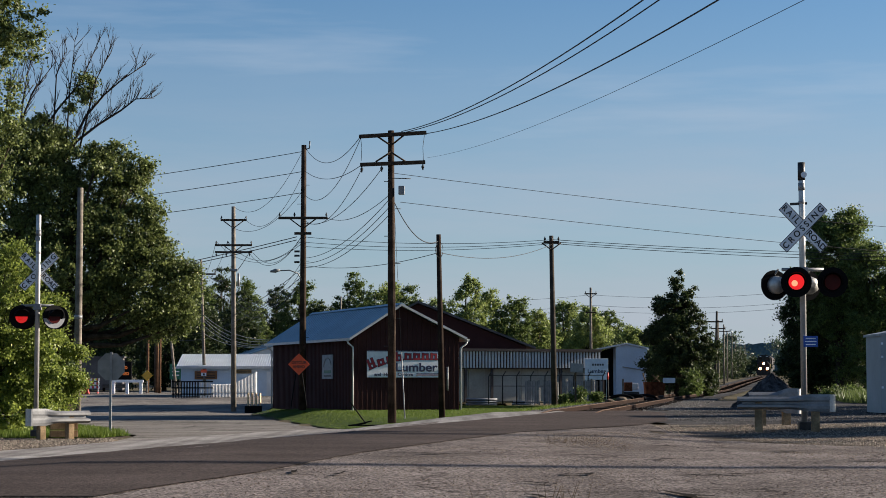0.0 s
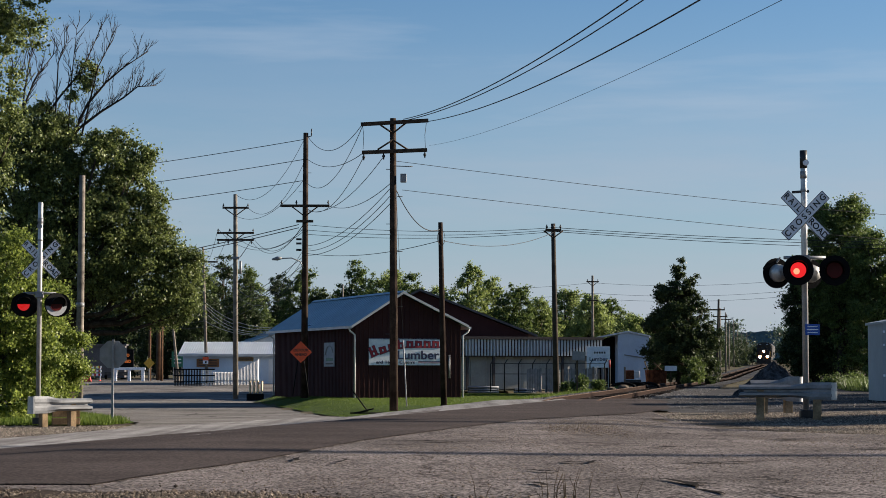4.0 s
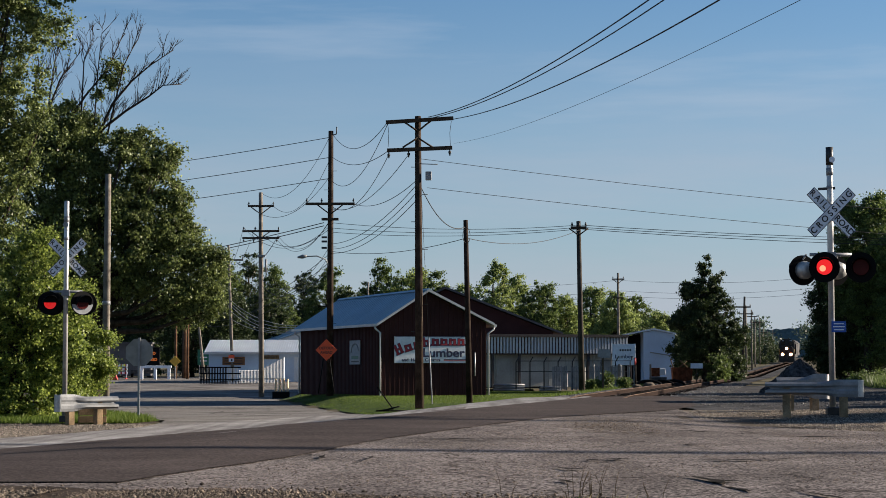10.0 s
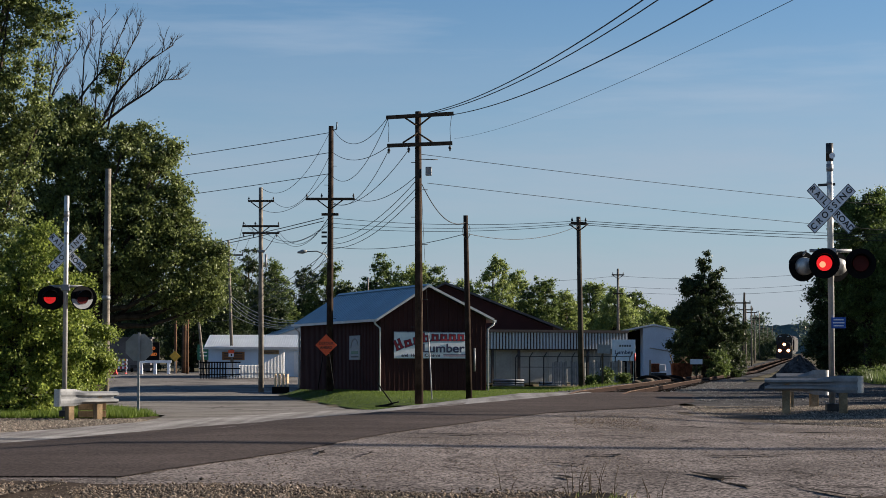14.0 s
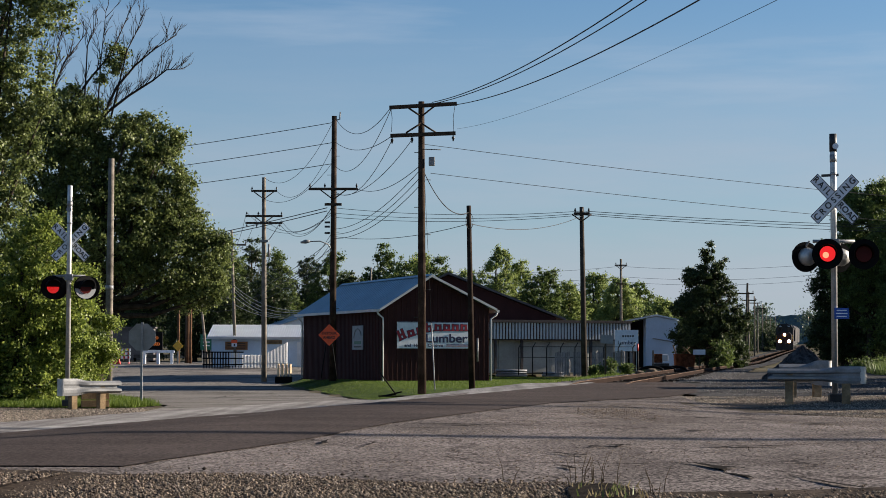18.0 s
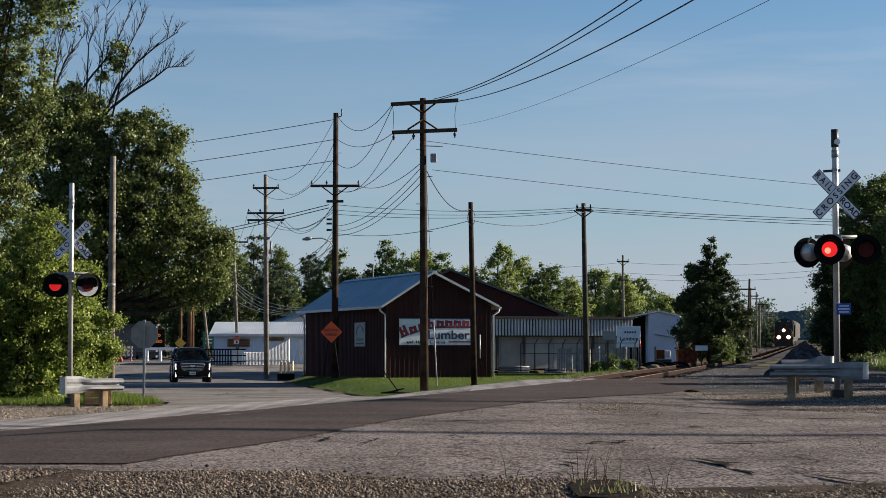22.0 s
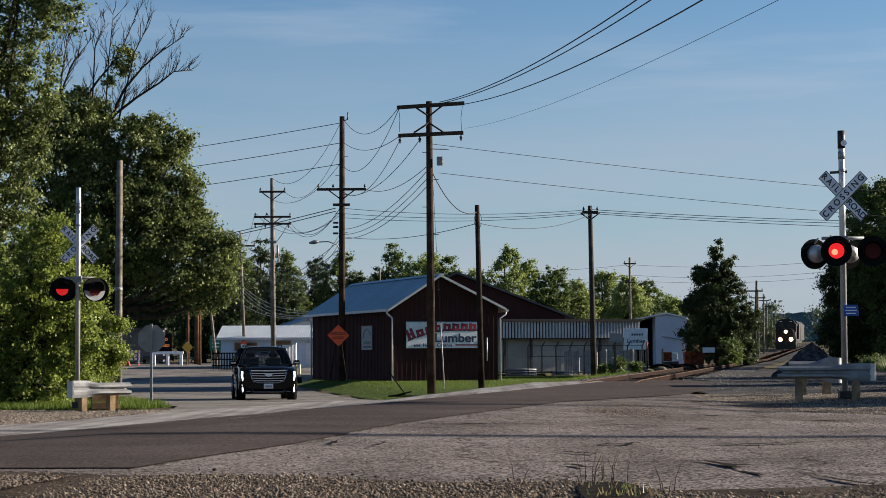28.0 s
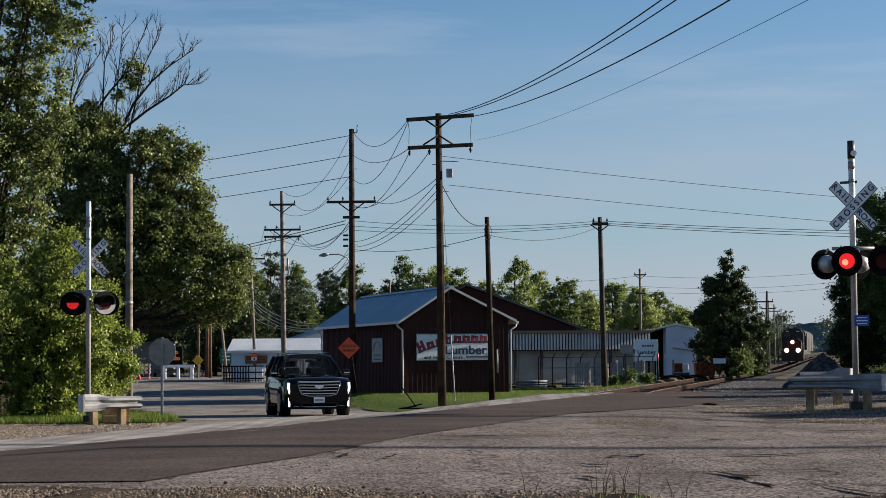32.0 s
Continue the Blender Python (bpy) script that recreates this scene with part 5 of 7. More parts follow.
    # wires
    for x0, z0, ex, ez, sg, r in ((-1.36, 9.72, 6.51, 8.01, 0.95, 0.013), (-1.3, 9.68, 8.66, 9.84, 1.29, 0.013), (-0.54, 9.65, 6.47, 6.82, 0.75, 0.013), (-0.53, 8.85, 4.39, 4.78, 0.38, 0.0035)):
        wire((x0, 64.5, z0), (ex, 10, ez), sg, r, 30)
    # barn pole to double-arm pole
    for z, z2, dx, sg in ((12.55, 9.5, -1.05, 0.75), (11.45, 8.6, -1.0, 0.4), (10.3, 9.5, -1.0, 0.9), (9.1, 8.45, -0.98, 0.75), (9.0, 8.45, -0.34, 0.6)):
        wire((-6.5, 93, z), (-1.71 + dx, 64.6, z2), sg, 0.012)
    wire((-5.5, 93, 9.25), (-1.75, 64.6, 7.65), 0.4, 0.012)
    for z, z2 in ((7.35, 7.5), (7.1, 7.25), (6.9, 7.0)):
        wire((-6.5, 93, z), (-1.75, 64.6, z2), 0.45, 0.012)
    wire((-1.6, 64.6, 7.4), (-0.16, 70, 6.5), 0.5, 0.016)
    # street pole to barn pole, and on to the left
    for z, z2, dx in ((12.1, 12.4, 0), (11.4, 11.3, 0.65), (11.4, 10.5, -0.8)):
        wire((-12.66 + dx, 119, z), (-6.65, 93, z2), 1.3, 0.012)
    for z in (12.4, 11.45, 10.45):
        wire((-6.6, 93, z), (-40, 112, z - 1.4), 0.5, 0.016)
    for z in (8.35, 8.2):
        wire((-6.9, 93, z), (-42, 150, z - 0.4), 0.8, 0.02)
    for dx, z in ((-1.1, 10.0), (-0.4, 10.0), (1.0, 9.5), (0.9, 9.3)):
        wire((-12.6 + dx, 119, z), (-18.2 + dx * 0.4, 150, 9.6), 1.0, 0.012)
        wire((-12.6 + dx, 119, z), (-6.6, 93, 8.3 + 0.2 * dx), 1.1, 0.012)
    for z in (6.9, 6.5, 6.1):
        wire((-12.6, 119, z), (-6.7, 93, z + 0.2), 1.2, 0.012)
        wire((-6.6, 93, z), (-24, 163, z - 0.5), 1.5, 0.014)
    # service wires from the street down to the barn's eave, paler to imitate sunlight
    for z0, z1, sg in ((6.6, 3.75, 0.5), (6.4, 3.68, 0.6), (6.2, 3.62, 0.7), (5.8, 3.5, 0.6), (5.2, 3.4, 0.4)):
        wire((-18.15, 150, z0), (-9.05, 105.3, z1), sg, 0.016, material="plastic_grey")
    # long level spans across the view
    for z, z2, z3 in ((8.35, 8.0, 7.75), (8.1, 7.9, 7.6), (7.9, 7.82, 7.3)):
        wire((-6.6, 93, z), (5.0, 90, z2), 0.25, 0.012)
        wire((5.0, 90, z2), (40, 92, z3), 0.5, 0.014)
    wire((-0.13, 70, 6.1), (-6.6, 93, 7.0), 0.3, 0.012)
    wire((-0.13, 70, 6.1), (5.0, 90, 7.8), 0.4, 0.012)
    wire((-1.6, 64.6, 8.35), (30, 80, 7.0), 0.3, 0.009)
    wire((-1.4, 64.6, 7.4), (30, 80, 6.0), 0.25, 0.009)
    for z in (9.9, 8.9, 8.4):
        wire((14.2, 190, z), (-10.6, 205, z + 0.4), 0.6, 0.014)
        wire((14.2, 190, z), (40, 182, z + 1.0), 0.8, 0.014)
    # cables out of view, thickened and raised so their shadows darken the asphalt
    for x0, y0, x1, y1, z in ((-45, 52.7, 71.3, 27.2, 12.7), (-50, 72.2, 82, 43.2, 16.2)):
        wire((x0, y0, z), (x1, y1, z), 0.5, 0.13, 40)
    for x, y, z in ((-45, 52.7, 12.9), (71.3, 27.2, 12.9), (-50, 72.2, 16.4), (82, 43.2, 16.4)):
        utility_pole(x, y, z, 0.1, 0.16, "unseen wooden pole added to hold a shadow-casting cable")


build_poles()


# ---- crossing signals ----
FLASHERS = []


def lamp_head(parent, m, lit_first, tag="flasher"):
    """A round signal lamp: black background disc with a hood; an added turning disc imitates its flashing."""
    hd = part("lamp_unit", tube(bmesh.new(), [(0, 0.02, 0), (0, -0.01, 0)], [0.305, 0.305], 28), "black", parent, "black round background with hood")
    hd.matrix_basis = m
    bm = bmesh.new()
    tube(bm, [(0, 0.02, 0), (0, 0.10, 0), (0, 0.24, 0), (0, 0.26, 0)], [0.18, 0.185, 0.15, 0.05], 20)
    part("housing", bm, "alu", hd, "pale metal lamp housing")
    # hood: a half tube that reaches out over the lens
    bm, prev = bmesh.new(), None
    for k in range(19):
        a = radians(-15 + k * 210 / 18)
        ln = 0.10 + 0.24 * max(0.0, math.sin(a * 0.86 + 0.2))
        ring = [bm.verts.new((r * math.cos(a), yy, r * math.sin(a))) for r, yy in ((0.185, -0.01), (0.185, -ln), (0.195, -ln), (0.195, -0.01))]
        if prev:
            for i in range(3):
                bm.faces.new((prev[i], ring[i], ring[i + 1], prev[i + 1]))
        prev = ring
    part("hood", bm, "black", hd)
    part("lens_ring", tube(bmesh.new(), [(0, -0.01, 0), (0, -0.03, 0)], [0.185, 0.165], 24, caps=False), "black", hd)
    return hd


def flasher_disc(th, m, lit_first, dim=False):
    """The added red disc: bright on one face, dark on the other, turned to imitate flashing."""
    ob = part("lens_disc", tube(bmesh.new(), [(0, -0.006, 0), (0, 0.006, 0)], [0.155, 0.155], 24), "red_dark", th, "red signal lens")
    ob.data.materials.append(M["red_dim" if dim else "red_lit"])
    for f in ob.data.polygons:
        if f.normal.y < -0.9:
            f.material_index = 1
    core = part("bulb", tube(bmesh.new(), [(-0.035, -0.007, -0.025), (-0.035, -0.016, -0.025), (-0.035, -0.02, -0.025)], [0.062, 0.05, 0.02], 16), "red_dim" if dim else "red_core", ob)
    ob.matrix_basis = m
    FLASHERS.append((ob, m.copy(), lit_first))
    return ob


def crossbuck(th, z, y, turn=0.0):
    for sgn, word in ((1, "CROSSING"), (-1, "RAILROAD")):
        m = pose(0, y - (0.012 if sgn > 0 else 0), z, 0, 0, turn) @ pose(0, 0, 0, 0, -45 * sgn, 0)
        bl = part("crossbuck_blade", box(bmesh.new(), 0, 0, 0, 1.22, 0.008, 0.225), "sign_white", th, "white reflective blade with black letters")
        bl.matrix_basis = m
        bm = bmesh.new()
        for a, b, c, d in ((0, 0.105, 1.2, 0.012), (0, -0.105, 1.2, 0.012), (-0.6, 0, 0.012, 0.2), (0.6, 0, 0.012, 0.2)):
            box(bm, a, -0.006, b, c, 0.004, d)
        part("border", bm, "letter_black", bl)
        if sgn > 0:
            text("C R O S S I N G", 0.175, "letter_black", bl, pose(0, -0.008, 0, 90, 0, 0), bold=0.003, stretch=0.98)
        else:
            text("R A I L", 0.175, "letter_black", bl, pose(-0.37, -0.008, 0, 90, 0, 0), bold=0.003, stretch=0.88)
            text("ROAD", 0.175, "letter_black", bl, pose(0.37, -0.008, 0, 90, 0, 0), bold=0.003)


def guard_rail(name, m, length, posts, label, mirror=1, tall=1.0):
    """A corrugated steel beam with a flared end on timber posts."""
    th = thing(name, m, label, "guardrail")
    prof = [(-0.02, -0.03), (-0.10, 0.03), (-0.10, 0.095), (-0.02, 0.14), (-0.02, 0.18), (-0.10, 0.225), (-0.10, 0.29), (-0.02, 0.35)]
    bm, prev = bmesh.new(), None
    for k in range(33):
        u = k / 32
        flare, tail = ramp(u, 0.55, 0.8), 1 - ramp(u, 0.0, 0.10)
        ring = []
        for d, z in prof + [(d + 0.012, z) for d, z in prof[::-1]]:
            zz = 0.155 + (z - 0.155) * (1 + 0.38 * flare) * tall
            notch = tail * (0.10 if 0.12 < z < 0.2 else 0.0)
            ring.append(bm.verts.new((mirror * (u * length + notch), d * (1 - 0.85 * flare) - 0.03 * flare, zz)))
        if prev:
            for i in range(len(ring)):
                j = (i + 1) % len(ring)
                bm.faces.new((prev[i], prev[j], ring[j], ring[i]))
        prev = ring
    rail = part("beam", bm, "galv", th, "galvanised corrugated steel beam")
    rail.location = (0, 0, 0.42)
    bm = bmesh.new()
    x = mirror * length
    prev = None
    for k in range(11):
        a = radians(-90 + k * 18)
        ring = [bm.verts.new((x - mirror * 0.01 + mirror * 0.12 * math.cos(a), 0.075 + 0.12 * math.sin(a), z)) for z in (0.42 + 0.155 - 0.262 * tall, 0.42 + 0.155 + 0.262 * tall)]
        if prev:
            bm.faces.new((prev[0], ring[0], ring[1], prev[1]))
        prev = ring
    part("end_wrap", bm, "alu", th, "rounded bright end section")
    for px in posts:
        part("post", box(bmesh.new(), px, 0.08, 0.2, 0.16, 0.2, 0.9), "timber", th, "square timber post", bevel=0.012)
    return th


def signal(m, h, lamp_z, buck_z, buck_y, turn, label, heads, back=True):
    th = thing("crossing_signal", m, label, "crossing signal", "crossing signals")
    part("mast", tube(bmesh.new(), [(0, 0, 0), (0, 0, h - 0.02), (0, 0, h)], [0.063, 0.063, 0.05], 16), "alu", th, "pale aluminium mast")
    part("base", box(bmesh.new(), 0, 0, 0.05, 0.24, 0.24, 0.16), "iron", th, "dark cast mast base", bevel=0.02)
    part("collar", tube(bmesh.new(), [(0, 0, h - 0.55), (0, 0, h - 0.40)], 0.07, 12), "galv", th)
    part("collar", tube(bmesh.new(), [(0, 0, lamp_z + 1.6), (0, 0, lamp_z + 1.66)], 0.068, 12), "galv", th)
    part("lamp_arm", tube(bmesh.new(), [(-0.42, 0, lamp_z + 0.27), (0.42, 0, lamp_z + 0.27)], 0.035, 8), "galv", th, "galvanised lamp crossarm")
    part("junction_box", box(bmesh.new(), 0, 0, lamp_z + 0.24, 0.2, 0.18, 0.16), "galv", th, bevel=0.015)
    crossbuck(th, buck_z, buck_y, turn)
    for x, y, z, rz, lit in heads:
        mm = pose(x, y, z, 0, 0, rz)
        hd = lamp_head(th, mm, lit)
        if not back:
            part("visor", slab(bmesh.new(), [(0.20 * math.cos(radians(-8 + 196 * k / 14)), 0.035 + 0.17 * math.sin(radians(-8 + 196 * k / 14))) for k in range(15)], "y", -0.16, -0.07), "black", hd, "deep black visor over the lens")
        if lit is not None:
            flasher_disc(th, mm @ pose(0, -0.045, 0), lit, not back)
        else:
            o = part("lens", tube(bmesh.new(), [(0, -0.03, 0), (0, -0.04, 0)], [0.15, 0.15], 18), "red_dark", th)
            o.matrix_basis = mm
        part("hanger", tube(bmesh.new(), [(x * 0.9, 0, lamp_z + 0.27), (x, y * 0.5 + 0.08, z + 0.2), (x, y + 0.15, z)], 0.022, 6), "galv", th)
    return th


def build_signals():
    zr = 0.58
    R = signal(pose(7.25, 39.8, zr), 5.34, 2.92, 4.03, -0.14, 8, "aluminium railway crossing signal with red lamps and crossbuck",
               [(-0.19, -0.34, 2.92, -8, True), (0.55, -0.26, 2.92, -8, False), (-0.55, 0.12, 2.88, 200, None), (0.14, 0.30, 2.88, 200, None)])
    part("top_cap", tube(bmesh.new(), [(0, 0, 5.0), (0, 0, 5.36)], 0.075, 14), "iron", R, "dark metal cap")
    part("side_bell", tube(bmesh.new(), [(0.03, -0.08, 5.1), (0.03, -0.12, 5.1)], 0.06, 12), "sign_white", R)
    part("bracket", box(bmesh.new(), 0.17, 0, 4.52, 0.34, 0.05, 0.05, pose(0, 0, 0, 0, -3, 0)), "iron", R)
    part("plate", box(bmesh.new(), 0.13, -0.08, 1.74, 0.29, 0.01, 0.22), "blue_sign", R, "small blue notice plate", bevel=0.004)
    for k in range(3):
        part("text_bar", box(bmesh.new(), 0.13, -0.09, 1.80 - k * 0.06, 0.2 + 0.03 * (k % 2), 0.004, 0.022), "sign_white", R)
    zl = 0.16
    L = signal(pose(-10.34, 50.4, zl), 5.62, 3.02, 4.17, 0.13, 0, "aluminium railway crossing signal beside an overgrown hedge",
               [(-0.40, -0.05, 3.0, 20, True), (0.43, -0.05, 3.0, 34, False), (-0.40, 0.35, 3.0, 180, None), (0.43, 0.35, 3.0, 180, None)], back=False)
    # pale disc imitates sunlight on the black background, the black half its hood's shade
    rf = part("sunlit_disc", tube(bmesh.new(), [(0, -0.016, 0), (0, -0.022, 0)], [0.29, 0.29], 24), "plastic_grey", L, "pale disc imitating sunlight on the black background")
    rf.matrix_basis = pose(0.43, -0.05, 3.0, 0, 0, 34)
    part("hood_shade", slab(bmesh.new(), [(0.293 * math.cos(radians(-6 + 192 * k / 16)), 0.293 * math.sin(radians(-6 + 192 * k / 16))) for k in range(17)], "y", -0.034, -0.024), "black", rf, "black half disc imitating the shade under the hood")
    part("bell", tube(bmesh.new(), [(0, -0.07, 5.0), (0, -0.10, 5.0)], 0.07, 12), "galv", L)
    guard_rail("guardrail", pose(5.80, 39.1, 0.52, 0, 0, -8), 1.8, (0.42, 1.52), "galvanised guardrail on timber posts before the signal", tall=0.64)
    g = guard_rail("guardrail", pose(6.4, 41.6, 0.53, 0, 0, 4), 1.05, (0.3, 0.83), "galvanised guardrail behind the signal")
    guard_rail("guardrail", pose(-9.0, 50.4, 0.05, 0, 0, 40), 1.62, (-0.5, -1.3), "bright galvanised guardrail on timber posts", -1, 0.82)
    cr = thing("timber_crib", pose(-9.62, 50.35, 0.10, 0, 0, 20), "low stack of timber boards behind the guardrail", "timber")
    for k in range(3):
        part("plank", box(bmesh.new(), 0, 0, 0.1 + k * 0.19, 0.7, 0.12, 0.17), "timber", cr, bevel=0.01)
    # stop sign seen from behind
    st = thing("stop_sign", pose(-8.97, 53.5, 0.07), "octagonal road sign seen from its bare metal back", "road sign")
    part("post", box(bmesh.new(), 0, 0, 1.1, 0.06, 0.05, 2.3), "galv", st, "steel channel post")
    part("plate", slab(bmesh.new(), [(0.395 * math.cos(radians(22.5 + 45 * k)), 1.85 + 0.395 * math.sin(radians(22.5 + 45 * k))) for k in range(8)], "y", 0.03, 0.036), "sign_back", st)
    part("face", slab(bmesh.new(), [(0.375 * math.cos(radians(22.5 + 45 * k)), 1.85 + 0.375 * math.sin(radians(22.5 + 45 * k))) for k in range(8)], "y", 0.0365, 0.039), "red_paint", st, "red front face")
    # detour sign on its stand
    dt = thing("detour_sign", pose(-6.62, 91.0, 0.33), "orange diamond road-work sign on a folding stand", "road sign")
    s = 0.5
    part("panel", slab(bmesh.new(), [(0, 2.0 - s), (s, 2.0), (0, 2.0 + s), (-s, 2.0)], "y", -0.01, 0.01), "orange", dt, bevel=0.004)
    text("DETOUR", 0.17, "letter_black", dt, pose(0, -0.014, 2.08, 90, 0, 0), bold=0.004)
    text("AHEAD", 0.17, "letter_black", dt, pose(0, -0.014, 1.88, 90, 0, 0), bold=0.004)
    for x in (-0.28, 0.28):
        part("leg", tube(bmesh.new(), [(x * 0.5, 0.05, 1.6), (x * 1.3, 0.0, 0.0)], 0.025, 6), "black", dt)
    fs = thing("folded_stand", pose(-2.7, 67.0, height(-2.7, 67.0) + 0.05), "black folded sign stand lying on the lawn", "sign stand")
    for a, b in (((-.5, 0, .05), (.6, 0, .05)), ((-.3, .2, .05), (.3, -.2, .2)), ((-.45, 0, .85), (.1, 0, .1)), ((.1, 0, .12), (-.4, .3, .05))):
        part("bar", tube(bmesh.new(), [a, b], 0.025, 6), "black", fs)
    # signal bungalow, gravel heap
    bx = thing("signal_cabinet", pose(11.5, 52, 0.62), "metal signal cabinet, greyed for shade, with a shallow pitched roof", "equipment cabinet")
    part("body", box(bmesh.new(), 0.9, 0.9, 1.1, 1.8, 1.8, 2.05), "cabinet_shaded", bx, bevel=0.01)
    part("roof", slab(bmesh.new(), [(-0.05, 2.1), (0.9, 2.28), (1.85, 2.1), (1.85, 2.16), (0.9, 2.34), (-0.05, 2.16)], "y", -0.06, 1.9), "cabinet_shaded", bx)
    part("door", box(bmesh.new(), 0.72, -0.012, 1.02, 0.88, 0.03, 1.85), "cabinet_shaded", bx)
    part("notice", box(bmesh.new(), 0.55, -0.03, 1.35, 0.26, 0.012, 0.3), "iron", bx)
    part("notice_sheet", box(bmesh.new(), 0.55, -0.038, 1.35, 0.18, 0.006, 0.2), "sign_white", bx)
    part("latch", box(bmesh.new(), 0.37, -0.03, 0.65, 0.05, 0.04, 0.12), "iron", bx)
    part("skid", box(bmesh.new(), 0.9, 0.9, 0.03, 1.85, 1.85, 0.1), "black", bx)
    for z in (0.75, 1.9, 1.55):
        part("hinge", box(bmesh.new(), 0.03, -0.03, z, 0.05, 0.03, 0.06), "sign_white", bx)
    hp = thing("gravel_heap", pose(12.45, 75, height(12.45, 75) + 0.02), "heap of dark grey gravel beside the track", "gravel heap")
    rng = np.random.default_rng(3)
    rings, seg = 12, 40
    co = [(0, 0, 1.32)]
    for r in range(1, rings + 1):
        for k in range(seg):
            a, q = k * math.tau / seg, r / rings
            w = 1.55 * q * (1 + 0.08 * math.sin(3 * a + 1) + 0.05 * rng.normal())
            co.append((w * math.cos(a), w * math.sin(a), 1.30 * (1 - q) ** 0.92 * (1 + 0.04 * rng.normal()) - 0.06 * (q == 1)))
    tri = [(0, 1 + k, 1 + (k + 1) % seg, 1 + (k + 1) % seg) for k in range(seg)]
    bm = bmesh.new()
    vs = [bm.verts.new(c) for c in co]
    for k in range(seg):
        bm.faces.new((vs[0], vs[1 + k], vs[1 + (k + 1) % seg]))
    for r in range(rings - 1):
        for k in range(seg):
            a, b = 1 + r * seg + k, 1 + r * seg + (k + 1) % seg
            bm.faces.new((vs[a], vs[a + seg], vs[b + seg], vs[b]))
    part("mound", bm, "pile", hp)


build_signals()


# ---- vehicles ----
def wheel(th, x, y, r, w, name="wheel"):
    wh = part(name, tube(bmesh.new(), [(-w / 2, 0, 0), (-w / 2 + 0.02, 0, 0), (w / 2 - 0.02, 0, 0), (w / 2, 0, 0)], [r - 0.03, r, r, r - 0.03], 28), "tyre", th)
    wh.location = (x, y, r)
    s = 1 if x > 0 else -1
    part("rim", tube(bmesh.new(), [(s * (w / 2 - 0.01), 0, 0), (s * (w / 2 + 0.012), 0, 0)], [r * 0.72, r * 0.68], 20), "rim", wh)
    for k in range(7):
        a = k * math.tau / 7
        part("spoke", box(bmesh.new(), s * (w / 2 + 0.015), 0, r * 0.36, 0.02, 0.07, r * 0.6, Matrix.Rotation(a, 4, "X")), "chrome", wh)
    return wh


def loft(bm, sections):
    """Skin over rings of equal corner counts."""
    prev = None
    for ring in sections:
        cur = [bm.verts.new(p) for p in ring]
        if prev:
            for i in range(len(cur)):
                j = (i + 1) % len(cur)
                bm.faces.new((prev[i], prev[j], cur[j], cur[i])).smooth = True
        else:
            first = cur
        prev = cur
    bm.faces.new(first[::-1]), bm.faces.new(prev)
    return bm


def rounded(w, z0, z1, y, r=0.12, n=4):
    pts = []
    for cx, cz, a0 in ((w / 2 - r, z1 - r, 0), (-w / 2 + r, z1 - r, 90), (-w / 2 + r, z0 + r, 180), (w / 2 - r, z0 + r, 270)):
        for k in range(n + 1):
            a = radians(a0 + 90 * k / n)
            pts.append((cx + r * math.cos(a), y, cz + r * math.sin(a)))
    return pts


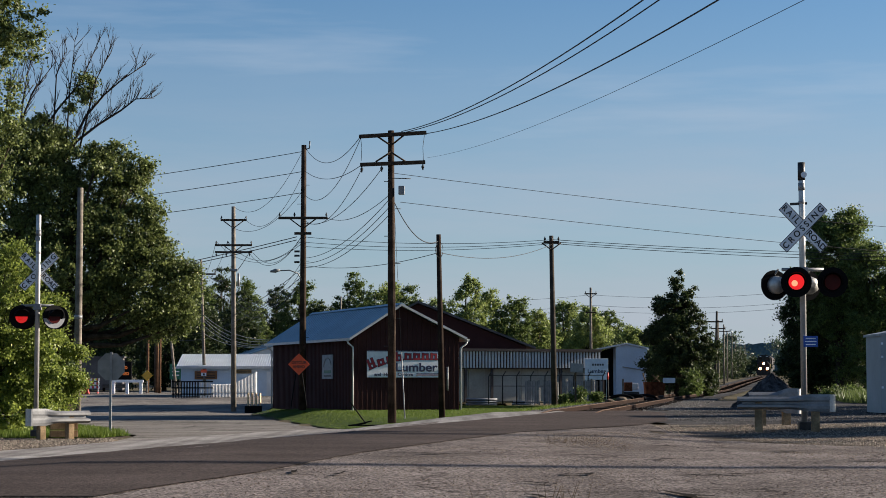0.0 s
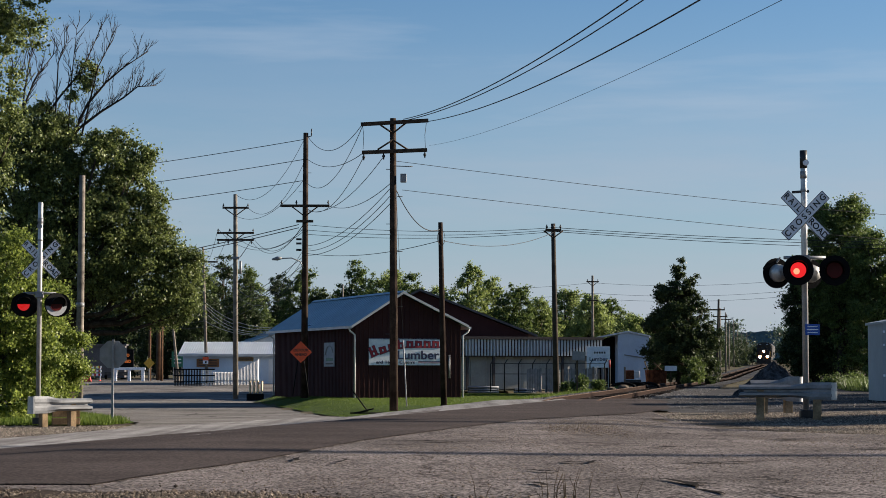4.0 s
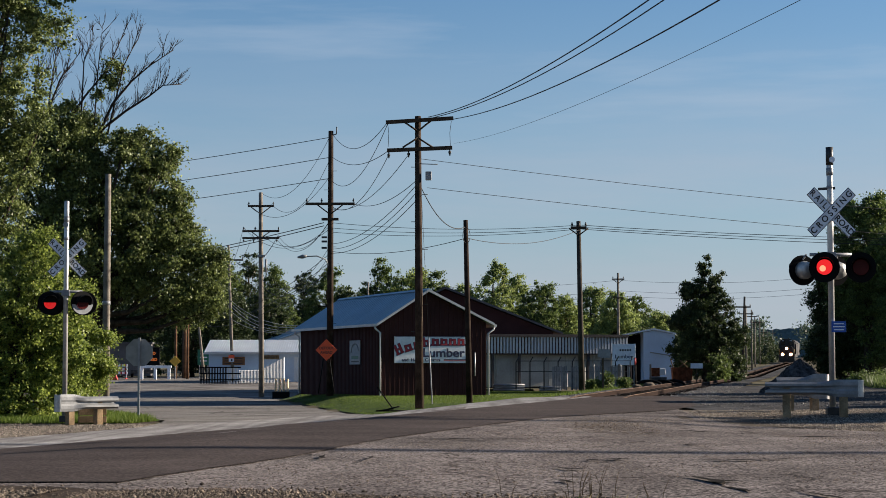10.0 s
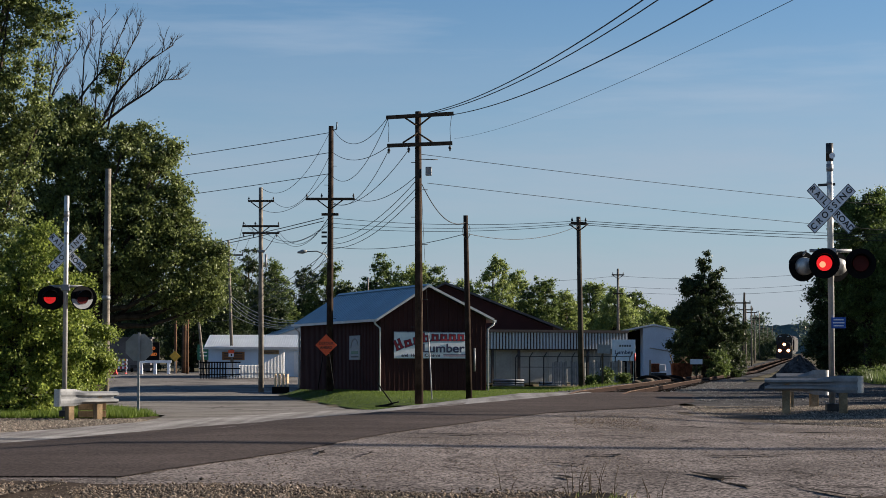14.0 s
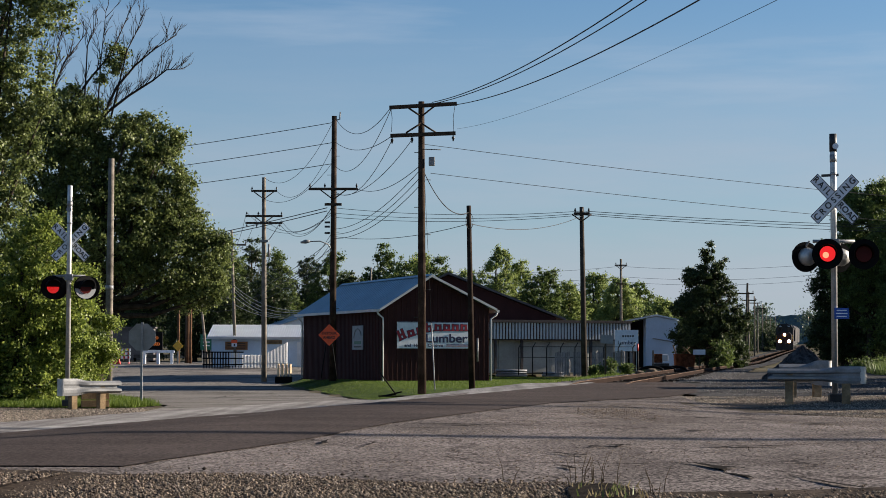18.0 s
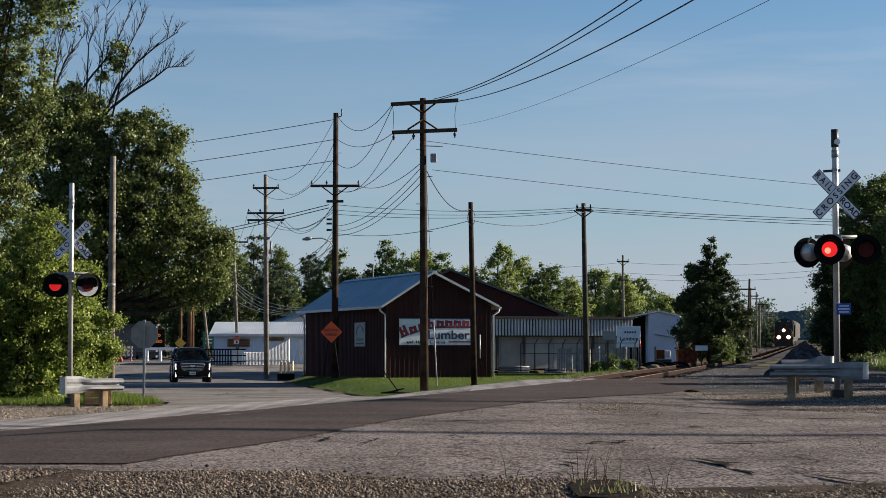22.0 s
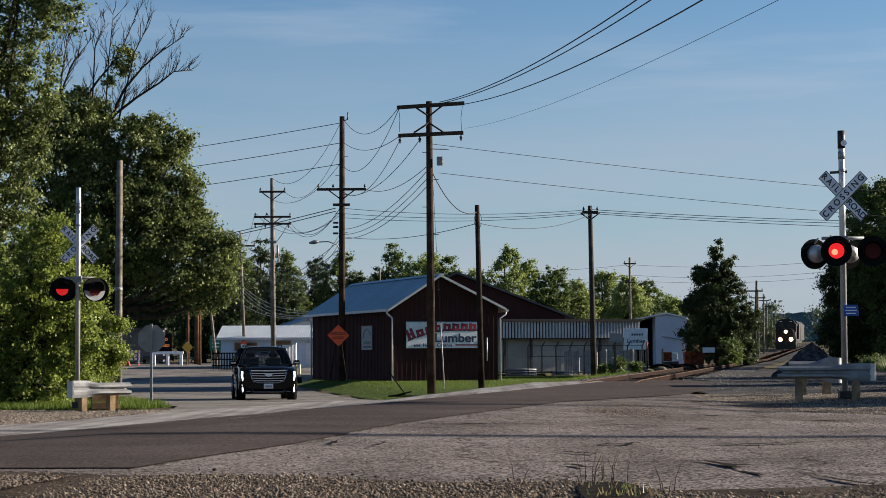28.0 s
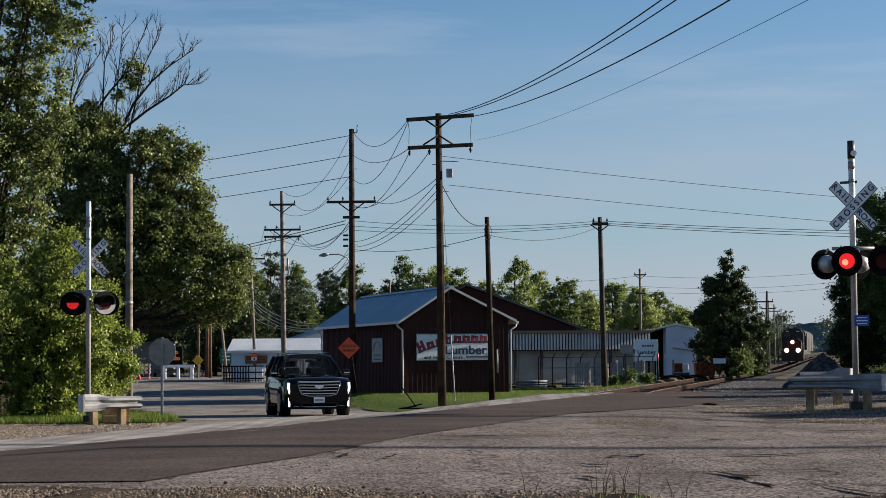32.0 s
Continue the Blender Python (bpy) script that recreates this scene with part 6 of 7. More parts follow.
def build_suv():
    """A big black sport utility; it faces -y."""
    th = thing("suv", pose(-30, 112, 0), "shiny black full-size sport utility vehicle with lit headlamps", "car")

    def ring(y, zb, zt, wb, wm, ws, crown=0.03):
        """Half a cross-section mirrored: sill, flank, shoulder, top."""
        half = [(wb, zb), (wm, zb + 0.10), (wm + 0.005, (zb + zt) / 2), (ws, zt - 0.09), (ws - 0.05, zt - 0.02), (ws * 0.55, zt + crown * 0.7), (0.0, zt + crown)]
        return [(x, y, z) for x, z in half] + [(-x, y, z) for x, z in half[-2::-1]]
    b = loft(bmesh.new(), [ring(-2.60, 0.44, 1.00, 0.72, 0.84, 0.80), ring(-2.55, 0.36, 1.07, 0.84, 0.93, 0.89), ring(-2.40, 0.31, 1.135, 0.92, 0.985, 0.945), ring(-2.15, 0.30, 1.165, 0.95, 1.01, 0.97),
                           ring(-1.6, 0.30, 1.17, 0.96, 1.02, 0.985, 0.05), ring(-1.15, 0.30, 1.20, 0.96, 1.02, 0.985, 0.05), ring(-0.9, 0.30, 1.22, 0.96, 1.02, 0.985, 0.0), ring(0.5, 0.30, 1.24, 0.96, 1.025, 0.985, 0.0),
                           ring(2.1, 0.32, 1.25, 0.95, 1.02, 0.98, 0.0), ring(2.45, 0.38, 1.24, 0.9, 1.0, 0.95, 0.0), ring(2.58, 0.48, 1.16, 0.8, 0.94, 0.88, 0.0)])
    part("body", b, "car_paint", th)
    for s in (-1, 1):                            # raised edges of the bonnet
        part("bonnet_crease", tube(bmesh.new(), [(s * 0.52, -2.45, 1.125), (s * 0.58, -1.9, 1.19), (s * 0.64, -1.2, 1.235)], [0.012, 0.022, 0.016], 6), "car_paint", th)
    # roof on its pillars, with glass between
    rf = loft(bmesh.new(), [[(x, y, z - 0.0) for x, z in ((w, 1.80 + d), (w - 0.03, 1.84 + d), (w * 0.6, 1.885 + d), (0, 1.895 + d), (-w * 0.6, 1.885 + d), (-w + 0.03, 1.84 + d), (-w, 1.80 + d), (0, 1.79 + d))] for y, w, d in ((-0.52, 0.60, -0.05), (-0.30, 0.70, -0.012), (0.3, 0.735, 0.0), (1.5, 0.735, 0.0), (2.1, 0.70, -0.03), (2.38, 0.66, -0.07))])
    part("roof", rf, "car_paint", th, "glossy black roof")
    for s in (-1, 1):
        for n, (p, q, r) in enumerate((((s * 0.90, -1.12, 1.21), (s * 0.645, -0.44, 1.79), 0.042), ((s * 0.955, 0.09, 1.21), (s * 0.735, 0.09, 1.82), 0.045), ((s * 0.955, 1.04, 1.21), (s * 0.735, 1.04, 1.82), 0.05), ((s * 0.93, 2.40, 1.2), (s * 0.68, 2.22, 1.80), 0.09))):
            part("pillar", tube(bmesh.new(), [p, Vector(p).lerp(Vector(q), 0.5) + Vector((s * 0.025, 0, 0.02)), q], r, 8), "car_paint", th)
        for y0, y1, t0, t1 in ((-0.90, 0.06, -0.40, 0.06), (0.13, 0.99, 0.13, 0.99), (1.09, 2.30, 1.09, 2.12)):
            g = bmesh.new()
            g.faces.new([g.verts.new(p) for p in ((s * 0.955, y0, 1.22), (s * 0.955, y1, 1.22), (s * 0.745, t1, 1.80), (s * 0.745, t0, 1.80))])
            bmesh.ops.solidify(g, geom=g.faces[:], thickness=0.008 * s)
            part("side_window", g, "tinted_glass", th, "dark tinted side window")
        part("window_trim", tube(bmesh.new(), [(s * 0.962, -0.95, 1.225), (s * 0.975, 0.5, 1.24), (s * 0.955, 2.3, 1.24)], 0.012, 5), "chrome", th, "chrome window strip")
        part("roof_rail", tube(bmesh.new(), [(s * 0.64, -0.15, 1.85), (s * 0.64, 0.0, 1.915), (s * 0.64, 1.8, 1.915), (s * 0.62, 1.95, 1.84)], 0.018, 6), "car_paint", th, "black roof rail")
        mr = part("mirror", box(bmesh.new(), s * 1.11, -0.80, 1.31, 0.22, 0.13, 0.17), "car_paint", th, "black wing mirror", bevel=0.045)
        part("mirror_cap", box(bmesh.new(), s * 1.11, -0.868, 1.30, 0.17, 0.008, 0.035), "chrome", mr, "bright mirror strip")
        part("mirror_arm", tube(bmesh.new(), [(s * 0.95, -0.78, 1.24), (s * 1.06, -0.79, 1.27)], 0.03, 6), "car_paint", mr)
        # tall lamp clusters that wrap round the corners
        hl = part("headlamp", slab(bmesh.new(), [(s * 0.64, 1.00), (s * 0.93, 1.05), (s * 0.955, 0.86), (s * 0.90, 0.66), (s * 0.79, 0.64), (s * 0.70, 0.80)][::s], "y", -2.56, -2.36), "lamp_shell", th, "clear headlamp cluster", bevel=0.02)
        part("headlamp_strip", slab(bmesh.new(), [(s * 0.86, 1.01), (s * 0.925, 1.02), (s * 0.935, 0.86), (s * 0.89, 0.69), (s * 0.84, 0.68), (s * 0.87, 0.86)][::s], "y", -2.59, -2.565), "car_lamp", hl, "lit white lamp strip")
        # lenses glow on one side only, imitating sun glare on that cluster
        for u, v in ((0.74, 0.93), (0.80, 0.80)):
            part("projector", tube(bmesh.new(), [(s * u, -2.565, v), (s * u, -2.585, v)], [0.052, 0.045], 12), "car_lamp" if s > 0 else "chrome", hl, "round headlamp lens")
        part("fog_lamp_strip", slab(bmesh.new(), [(s * 0.86, 0.56), (s * 0.905, 0.58), (s * 0.90, 0.31), (s * 0.85, 0.30)][::s], "y", -2.57, -2.50), "car_lamp", th, "lit white lower strip")
        part("fog_pocket", slab(bmesh.new(), [(s * 0.56, 0.42), (s * 0.84, 0.50), (s * 0.84, 0.32), (s * 0.60, 0.32)][::s], "y", -2.60, -2.52), "black", th, "black lower air intake")
        part("intake_trim", tube(bmesh.new(), [(s * 0.60, -2.605, 0.33), (s * 0.84, -2.58, 0.33)], 0.012, 5), "chrome", th)
        for y in (-1.50, 1.45):
            arch = bmesh.new()
            tube(arch, [(s * 1.025, y + 0.455 * math.cos(radians(a)), 0.41 + 0.455 * math.sin(radians(a))) for a in range(-10, 191, 20)], 0.028, 6)
            part("wheel_arch", arch, "car_paint", th)
            part("arch_liner", tube(bmesh.new(), [(s * 0.74, y, 0.42), (s * 1.03, y, 0.42)], 0.445, 24), "black", th)
        wheel(th, s * 0.90, -1.50, 0.41, 0.29)
        wheel(th, s * 0.90, 1.45, 0.41, 0.29)
        part("side_trim", box(bmesh.new(), s * 1.024, -0.02, 0.52, 0.012, 2.0, 0.035), "chrome", th, "chrome side strip")
        part("running_board", box(bmesh.new(), s * 1.0, -0.02, 0.32, 0.16, 2.0, 0.06), "black", th, bevel=0.02)
        for y in (-0.05, 0.95):
            part("door_handle", tube(bmesh.new(), [(s * 1.03, y - 0.12, 1.03), (s * 1.045, y, 1.035), (s * 1.03, y + 0.12, 1.03)], 0.014, 5), "chrome", th)
        part("tail_lamp", box(bmesh.new(), s * 0.9, 2.50, 1.2, 0.1, 0.12, 0.7), "red_dark", th)
    for name, face in (("windscreen", ((-0.87, -1.13, 1.22), (0.87, -1.13, 1.22), (0.62, -0.47, 1.80), (-0.62, -0.47, 1.80))), ("rear_window", ((-0.85, 2.46, 1.25), (0.85, 2.46, 1.25), (0.64, 2.30, 1.76), (-0.64, 2.30, 1.76)))):
        w = bmesh.new()
        w.faces.new([w.verts.new(p) for p in face])
        bmesh.ops.solidify(w, geom=w.faces[:], thickness=0.008)
        part(name, w, "tinted_glass" if name == "rear_window" else "clear_glass", th, "dark tinted glass")
    # cabin
    part("dashboard", slab(bmesh.new(), [(-1.05, 1.12), (-0.62, 1.26), (-0.50, 1.22), (-0.45, 0.9), (-1.05, 0.9)], "x", -0.86, 0.86), "cabin_dark", th, "black dashboard")
    part("steering_wheel", tube(bmesh.new(), [(-0.38 + 0.18 * math.cos(a) * -1, -0.42 + 0.06 * math.sin(a), 1.24 + 0.17 * math.sin(a)) for a in np.linspace(0, 6.28, 18)], 0.016, 5), "cabin_dark", th)
    for y, xs in ((0.25, (-0.40, 0.40)), (1.15, (-0.42, 0.42))):
        for x in xs:
            st = part("seat", slab(bmesh.new(), [(y - 0.05, 0.85), (y + 0.08, 0.85), (y + 0.22, 1.45), (y + 0.12, 1.47)], "x", x - 0.24, x + 0.24), "cabin_tan", th, "leather seat back", bevel=0.03)
            part("headrest", box(bmesh.new(), x, y + 0.19, 1.57, 0.26, 0.10, 0.17), "cabin_tan", st, bevel=0.035)
    part("inner_mirror", box(bmesh.new(), 0, -0.50, 1.66, 0.24, 0.03, 0.07), "cabin_dark", th, bevel=0.01)
    # shield grille with bright bars
    part("grille", slab(bmesh.new(), [(-0.63, 1.06), (0.63, 1.06), (0.57, 0.81), (0.50, 0.68), (0.30, 0.635), (-0.30, 0.635), (-0.50, 0.68), (-0.57, 0.81)], "y", -2.625, -2.56), "black", th, "black grille")
    for k in range(5):
        z = 1.025 - k * 0.084
        w = (1.22, 1.18, 1.14, 1.08, 0.96)[k]
        bm = slab(bmesh.new(), [(-w / 2, z), (0, z - 0.012), (w / 2, z), (w / 2, z + (0.024 if k else 0.04)), (0, z + (0.012 if k else 0.028)), (-w / 2, z + (0.024 if k else 0.04))], "y", -2.645, -2.62)
        part("grille_bar", bm, "chrome", th, "chrome grille bar")
    part("grille_frame", tube(bmesh.new(), [(-0.64, -2.60, 1.07), (-0.58, -2.625, 0.81), (-0.51, -2.63, 0.675), (-0.30, -2.635, 0.625), (0.30, -2.635, 0.625), (0.51, -2.63, 0.675), (0.58, -2.625, 0.81), (0.64, -2.60, 1.07)], 0.017, 6), "chrome", th, "chrome grille frame")
    part("badge", slab(bmesh.new(), [(-0.14, 0.93), (0.14, 0.93), (0.09, 0.86), (0, 0.83), (-0.09, 0.86)], "y", -2.675, -2.645), "sign_white", th, "silver badge shape")
    part("number_plate", box(bmesh.new(), 0, -2.64, 0.51, 0.32, 0.02, 0.16), "sign_white", th, "white number plate")
    part("plate_bar", box(bmesh.new(), 0, -2.655, 0.50, 0.25, 0.005, 0.07), "plastic_grey", th)
    part("bumper", slab(bmesh.new(), [(-0.86, 0.24), (0.86, 0.24), (0.88, 0.33), (-0.88, 0.33)], "y", -2.58, -2.2), "black", th, "black lower bumper", bevel=0.02)
    part("bumper_trim", tube(bmesh.new(), [(-0.56, -2.60, 0.40), (-0.50, -2.625, 0.31), (0.50, -2.625, 0.31), (0.56, -2.60, 0.40)], 0.013, 6), "chrome", th)
    part("undertray", box(bmesh.new(), 0, 0, 0.33, 1.5, 4.6, 0.12), "black", th)
    return th


SUV = build_suv()


def build_train():
    th = thing("locomotive", pose(70, 437, 2.7), "dark freight locomotive with bright headlamp and ditch lamps", "locomotive")
    part("hood", slab(bmesh.new(), [(-0.9, 1.7), (0.9, 1.7), (0.9, 3.6), (0.6, 4.1), (-0.6, 4.1), (-0.9, 3.6)], "y", 2.6, 17), "loco_paint", th)
    part("cab", slab(bmesh.new(), [(-1.5, 1.6), (1.5, 1.6), (1.5, 3.9), (1.1, 4.45), (0.5, 4.65), (-0.5, 4.65), (-1.1, 4.45), (-1.5, 3.9)], "y", 0.5, 2.7), "loco_paint", th, bevel=0.04)
    part("nose", slab(bmesh.new(), [(-1.2, 1.6), (1.2, 1.6), (1.2, 2.8), (0.8, 3.2), (-0.8, 3.2), (-1.2, 2.8)], "y", -1.2, 0.5), "loco_brown_shaded", th, bevel=0.06)
    part("frame_deck", box(bmesh.new(), 0, 7.7, 1.45, 3.05, 18.6, 0.3), "loco_paint", th)
    part("pilot_plow", slab(bmesh.new(), [(-1.5, 0.15), (1.5, 0.15), (1.45, 1.3), (-1.45, 1.3)], "y", -1.9, -1.6), "loco_paint", th, bevel=0.03)
    for s in (-1, 1):
        part("cab_window", box(bmesh.new(), s * 0.75, 0.48, 3.75, 0.75, 0.04, 0.55), "dark_glass", th)
        part("number_board", box(bmesh.new(), s * 0.72, 0.46, 4.25, 0.6, 0.05, 0.2), "black", th)
        # orange discs and oversized bulbs imitate the glare of the lamps
        part("ditch_halo", tube(bmesh.new(), [(s * 0.78, -1.95, 1.62), (s * 0.78, -2.02, 1.62)], 0.32, 14), "lamp_halo", th, "orange disc imitating the glow around a ditch lamp")
        part("ditch_bulb", tube(bmesh.new(), [(s * 0.78, -2.0, 1.62), (s * 0.78, -2.06, 1.62)], 0.27, 14), "lamp_white", th, "lit ditch lamp")
        part("handrail", tube(bmesh.new(), [(s * 1.42, -1.6, 1.6), (s * 1.42, -1.6, 2.6), (s * 1.42, 0.4, 2.6)], 0.025, 6), "yellow", th)
        part("steps", box(bmesh.new(), s * 1.25, -1.2, 0.9, 0.5, 0.5, 0.9), "loco_paint", th)
        part("number_bar", box(bmesh.new(), s * 0.72, 0.43, 4.25, 0.4, 0.01, 0.1), "sign_white", th)
        for y in (1.5, 3.2, 4.9, 10.8, 12.5, 14.2):
            part("wheel", tube(bmesh.new(), [(s * 0.68, y, 0.5), (s * 0.8, y, 0.5)], 0.5, 18), "iron", th)
    part("headlamp", tube(bmesh.new(), [(0, -1.22, 2.75), (0, -1.28, 2.75)], 0.28, 14), "lamp_halo", th, "orange disc imitating the glow around the headlamp")
    part("headlamp_bulb", tube(bmesh.new(), [(0, -1.25, 2.75), (0, -1.32, 2.75)], 0.23, 14), "lamp_white", th, "lit main headlamp")
    part("coupler", box(bmesh.new(), 0, -2.1, 0.9, 0.3, 0.6, 0.3), "iron", th)
    part("bogie", box(bmesh.new(), 0, 3.2, 0.7, 2.4, 4.6, 0.5), "iron", th)
    part("bogie", box(bmesh.new(), 0, 12.5, 0.7, 2.4, 4.6, 0.5), "iron", th)
    part("fuel_tank", box(bmesh.new(), 0, 7.8, 0.85, 2.6, 4.0, 0.9), "loco_paint", th, bevel=0.1)
    part("radiator", box(bmesh.new(), 0, 13.5, 3.9, 2.9, 2.6, 0.5), "loco_paint", th)
    part("horn", tube(bmesh.new(), [(0.3, 1.0, 4.7), (0.3, 0.6, 4.75)], [0.04, 0.1], 8), "iron", th)
    cars = []
    for k in range(3):
        c = thing("hopper_car", pose(72, 450, 2.7), "covered freight car behind the locomotive, its brown darkened for shade", "freight car", "freight cars")
        part("body", slab(bmesh.new(), [(-1.5, 1.3), (1.5, 1.3), (1.55, 4.0), (1.0, 4.5), (-1.0, 4.5), (-1.55, 4.0)], "y", 0.4, 15), "loco_brown_shaded", c, bevel=0.05)
        part("underframe", box(bmesh.new(), 0, 7.7, 1.1, 2.2, 15.2, 0.4), "iron", c)
        for y in (1.8, 3.6, 11.8, 13.6):
            for s in (-1, 1):
                part("wheel", tube(bmesh.new(), [(s * 0.68, y, 0.45), (s * 0.8, y, 0.45)], 0.45, 16), "iron", c)
        cars.append(c)
    return th, cars


LOCO, CARS = build_train()


# ---- birds ----
def build_bird():
    """A small dark bird that flies to -x."""
    th = thing("bird", pose(0, 150, 30), "small dark bird in flight against the sky", "bird", "flying birds")
    part("body", tube(bmesh.new(), [(-0.13, 0, 0.01), (-0.08, 0, 0.01), (0, 0, 0), (0.09, 0, 0), (0.17, 0, 0.01)], [0.012, 0.03, 0.038, 0.022, 0.006], 8), "black", th)
    for s in (-1, 1):
        part("wing", slab(bmesh.new(), [(-0.06, 0), (0.05, 0), (0.08, s * 0.10), (0.05, s * 0.21), (-0.02, s * 0.12)][::s], "z", -0.004, 0.004), "black", th)
    part("tail", slab(bmesh.new(), [(0.12, -0.015), (0.24, -0.04), (0.24, 0.04), (0.12, 0.015)], "z", -0.003, 0.003), "black", th)
    return th


BIRDS = [build_bird() for k in range(4)]


# ---- loose stones, grass ----
def stones(name, spots, size, material, label, rng):
    """Many small angular stones as one body."""
    n = len(spots)
    base = np.array([(1, 0, 0), (-.5, .87, 0), (-.5, -.87, 0), (0.1, 0, .75), (0, 0.1, -.6)])
    tri = np.array([(0, 1, 3), (1, 2, 3), (2, 0, 3), (1, 0, 4), (2, 1, 4), (0, 2, 4)])
    a = rng.uniform(0, 6.28, n)
    s = size * rng.lognormal(0, 0.5, n).clip(0.4, 2.2)
    v = base[None] * (1 + 0.3 * rng.normal(size=(n, 5, 1)))
    ca, sa = np.cos(a)[:, None], np.sin(a)[:, None]
    v = np.stack([v[..., 0] * ca - v[..., 1] * sa, v[..., 0] * sa + v[..., 1] * ca, v[..., 2]], -1) * s[:, None, None]
    co = (v + spots[:, None]).reshape(-1, 3)
    fa = (tri[None] + (np.arange(n) * 5)[:, None, None]).reshape(-1, 3)
    return tagged(arrays(name, co, fa, material), label, "stones", kind="stuff")


def strew(rng, n, x0, x1, y0, y1, keep=lambda x, y: True, lift=0.03):
    out = []
    while len(out) < n:
        x, y = rng.uniform(x0, x1), rng.uniform(y0, y1)
        if keep(x, y):
            out.append((x, y, height(x, y) + lift))
    return np.array(out)


def grass(name, spots, h, material, label, rng):
    n = len(spots)
    a = rng.uniform(0, 6.28, n)
    w = np.stack([np.cos(a), np.sin(a), np.zeros(n)], 1) * (0.006 + 0.04 * h)
    tip = np.stack([rng.normal(0, 0.35, n), rng.normal(0, 0.35, n), np.ones(n)], 1) * (h * rng.uniform(0.5, 1.3, n))[:, None]
    co = np.stack([spots - w, spots + w, spots + tip], 1).reshape(-1, 3)
    return tagged(arrays(name, co, np.arange(n * 3).reshape(-1, 3), material), label, "grass", kind="stuff")


# ---- small things of the yard and street ----
def build_clutter():
    # picket fence before the white shed; rising pickets imitate striped light on its wall
    pf = thing("picket_fence", pose(-17.1, 146.5, 0.4), "pale picket fence, rising pickets imitating light on the shed wall", "fence")
    for k in range(32):
        h = 0.95 if k < 14 else 0.95 + 0.055 * (k - 14)
        part("picket", box(bmesh.new(), 0, 0, h / 2, 0.085, 0.025, h, pose(k * 0.107, 0, 0, 0, 0, 50)), "trim_white", pf)
    part("rail", box(bmesh.new(), 1.7, 0.06, 0.35, 3.5, 0.04, 0.08), "trim_white", pf)
    df = thing("yard_fence", pose(-19.6, 144, 0.35), "dark slatted yard fence, white slats imitating lit gaps", "fence")
    for k in range(14):
        # the last slats are painted white in place of lit gaps
        part("slat", box(bmesh.new(), k * 0.2, 0, 0.62, 0.11, 0.03, 1.2), "trim_white" if k > 9 else "iron", df)
    for z in (0.3, 0.75, 1.2):
        part("rail", box(bmesh.new(), 1.4, -0.04, z, 3.0, 0.04, 0.09), "black", df)
    # short bright posts by the barn corner
    for k in range(4):
        p = thing("short_post", pose(-11.5 + k * 0.235, 117, height(-11.2, 117) + 0.02), "short cream post catching the low sun", "post", "short posts")
        part("post", box(bmesh.new(), 0, 0, 0.57, 0.11, 0.09, 1.16, pose(0, 0, 0, 0, 0, 60)), "post_cream", p)
    # added black box imitates the shaded lawn that hides the posts' feet
    pl = thing("shade_box", pose(-11.15, 116.6, height(-11.15, 116.6)), "low black box standing for the shaded lawn before the posts", "planter")
    part("box", box(bmesh.new(), 0, 0, 0.2, 1.0, 0.3, 0.46), "black", pl, bevel=0.02)
    bp = thing("pole_base", pose(-18.0, 149.6, 0.3), "black rubber base pad around the pole", "base pad")
    part("pad", box(bmesh.new(), 0.2, 0, 0.1, 2.0, 0.9, 0.22), "black", bp, bevel=0.05)
    fl = thing("flag_sign", pose(-18.05, 149.4, 2.0), "small orange and white notice on the pole", "sign")
    part("panel", box(bmesh.new(), 0, 0, 0.35, 0.45, 0.03, 0.25), "orange", fl)
    part("lower_panel", box(bmesh.new(), 0, 0, 0.1, 0.4, 0.03, 0.25), "sign_white", fl)
    part("mark", box(bmesh.new(), 0.02, -0.02, 0.1, 0.12, 0.01, 0.16), "letter_black", fl)
    # message board on a trailer
    mb = thing("message_board", pose(-26.95, 163, 0.75), "black electronic road message board on a trailer", "message board")
    part("panel", box(bmesh.new(), 0.35, 0, 1.7, 2.0, 0.2, 1.5), "black", mb, bevel=0.03)
    text("ROAD", 0.32, "amber", mb, pose(0.55, -0.11, 1.95, 90, 0, 0), bold=0.008)
    text("CLOSED", 0.32, "amber", mb, pose(0.55, -0.11, 1.45, 90, 0, 0), bold=0.008)
    part("mast", box(bmesh.new(), 0, 0.1, 1.0, 0.2, 0.2, 1.4), "iron", mb)
    part("trailer", box(bmesh.new(), 0, 0.2, 0.45, 2.0, 1.2, 0.3), "iron", mb, bevel=0.03)
    for s in (-1, 1):
        part("wheel", tube(bmesh.new(), [(s * 0.9, 0.2, 0.3), (s * 1.05, 0.2, 0.3)], 0.3, 14), "tyre", mb)
    gb = thing("grey_shelter", pose(-29.6, 171, 0.8), "dark grey-blue shelter behind the street", "shelter")
    part("wall", box(bmesh.new(), 0, 0, 1.4, 4.4, 3, 2.8), "dark_roof", gb, bevel=0.05)
    part("roof", box(bmesh.new(), 0, 0, 2.85, 4.7, 3.3, 0.14), "dark_roof", gb)
    for x, n in ((-29.0, 0), (-27.9, 1)):
        bc = thing("barricade", pose(x, 158, 0.62), "red and white road-closed barricade", "barricade", "barricades")
        for z in (0.5, 0.8, 1.1):
            pl = part("board", box(bmesh.new(), 0, 0, z, 1.0, 0.03, 0.2), "sign_white", bc)
            for k in range(3):
                part("stripe", box(bmesh.new(), -0.33 + k * 0.33, -0.018, z, 0.14, 0.006, 0.19), "red_paint", pl)
        for s in (-0.4, 0.4):
            part("leg", box(bmesh.new(), s, 0.03, 0.6, 0.06, 0.04, 1.2), "sign_white", bc)
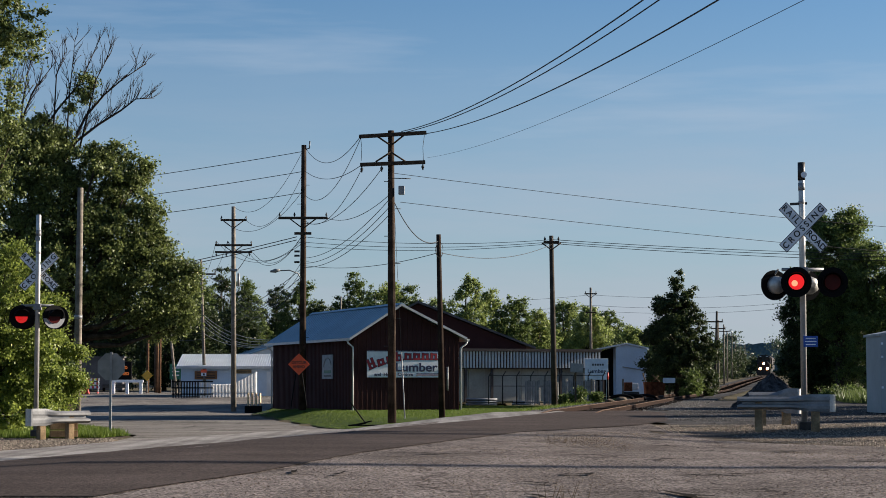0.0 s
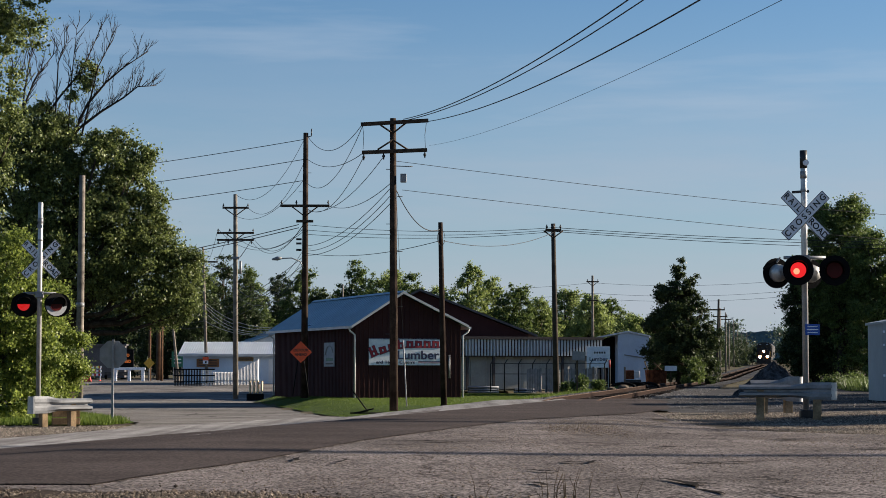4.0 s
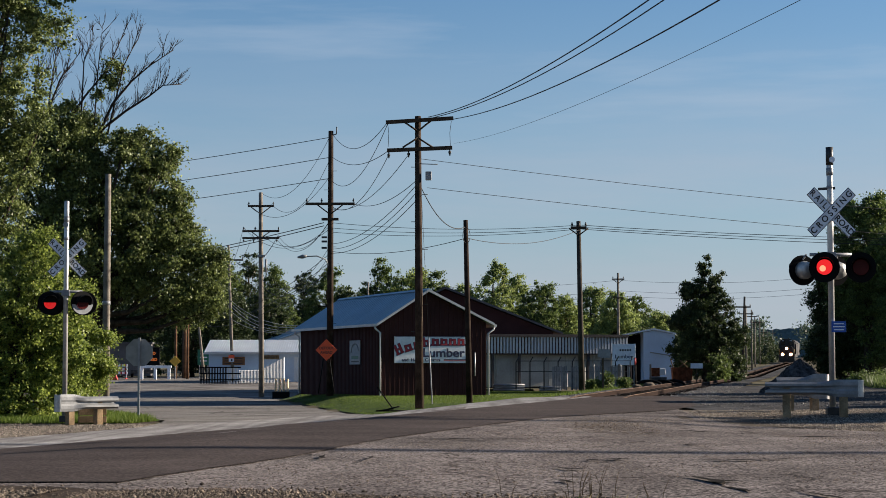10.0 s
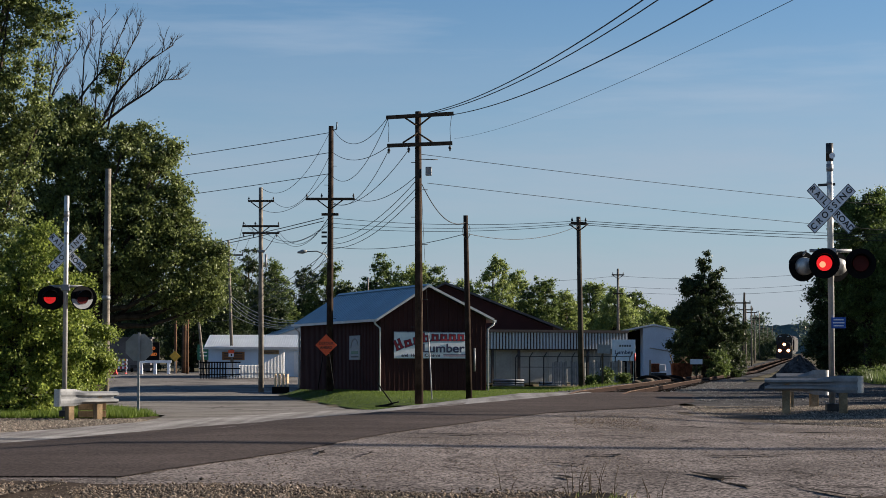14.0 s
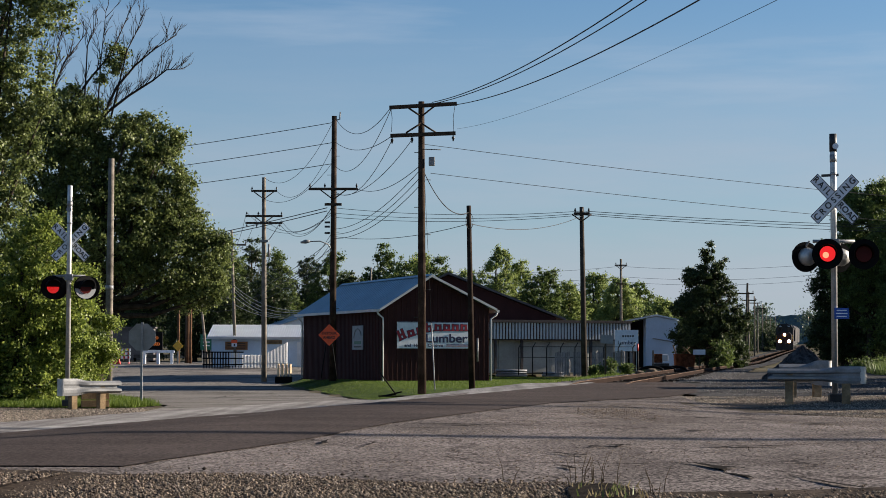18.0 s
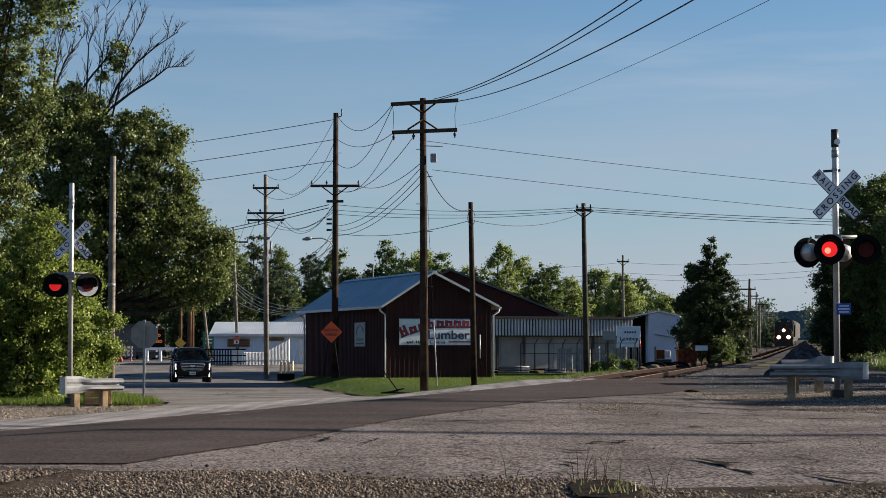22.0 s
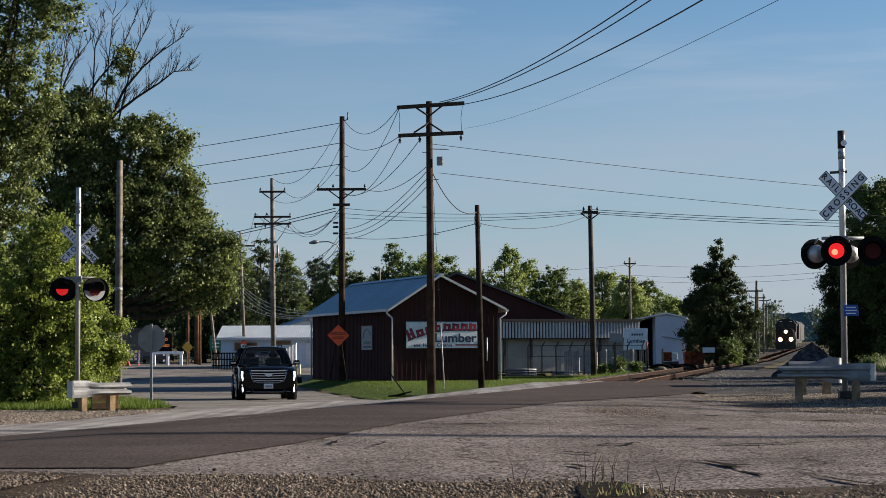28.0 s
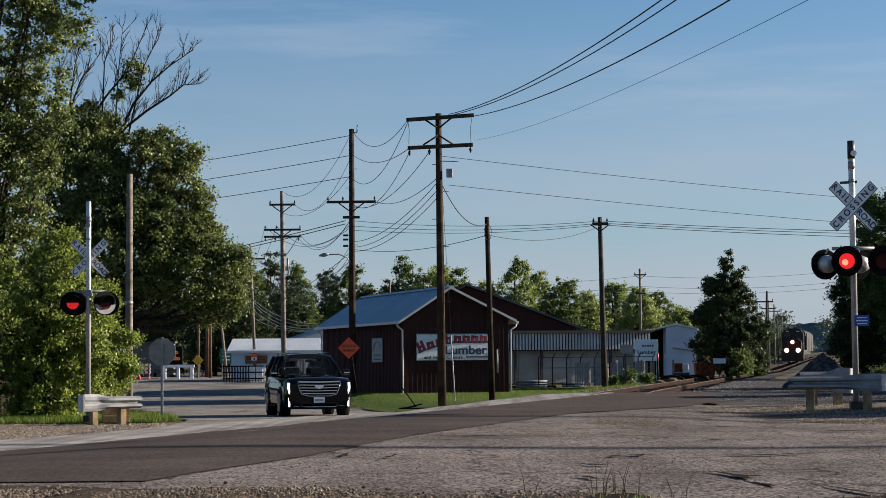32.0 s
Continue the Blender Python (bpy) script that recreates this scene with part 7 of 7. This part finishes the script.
            part("foot", box(bmesh.new(), s, 0, 0.05, 0.06, 0.8, 0.08), "red_paint", bc)
    cone = thing("red_barrier", pose(-28.5, 156.5, 0.58), "low red plastic barrier lying by the barricade", "barrier")
    part("block", slab(bmesh.new(), [(-0.6, 0), (0.6, 0), (0.45, 0.45), (-0.45, 0.45)], "y", -0.2, 0.2), "red_paint", cone, bevel=0.04)
    wr = thing("bridge_rail", pose(-25.0, 160, 0.62), "white concrete bridge rail with openings", "railing")
    part("top_rail", box(bmesh.new(), -0.5, 0, 0.98, 2.6, 0.25, 0.22), "sign_white", wr, bevel=0.02)
    for k in range(3):
        part("post", box(bmesh.new(), -1.6 + k * 1.1, 0, 0.42, 0.22, 0.22, 0.9), "sign_white", wr)
    # road signs by the bend
    ys = thing("warning_sign", pose(-23.9, 160, 0.6), "yellow diamond warning sign on a post", "road sign")
    part("panel", slab(bmesh.new(), [(0, 1.0), (0.45, 1.45), (0, 1.9), (-0.45, 1.45)], "y", -0.02, 0.02), "yellow", ys)
    part("post", box(bmesh.new(), 0, 0.05, 0.8, 0.07, 0.06, 1.6), "galv", ys)
    gs = thing("guide_sign", pose(-22.4, 166, 0.7), "dark green road guide sign on posts", "road sign")
    part("panel", box(bmesh.new(), 0, 0, 1.7, 1.0, 0.03, 1.3), "green_sign", gs)
    for z in (1.4, 1.7, 2.0):
        part("text_bar", box(bmesh.new(), 0, -0.022, z, 0.6, 0.006, 0.09), "sign_white", gs)
    for s in (-0.35, 0.35):
        part("post", box(bmesh.new(), s, 0.04, 0.6, 0.06, 0.05, 1.3), "galv", gs)
    # stacks beside the barn
    for k, (x, y, w, n) in enumerate(((2.1, 108, 1.7, 3), (4.4, 109, 1.2, 2))):
        ps = thing("pipe_stack", pose(x, y, height(x, y) + 0.05), "low stack of pale pipes and boards", "stack", "stacks")
        for j in range(n * 3):
            part("pipe", tube(bmesh.new(), [(-w / 2 + 0.05 * (j % 2), 0.14 * (j % 3), 0.08 + 0.13 * (j // 3)), (w / 2, 0.14 * (j % 3), 0.08 + 0.13 * (j // 3))], 0.065, 8), ("galv", "timber_old", "plastic_grey")[j % 3], ps)
    # yard fence: steel posts with barbed arms, and white slatted panels
    fn = thing("chain_fence", pose(2.4, 104, 0.36), "wire yard fence with white slats and barbed arms", "fence")
    for k in range(9):
        x, y = k * 0.72, -k * 0.35
        part("post", tube(bmesh.new(), [(x, y, 0), (x, y, 1.45), (x + 0.16, y, 1.72)], 0.03, 6), "iron", fn)
    for z in (0.1, 0.95, 1.5):
        part("rail", tube(bmesh.new(), [(0, 0, z), (8 * 0.72, -8 * 0.35, z)], 0.016, 5), "iron", fn)
    for k in range(46):
        x = 1.9 + k * 0.085
        if k % 11 in (9, 10) or 18 < k < 22:
            continue
        part("slat", box(bmesh.new(), x, -x * 0.486 - 0.03, 0.62, 0.072, 0.012, 1.15 + 0.06 * ((k * 7) % 3)), "galv" if k % 5 else "plastic_grey", fn)
    # sign on a post, rust bin, generator, small board
    bs = thing("yard_notice", pose(6.30, 95, 0.45), "weathered grey notice board on a dark post", "sign")
    part("post", box(bmesh.new(), 0.05, 0.03, 0.75, 0.09, 0.08, 1.5), "timber_old", bs)
    part("board", box(bmesh.new(), 0, -0.03, 1.75, 0.62, 0.03, 0.42, pose(0, 0, 0, 0, 4, 0)), "plastic_grey", bs)
    rp = thing("marker_post", pose(8.15, 98, 0.5), "black marker post with a red tip", "post")
    part("post", tube(bmesh.new(), [(0, 0, 0), (0, 0, 1.15)], 0.05, 8), "black", rp)
    part("tip", tube(bmesh.new(), [(0, 0, 1.15), (0, 0, 1.5)], 0.045, 8), "red_paint", rp)
    for k, x in enumerate((7.05, 7.45, 7.75, 9.1)):
        q = thing("fence_stake", pose(x, 99 + k * 0.4, 0.48), "weathered pale fence stake", "stake", "fence stakes")
        part("stake", box(bmesh.new(), 0, 0, 0.55, 0.09, 0.07, 1.1 + 0.2 * (k % 2)), "pole_grey", q)
    rb = thing("scrap_bin", pose(13.0, 122, height(13.0, 122) + 0.03), "rusty open steel scrap bin", "bin")
    part("body", slab(bmesh.new(), [(-0.55, 0), (0.55, 0), (0.62, 0.95), (-0.62, 0.95)], "y", -0.5, 0.5), "rust", rb)
    for k in range(5):
        part("rib", box(bmesh.new(), -0.5 + k * 0.25, -0.53, 0.48, 0.05, 0.06, 0.9), "rust", rb)
    for a, b in (((-.5, 0, .9), (-.7, 0, 1.5)), ((-.2, .1, .9), (.3, 0, 1.35)), ((.4, 0, .9), (-.1, 0, 1.4))):
        part("scrap", tube(bmesh.new(), [a, b], 0.04, 5), "timber_old", rb)
    ge = thing("generator", pose(11.4, 121, height(11.4, 121) + 0.03), "small yellow and rust coloured engine on a frame", "generator")
    part("block", box(bmesh.new(), -0.1, 0, 0.75, 0.5, 0.5, 0.55), "rust", ge, bevel=0.05)
    part("tank", box(bmesh.new(), 0.3, -0.05, 0.78, 0.4, 0.4, 0.4), "trim_white", ge, bevel=0.06)
    part("frame", box(bmesh.new(), 0.05, 0, 0.3, 1.0, 0.6, 0.3), "iron", ge)
    sb = thing("mile_board", pose(13.35, 117, height(13.35, 117) + 0.03), "small white board on a thin post", "sign")
    part("board", box(bmesh.new(), 0, 0, 1.05, 0.72, 0.03, 0.3), "sign_white", sb)
    part("post", box(bmesh.new(), 0, 0.03, 0.5, 0.06, 0.05, 1.0), "timber_old", sb)
    for k, (x, y, r) in enumerate(((8.3, 92, 0.30), (7.6, 90.5, 0.22), (10.3, 104, 0.35))):
        bo = thing("boulder", pose(x, y, height(x, y) + 0.03), "pale rounded boulder beside the rails", "boulder", "boulders")
        rng = np.random.default_rng(k)
        bm = bmesh.new()
        bmesh.ops.create_icosphere(bm, subdivisions=2, radius=r)
        for v in bm.verts:
            v.co = v.co * (1 + 0.12 * rng.normal()) * 1.0
            v.co.z = v.co.z * 0.6 + r * 0.35
        part("rock", bm, "stone", bo)
    for k, x in enumerate((9.0, 9.7, 10.4)):
        ho = thing("black_hose", pose(x, 100 + k, 0.55), "black ribbed hose lying in an arc", "hose", "hoses")
        part("hose", tube(bmesh.new(), [(0.6 * math.cos(a), 0.15 * math.sin(a), 0.08 + 0.22 * math.sin(a)) for a in np.linspace(0, math.pi, 12)], 0.07, 7), "black", ho)
    for i, (x, y, h) in enumerate(((6.6, 96, 0.9), (6.0, 97, 0.7), (7.4, 95, 0.6))):
        tree("shrub", x, y, [(0, 0, h * 0.5, h * 0.55, h * .5, h * 0.5)], 0.03, "small weedy shrub by the yard fence", "leaf", 30, 2600, 0.11, 0.2, 300 + i, category="shrub", group="fence shrubs", limbs=6)
    # frogs of the foreground: a clump of weeds at the asphalt's edge
    rng = np.random.default_rng(9)
    for i, (x, y) in enumerate(((0.80, 15.3), (0.95, 15.38), (0.28, 15.75), (1.05, 15.0), (1.35, 14.6))):
        th = thing("weed", pose(x, y, height(x, y)), "thin brown weed with a few green blades", "weed", "weeds")
        bm = bmesh.new()
        for k in range((8, 6, 2, 4, 5)[i]):
            a = rng.uniform(0, 6.28)
            hh = rng.uniform(0.10, 0.27)
            tube(bm, [(0.05 * math.cos(a), 0.05 * math.sin(a), 0), (0.07 * math.cos(a), 0.07 * math.sin(a), hh * 0.6), (0.11 * math.cos(a), 0.1 * math.sin(a), hh)], [0.004, 0.003, 0.0015], 4)
        part("stem", bm, "timber_old", th)
    for n, h, x0, x1, y0, y1, mt in ((24, 0.06, 0.75, 1.2, 14.0, 14.9, "leaf"), (60, 0.06, 0.7, 1.25, 14.0, 15.3, "dry_blade")):
        grass("weed_blades", np.array([(rng.uniform(x0, x1), rng.uniform(y0, y1), height(1, 14.8) + 0.03) for _ in range(n)]), h, mt, "thin grass blades on the dirt patch", rng)


build_clutter()


def build_loose():
    rng = np.random.default_rng(21)
    stones("foreground_gravel", strew(rng, 38000, -4.5, 5.0, 12.6, 16.6, lambda x, y: ((x - 0.96) / 0.3) ** 2 + ((y - 14.6) / 0.7) ** 2 > rng.uniform(0.05, 0.9) and y < 15.2 + 0.25 * math.sin(x * 2.3) + 0.8 * ramp(-x, -0.5, 1.5) - 0.75 * ramp(x, 0.6, 1.8) + (0.7 * rng.random() if rng.random() < 0.12 else 0)), 0.009, "stone", "coarse mixed gravel in the foreground", rng)
    stones("signal_gravel", strew(rng, 44000, 4.4, 13, 30.2, 42.5, lambda x, y: y > 38 - max(0, x - 4.5) * 3.2 - (1.2 if rng.random() < 0.15 else 0) and y > 30.4, 0.014), 0.0115, "pale_stone", "loose tan gravel stones around the signal", rng)
    stones("signal_gravel", strew(rng, 14000, -14, -8.05, 38, 51, lambda x, y: x < -9.3 + (y - 41.3) * 0.19 and y < 50.6, 0.022), 0.014, "pale_stone", "loose pale gravel stones beside the hedge", rng)
    stones("ballast_stones", strew(rng, 18000, 2, 24, 61, 120, lambda x, y: abs(x - track_x(y)) < 2.9 and (abs(x - track_x(y)) > 0.9 or rng.random() < 0.3), 0.03), 0.024, "grey_stone", "grey ballast stones between the ties", rng)
    stones("yard_stones", strew(rng, 14000, 5.5, 22, 43, 80, lambda x, y: x > track_x(y) + 3), 0.015, "grey_stone", "scattered grey stones on the yard", rng)
    stones("lot_stones", strew(rng, 42000, -3, 9, 15.8, 37, lambda x, y: x > -2.7 + (y - 16.9) * 0.23 and noise.noise((x * 0.7, y * 0.4, 2)) > rng.uniform(-0.8, 0.4), 0.014), 0.0065, "stone", "loose grit on the old asphalt", rng)
    grass("lawn_grass", strew(rng, 60000, -10, 7, 65, 110, lambda x, y: x > -3.3 - (y - 65.3) * 0.165 and x < -0.6 + (y - 65) * 0.29 and y > 65.8 - 0.9 * (-2.4 < x < -0.8), 0.022), 0.045, "grass_blade", "short green lawn grass blades", rng)
    grass("verge_grass", strew(rng, 24000, -14, -8.2, 50.6, 66, lambda x, y: x < -8.4 - (y - 53) * 0.3 + min(0, (y - 53)) * 0.4, 0.04), 0.17, "grass_blade", "rough green grass on the verge", rng)
    grass("yard_grass", strew(rng, 36000, 18, 36, 84, 108, lambda x, y: x > track_x(y) + 9, 0.03), 0.5, "leaf", "tall rough grass at the yard's edge", rng)
    grass("track_grass", strew(rng, 4000, 3, 12, 72, 110, lambda x, y: track_x(y) - 5.0 < x < track_x(y) - 2.6, 0.04), 0.14, "grass_blade", "rough grass beside the rails", rng)


build_loose()


def build_patches():
    p = drape("dirt_patch", [(0.74, 14.0), (0.70, 14.7), (0.80, 15.2), (0.92, 15.1), (1.06, 15.25), (1.16, 14.9), (1.22, 14.4), (1.10, 13.8)], "dirt", 0.05, 0.5, ragged=0.06)
    tagged(p, "dark dirt patch at the asphalt's edge", "dirt", kind="structure")


build_patches()


def build_cracks():
    """Open cracks in the old asphalt."""
    rng = random.Random(6)
    for x0, y0, x1, y1, w in ((1.89, 17.8, 2.25, 15.7, 0.08), (2.0, 17.2, 2.35, 16.7, 0.04), (2.4, 24.1, 2.95, 24.6, 0.07), (4.2, 27.7, 5.3, 27.2, 0.09), (1.0, 20.2, 1.75, 20.9, 0.07), (2.25, 20.4, 3.4, 20.5, 0.07), (2.5, 16.2, 3.0, 14.6, 0.04),
                              (-1.6, 20.5, -1.53, 21.9, 0.05), (-1.12, 20.0, -1.08, 21.5, 0.05), (0.68, 17.1, 0.98, 16.5, 0.05), (0.7, 19.1, 1.15, 18.7, 0.05), (3.2, 31, 4.4, 30.2, 0.08), (-0.6, 26.5, 0.4, 25.9, 0.06), (4.6, 23.5, 6.2, 23.0, 0.07)):
        n, pts = 12, []
        for k in range(n + 1):
            q = k / n
            pts.append((x0 + (x1 - x0) * q + rng.uniform(-.05, .05), y0 + (y1 - y0) * q + rng.uniform(-.12, .12), w * math.sin(math.pi * min(1, max(0.02, q))) * rng.uniform(0.4, 1.3)))
        bm, prev = bmesh.new(), None
        for x, y, ww in pts:
            z = height(x, y) + 0.034
            a = bm.verts.new((x - ww * 0.4, y - ww * 1.6, z)), bm.verts.new((x + ww * 0.4, y + ww * 1.6, z))
            if prev:
                bm.faces.new((prev[0], prev[1], a[1], a[0]))
            prev = a
        tagged(part("pavement_crack", bm, "crack"), "open dark crack in the old asphalt", "crack", kind="structure")


build_cracks()


# ---- what moves ----
def along(y):
    """Pose on the rails of a rail vehicle whose front is at distance y."""
    dx = track_x(y + 8) - track_x(y)
    return pose(track_x(y), y, track_z(y) + 0.12, math.degrees(math.atan2(track_z(y + 8) - track_z(y), 8)), 0, -math.degrees(math.atan2(dx, 8)))


# time, x, y of the sport utility's middle, heading (degrees; 0 faces the viewer, positive turns its nose to the right)
DRIVE = [(0, -64, 128, 84), (12, -62, 128, 84), (16, -40, 127, 80), (17.5, -29.5, 126.5, 74), (18.5, -24.2, 126, 66), (19, -22.5, 125.6, 60), (20, -20.0, 122.5, 44), (21, -17.2, 114.5, 20), (22, -15.5, 107.5, 11),
         (23, -14.05, 99.8, 9), (24.5, -12.03, 90.3, 9), (25, -11.36, 87.2, 9), (25.5, -10.75, 84.2, 9), (27.5, -8.3, 72.6, 10), (28, -7.79, 70.4, 10), (29, -7.06, 67.3, 11), (30.5, -6.12, 62.3, 12.5), (31, -5.95, 61.7, 13), (32, -5.73, 60.8, 13.5)]
TRAIN = [(0, 437), (32, 274)]


def motions():
    walk(SUV, [(t, pose(x, y, height(x, y) + 0.012, 0, 0, h)) for t, x, y, h in DRIVE])
    ts = [k * 2.0 for k in range(17)]
    ys = [float(np.interp(t, [a for a, _ in TRAIN], [b for _, b in TRAIN])) for t in ts]
    walk(LOCO, [(t, along(y)) for t, y in zip(ts, ys)])
    for k, c in enumerate(CARS):
        walk(c, [(t, along(y + 18.2 + 15.6 * k)) for t, y in zip(ts, ys)])
    # birds cross the sky in a loose line, beating their wings
    for k, (b, (x, z, vx, vz)) in enumerate(zip(BIRDS, ((-19.1, 26.9, -13.3, 2.0), (-17.7, 26.7, -13.3, 1.7), (-17.5, 26.1, -11.6, 1.2), (-10.2, 24.5, -13.1, 2.1)))):
        walk(b, [(t, pose(x + vx * (t - 8.6), 150, z + vz * (t - 8.6), 0, 8, 0)) for t in (0.0, 8.0, 16.0, 24.0, 32.0)])
        for w in [c for c in b.children if c.name.startswith("wing")]:
            side = 1 if w.data.vertices[2].co.y > 0 else -1
            walk(w, [(n * 0.1, pose(0, 0, 0, side * (10 + 32 * math.cos(n * 1.9 + k)), 0, 0)) for n in range(321)])
    # wheels of the sport utility
    far = 0.0
    dist = [0.0]
    for a, b in zip(DRIVE, DRIVE[1:]):
        far += math.hypot(b[1] - a[1], b[2] - a[2])
        dist.append(far)
    tt = np.arange(0, 32.01, 0.1)
    dd = np.interp(tt, [d[0] for d in DRIVE], dist)
    for w in [c for c in SUV.children if c.name.startswith("wheel") and not c.name.startswith("wheel_arch")]:
        loc = w.location.copy()
        walk(w, [(float(t), Matrix.Translation(loc) @ Matrix.Rotation(d / 0.41, 4, "X")) for t, d in zip(tt, dd)])
    # the paired red lamps flash by turns, twice a second, imitated by turning discs
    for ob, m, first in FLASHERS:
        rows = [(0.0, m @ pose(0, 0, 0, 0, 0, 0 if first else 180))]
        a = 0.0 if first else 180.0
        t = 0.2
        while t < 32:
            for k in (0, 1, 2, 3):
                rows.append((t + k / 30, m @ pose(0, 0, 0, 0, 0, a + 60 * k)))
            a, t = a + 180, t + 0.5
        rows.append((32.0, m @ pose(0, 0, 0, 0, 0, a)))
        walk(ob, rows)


motions()
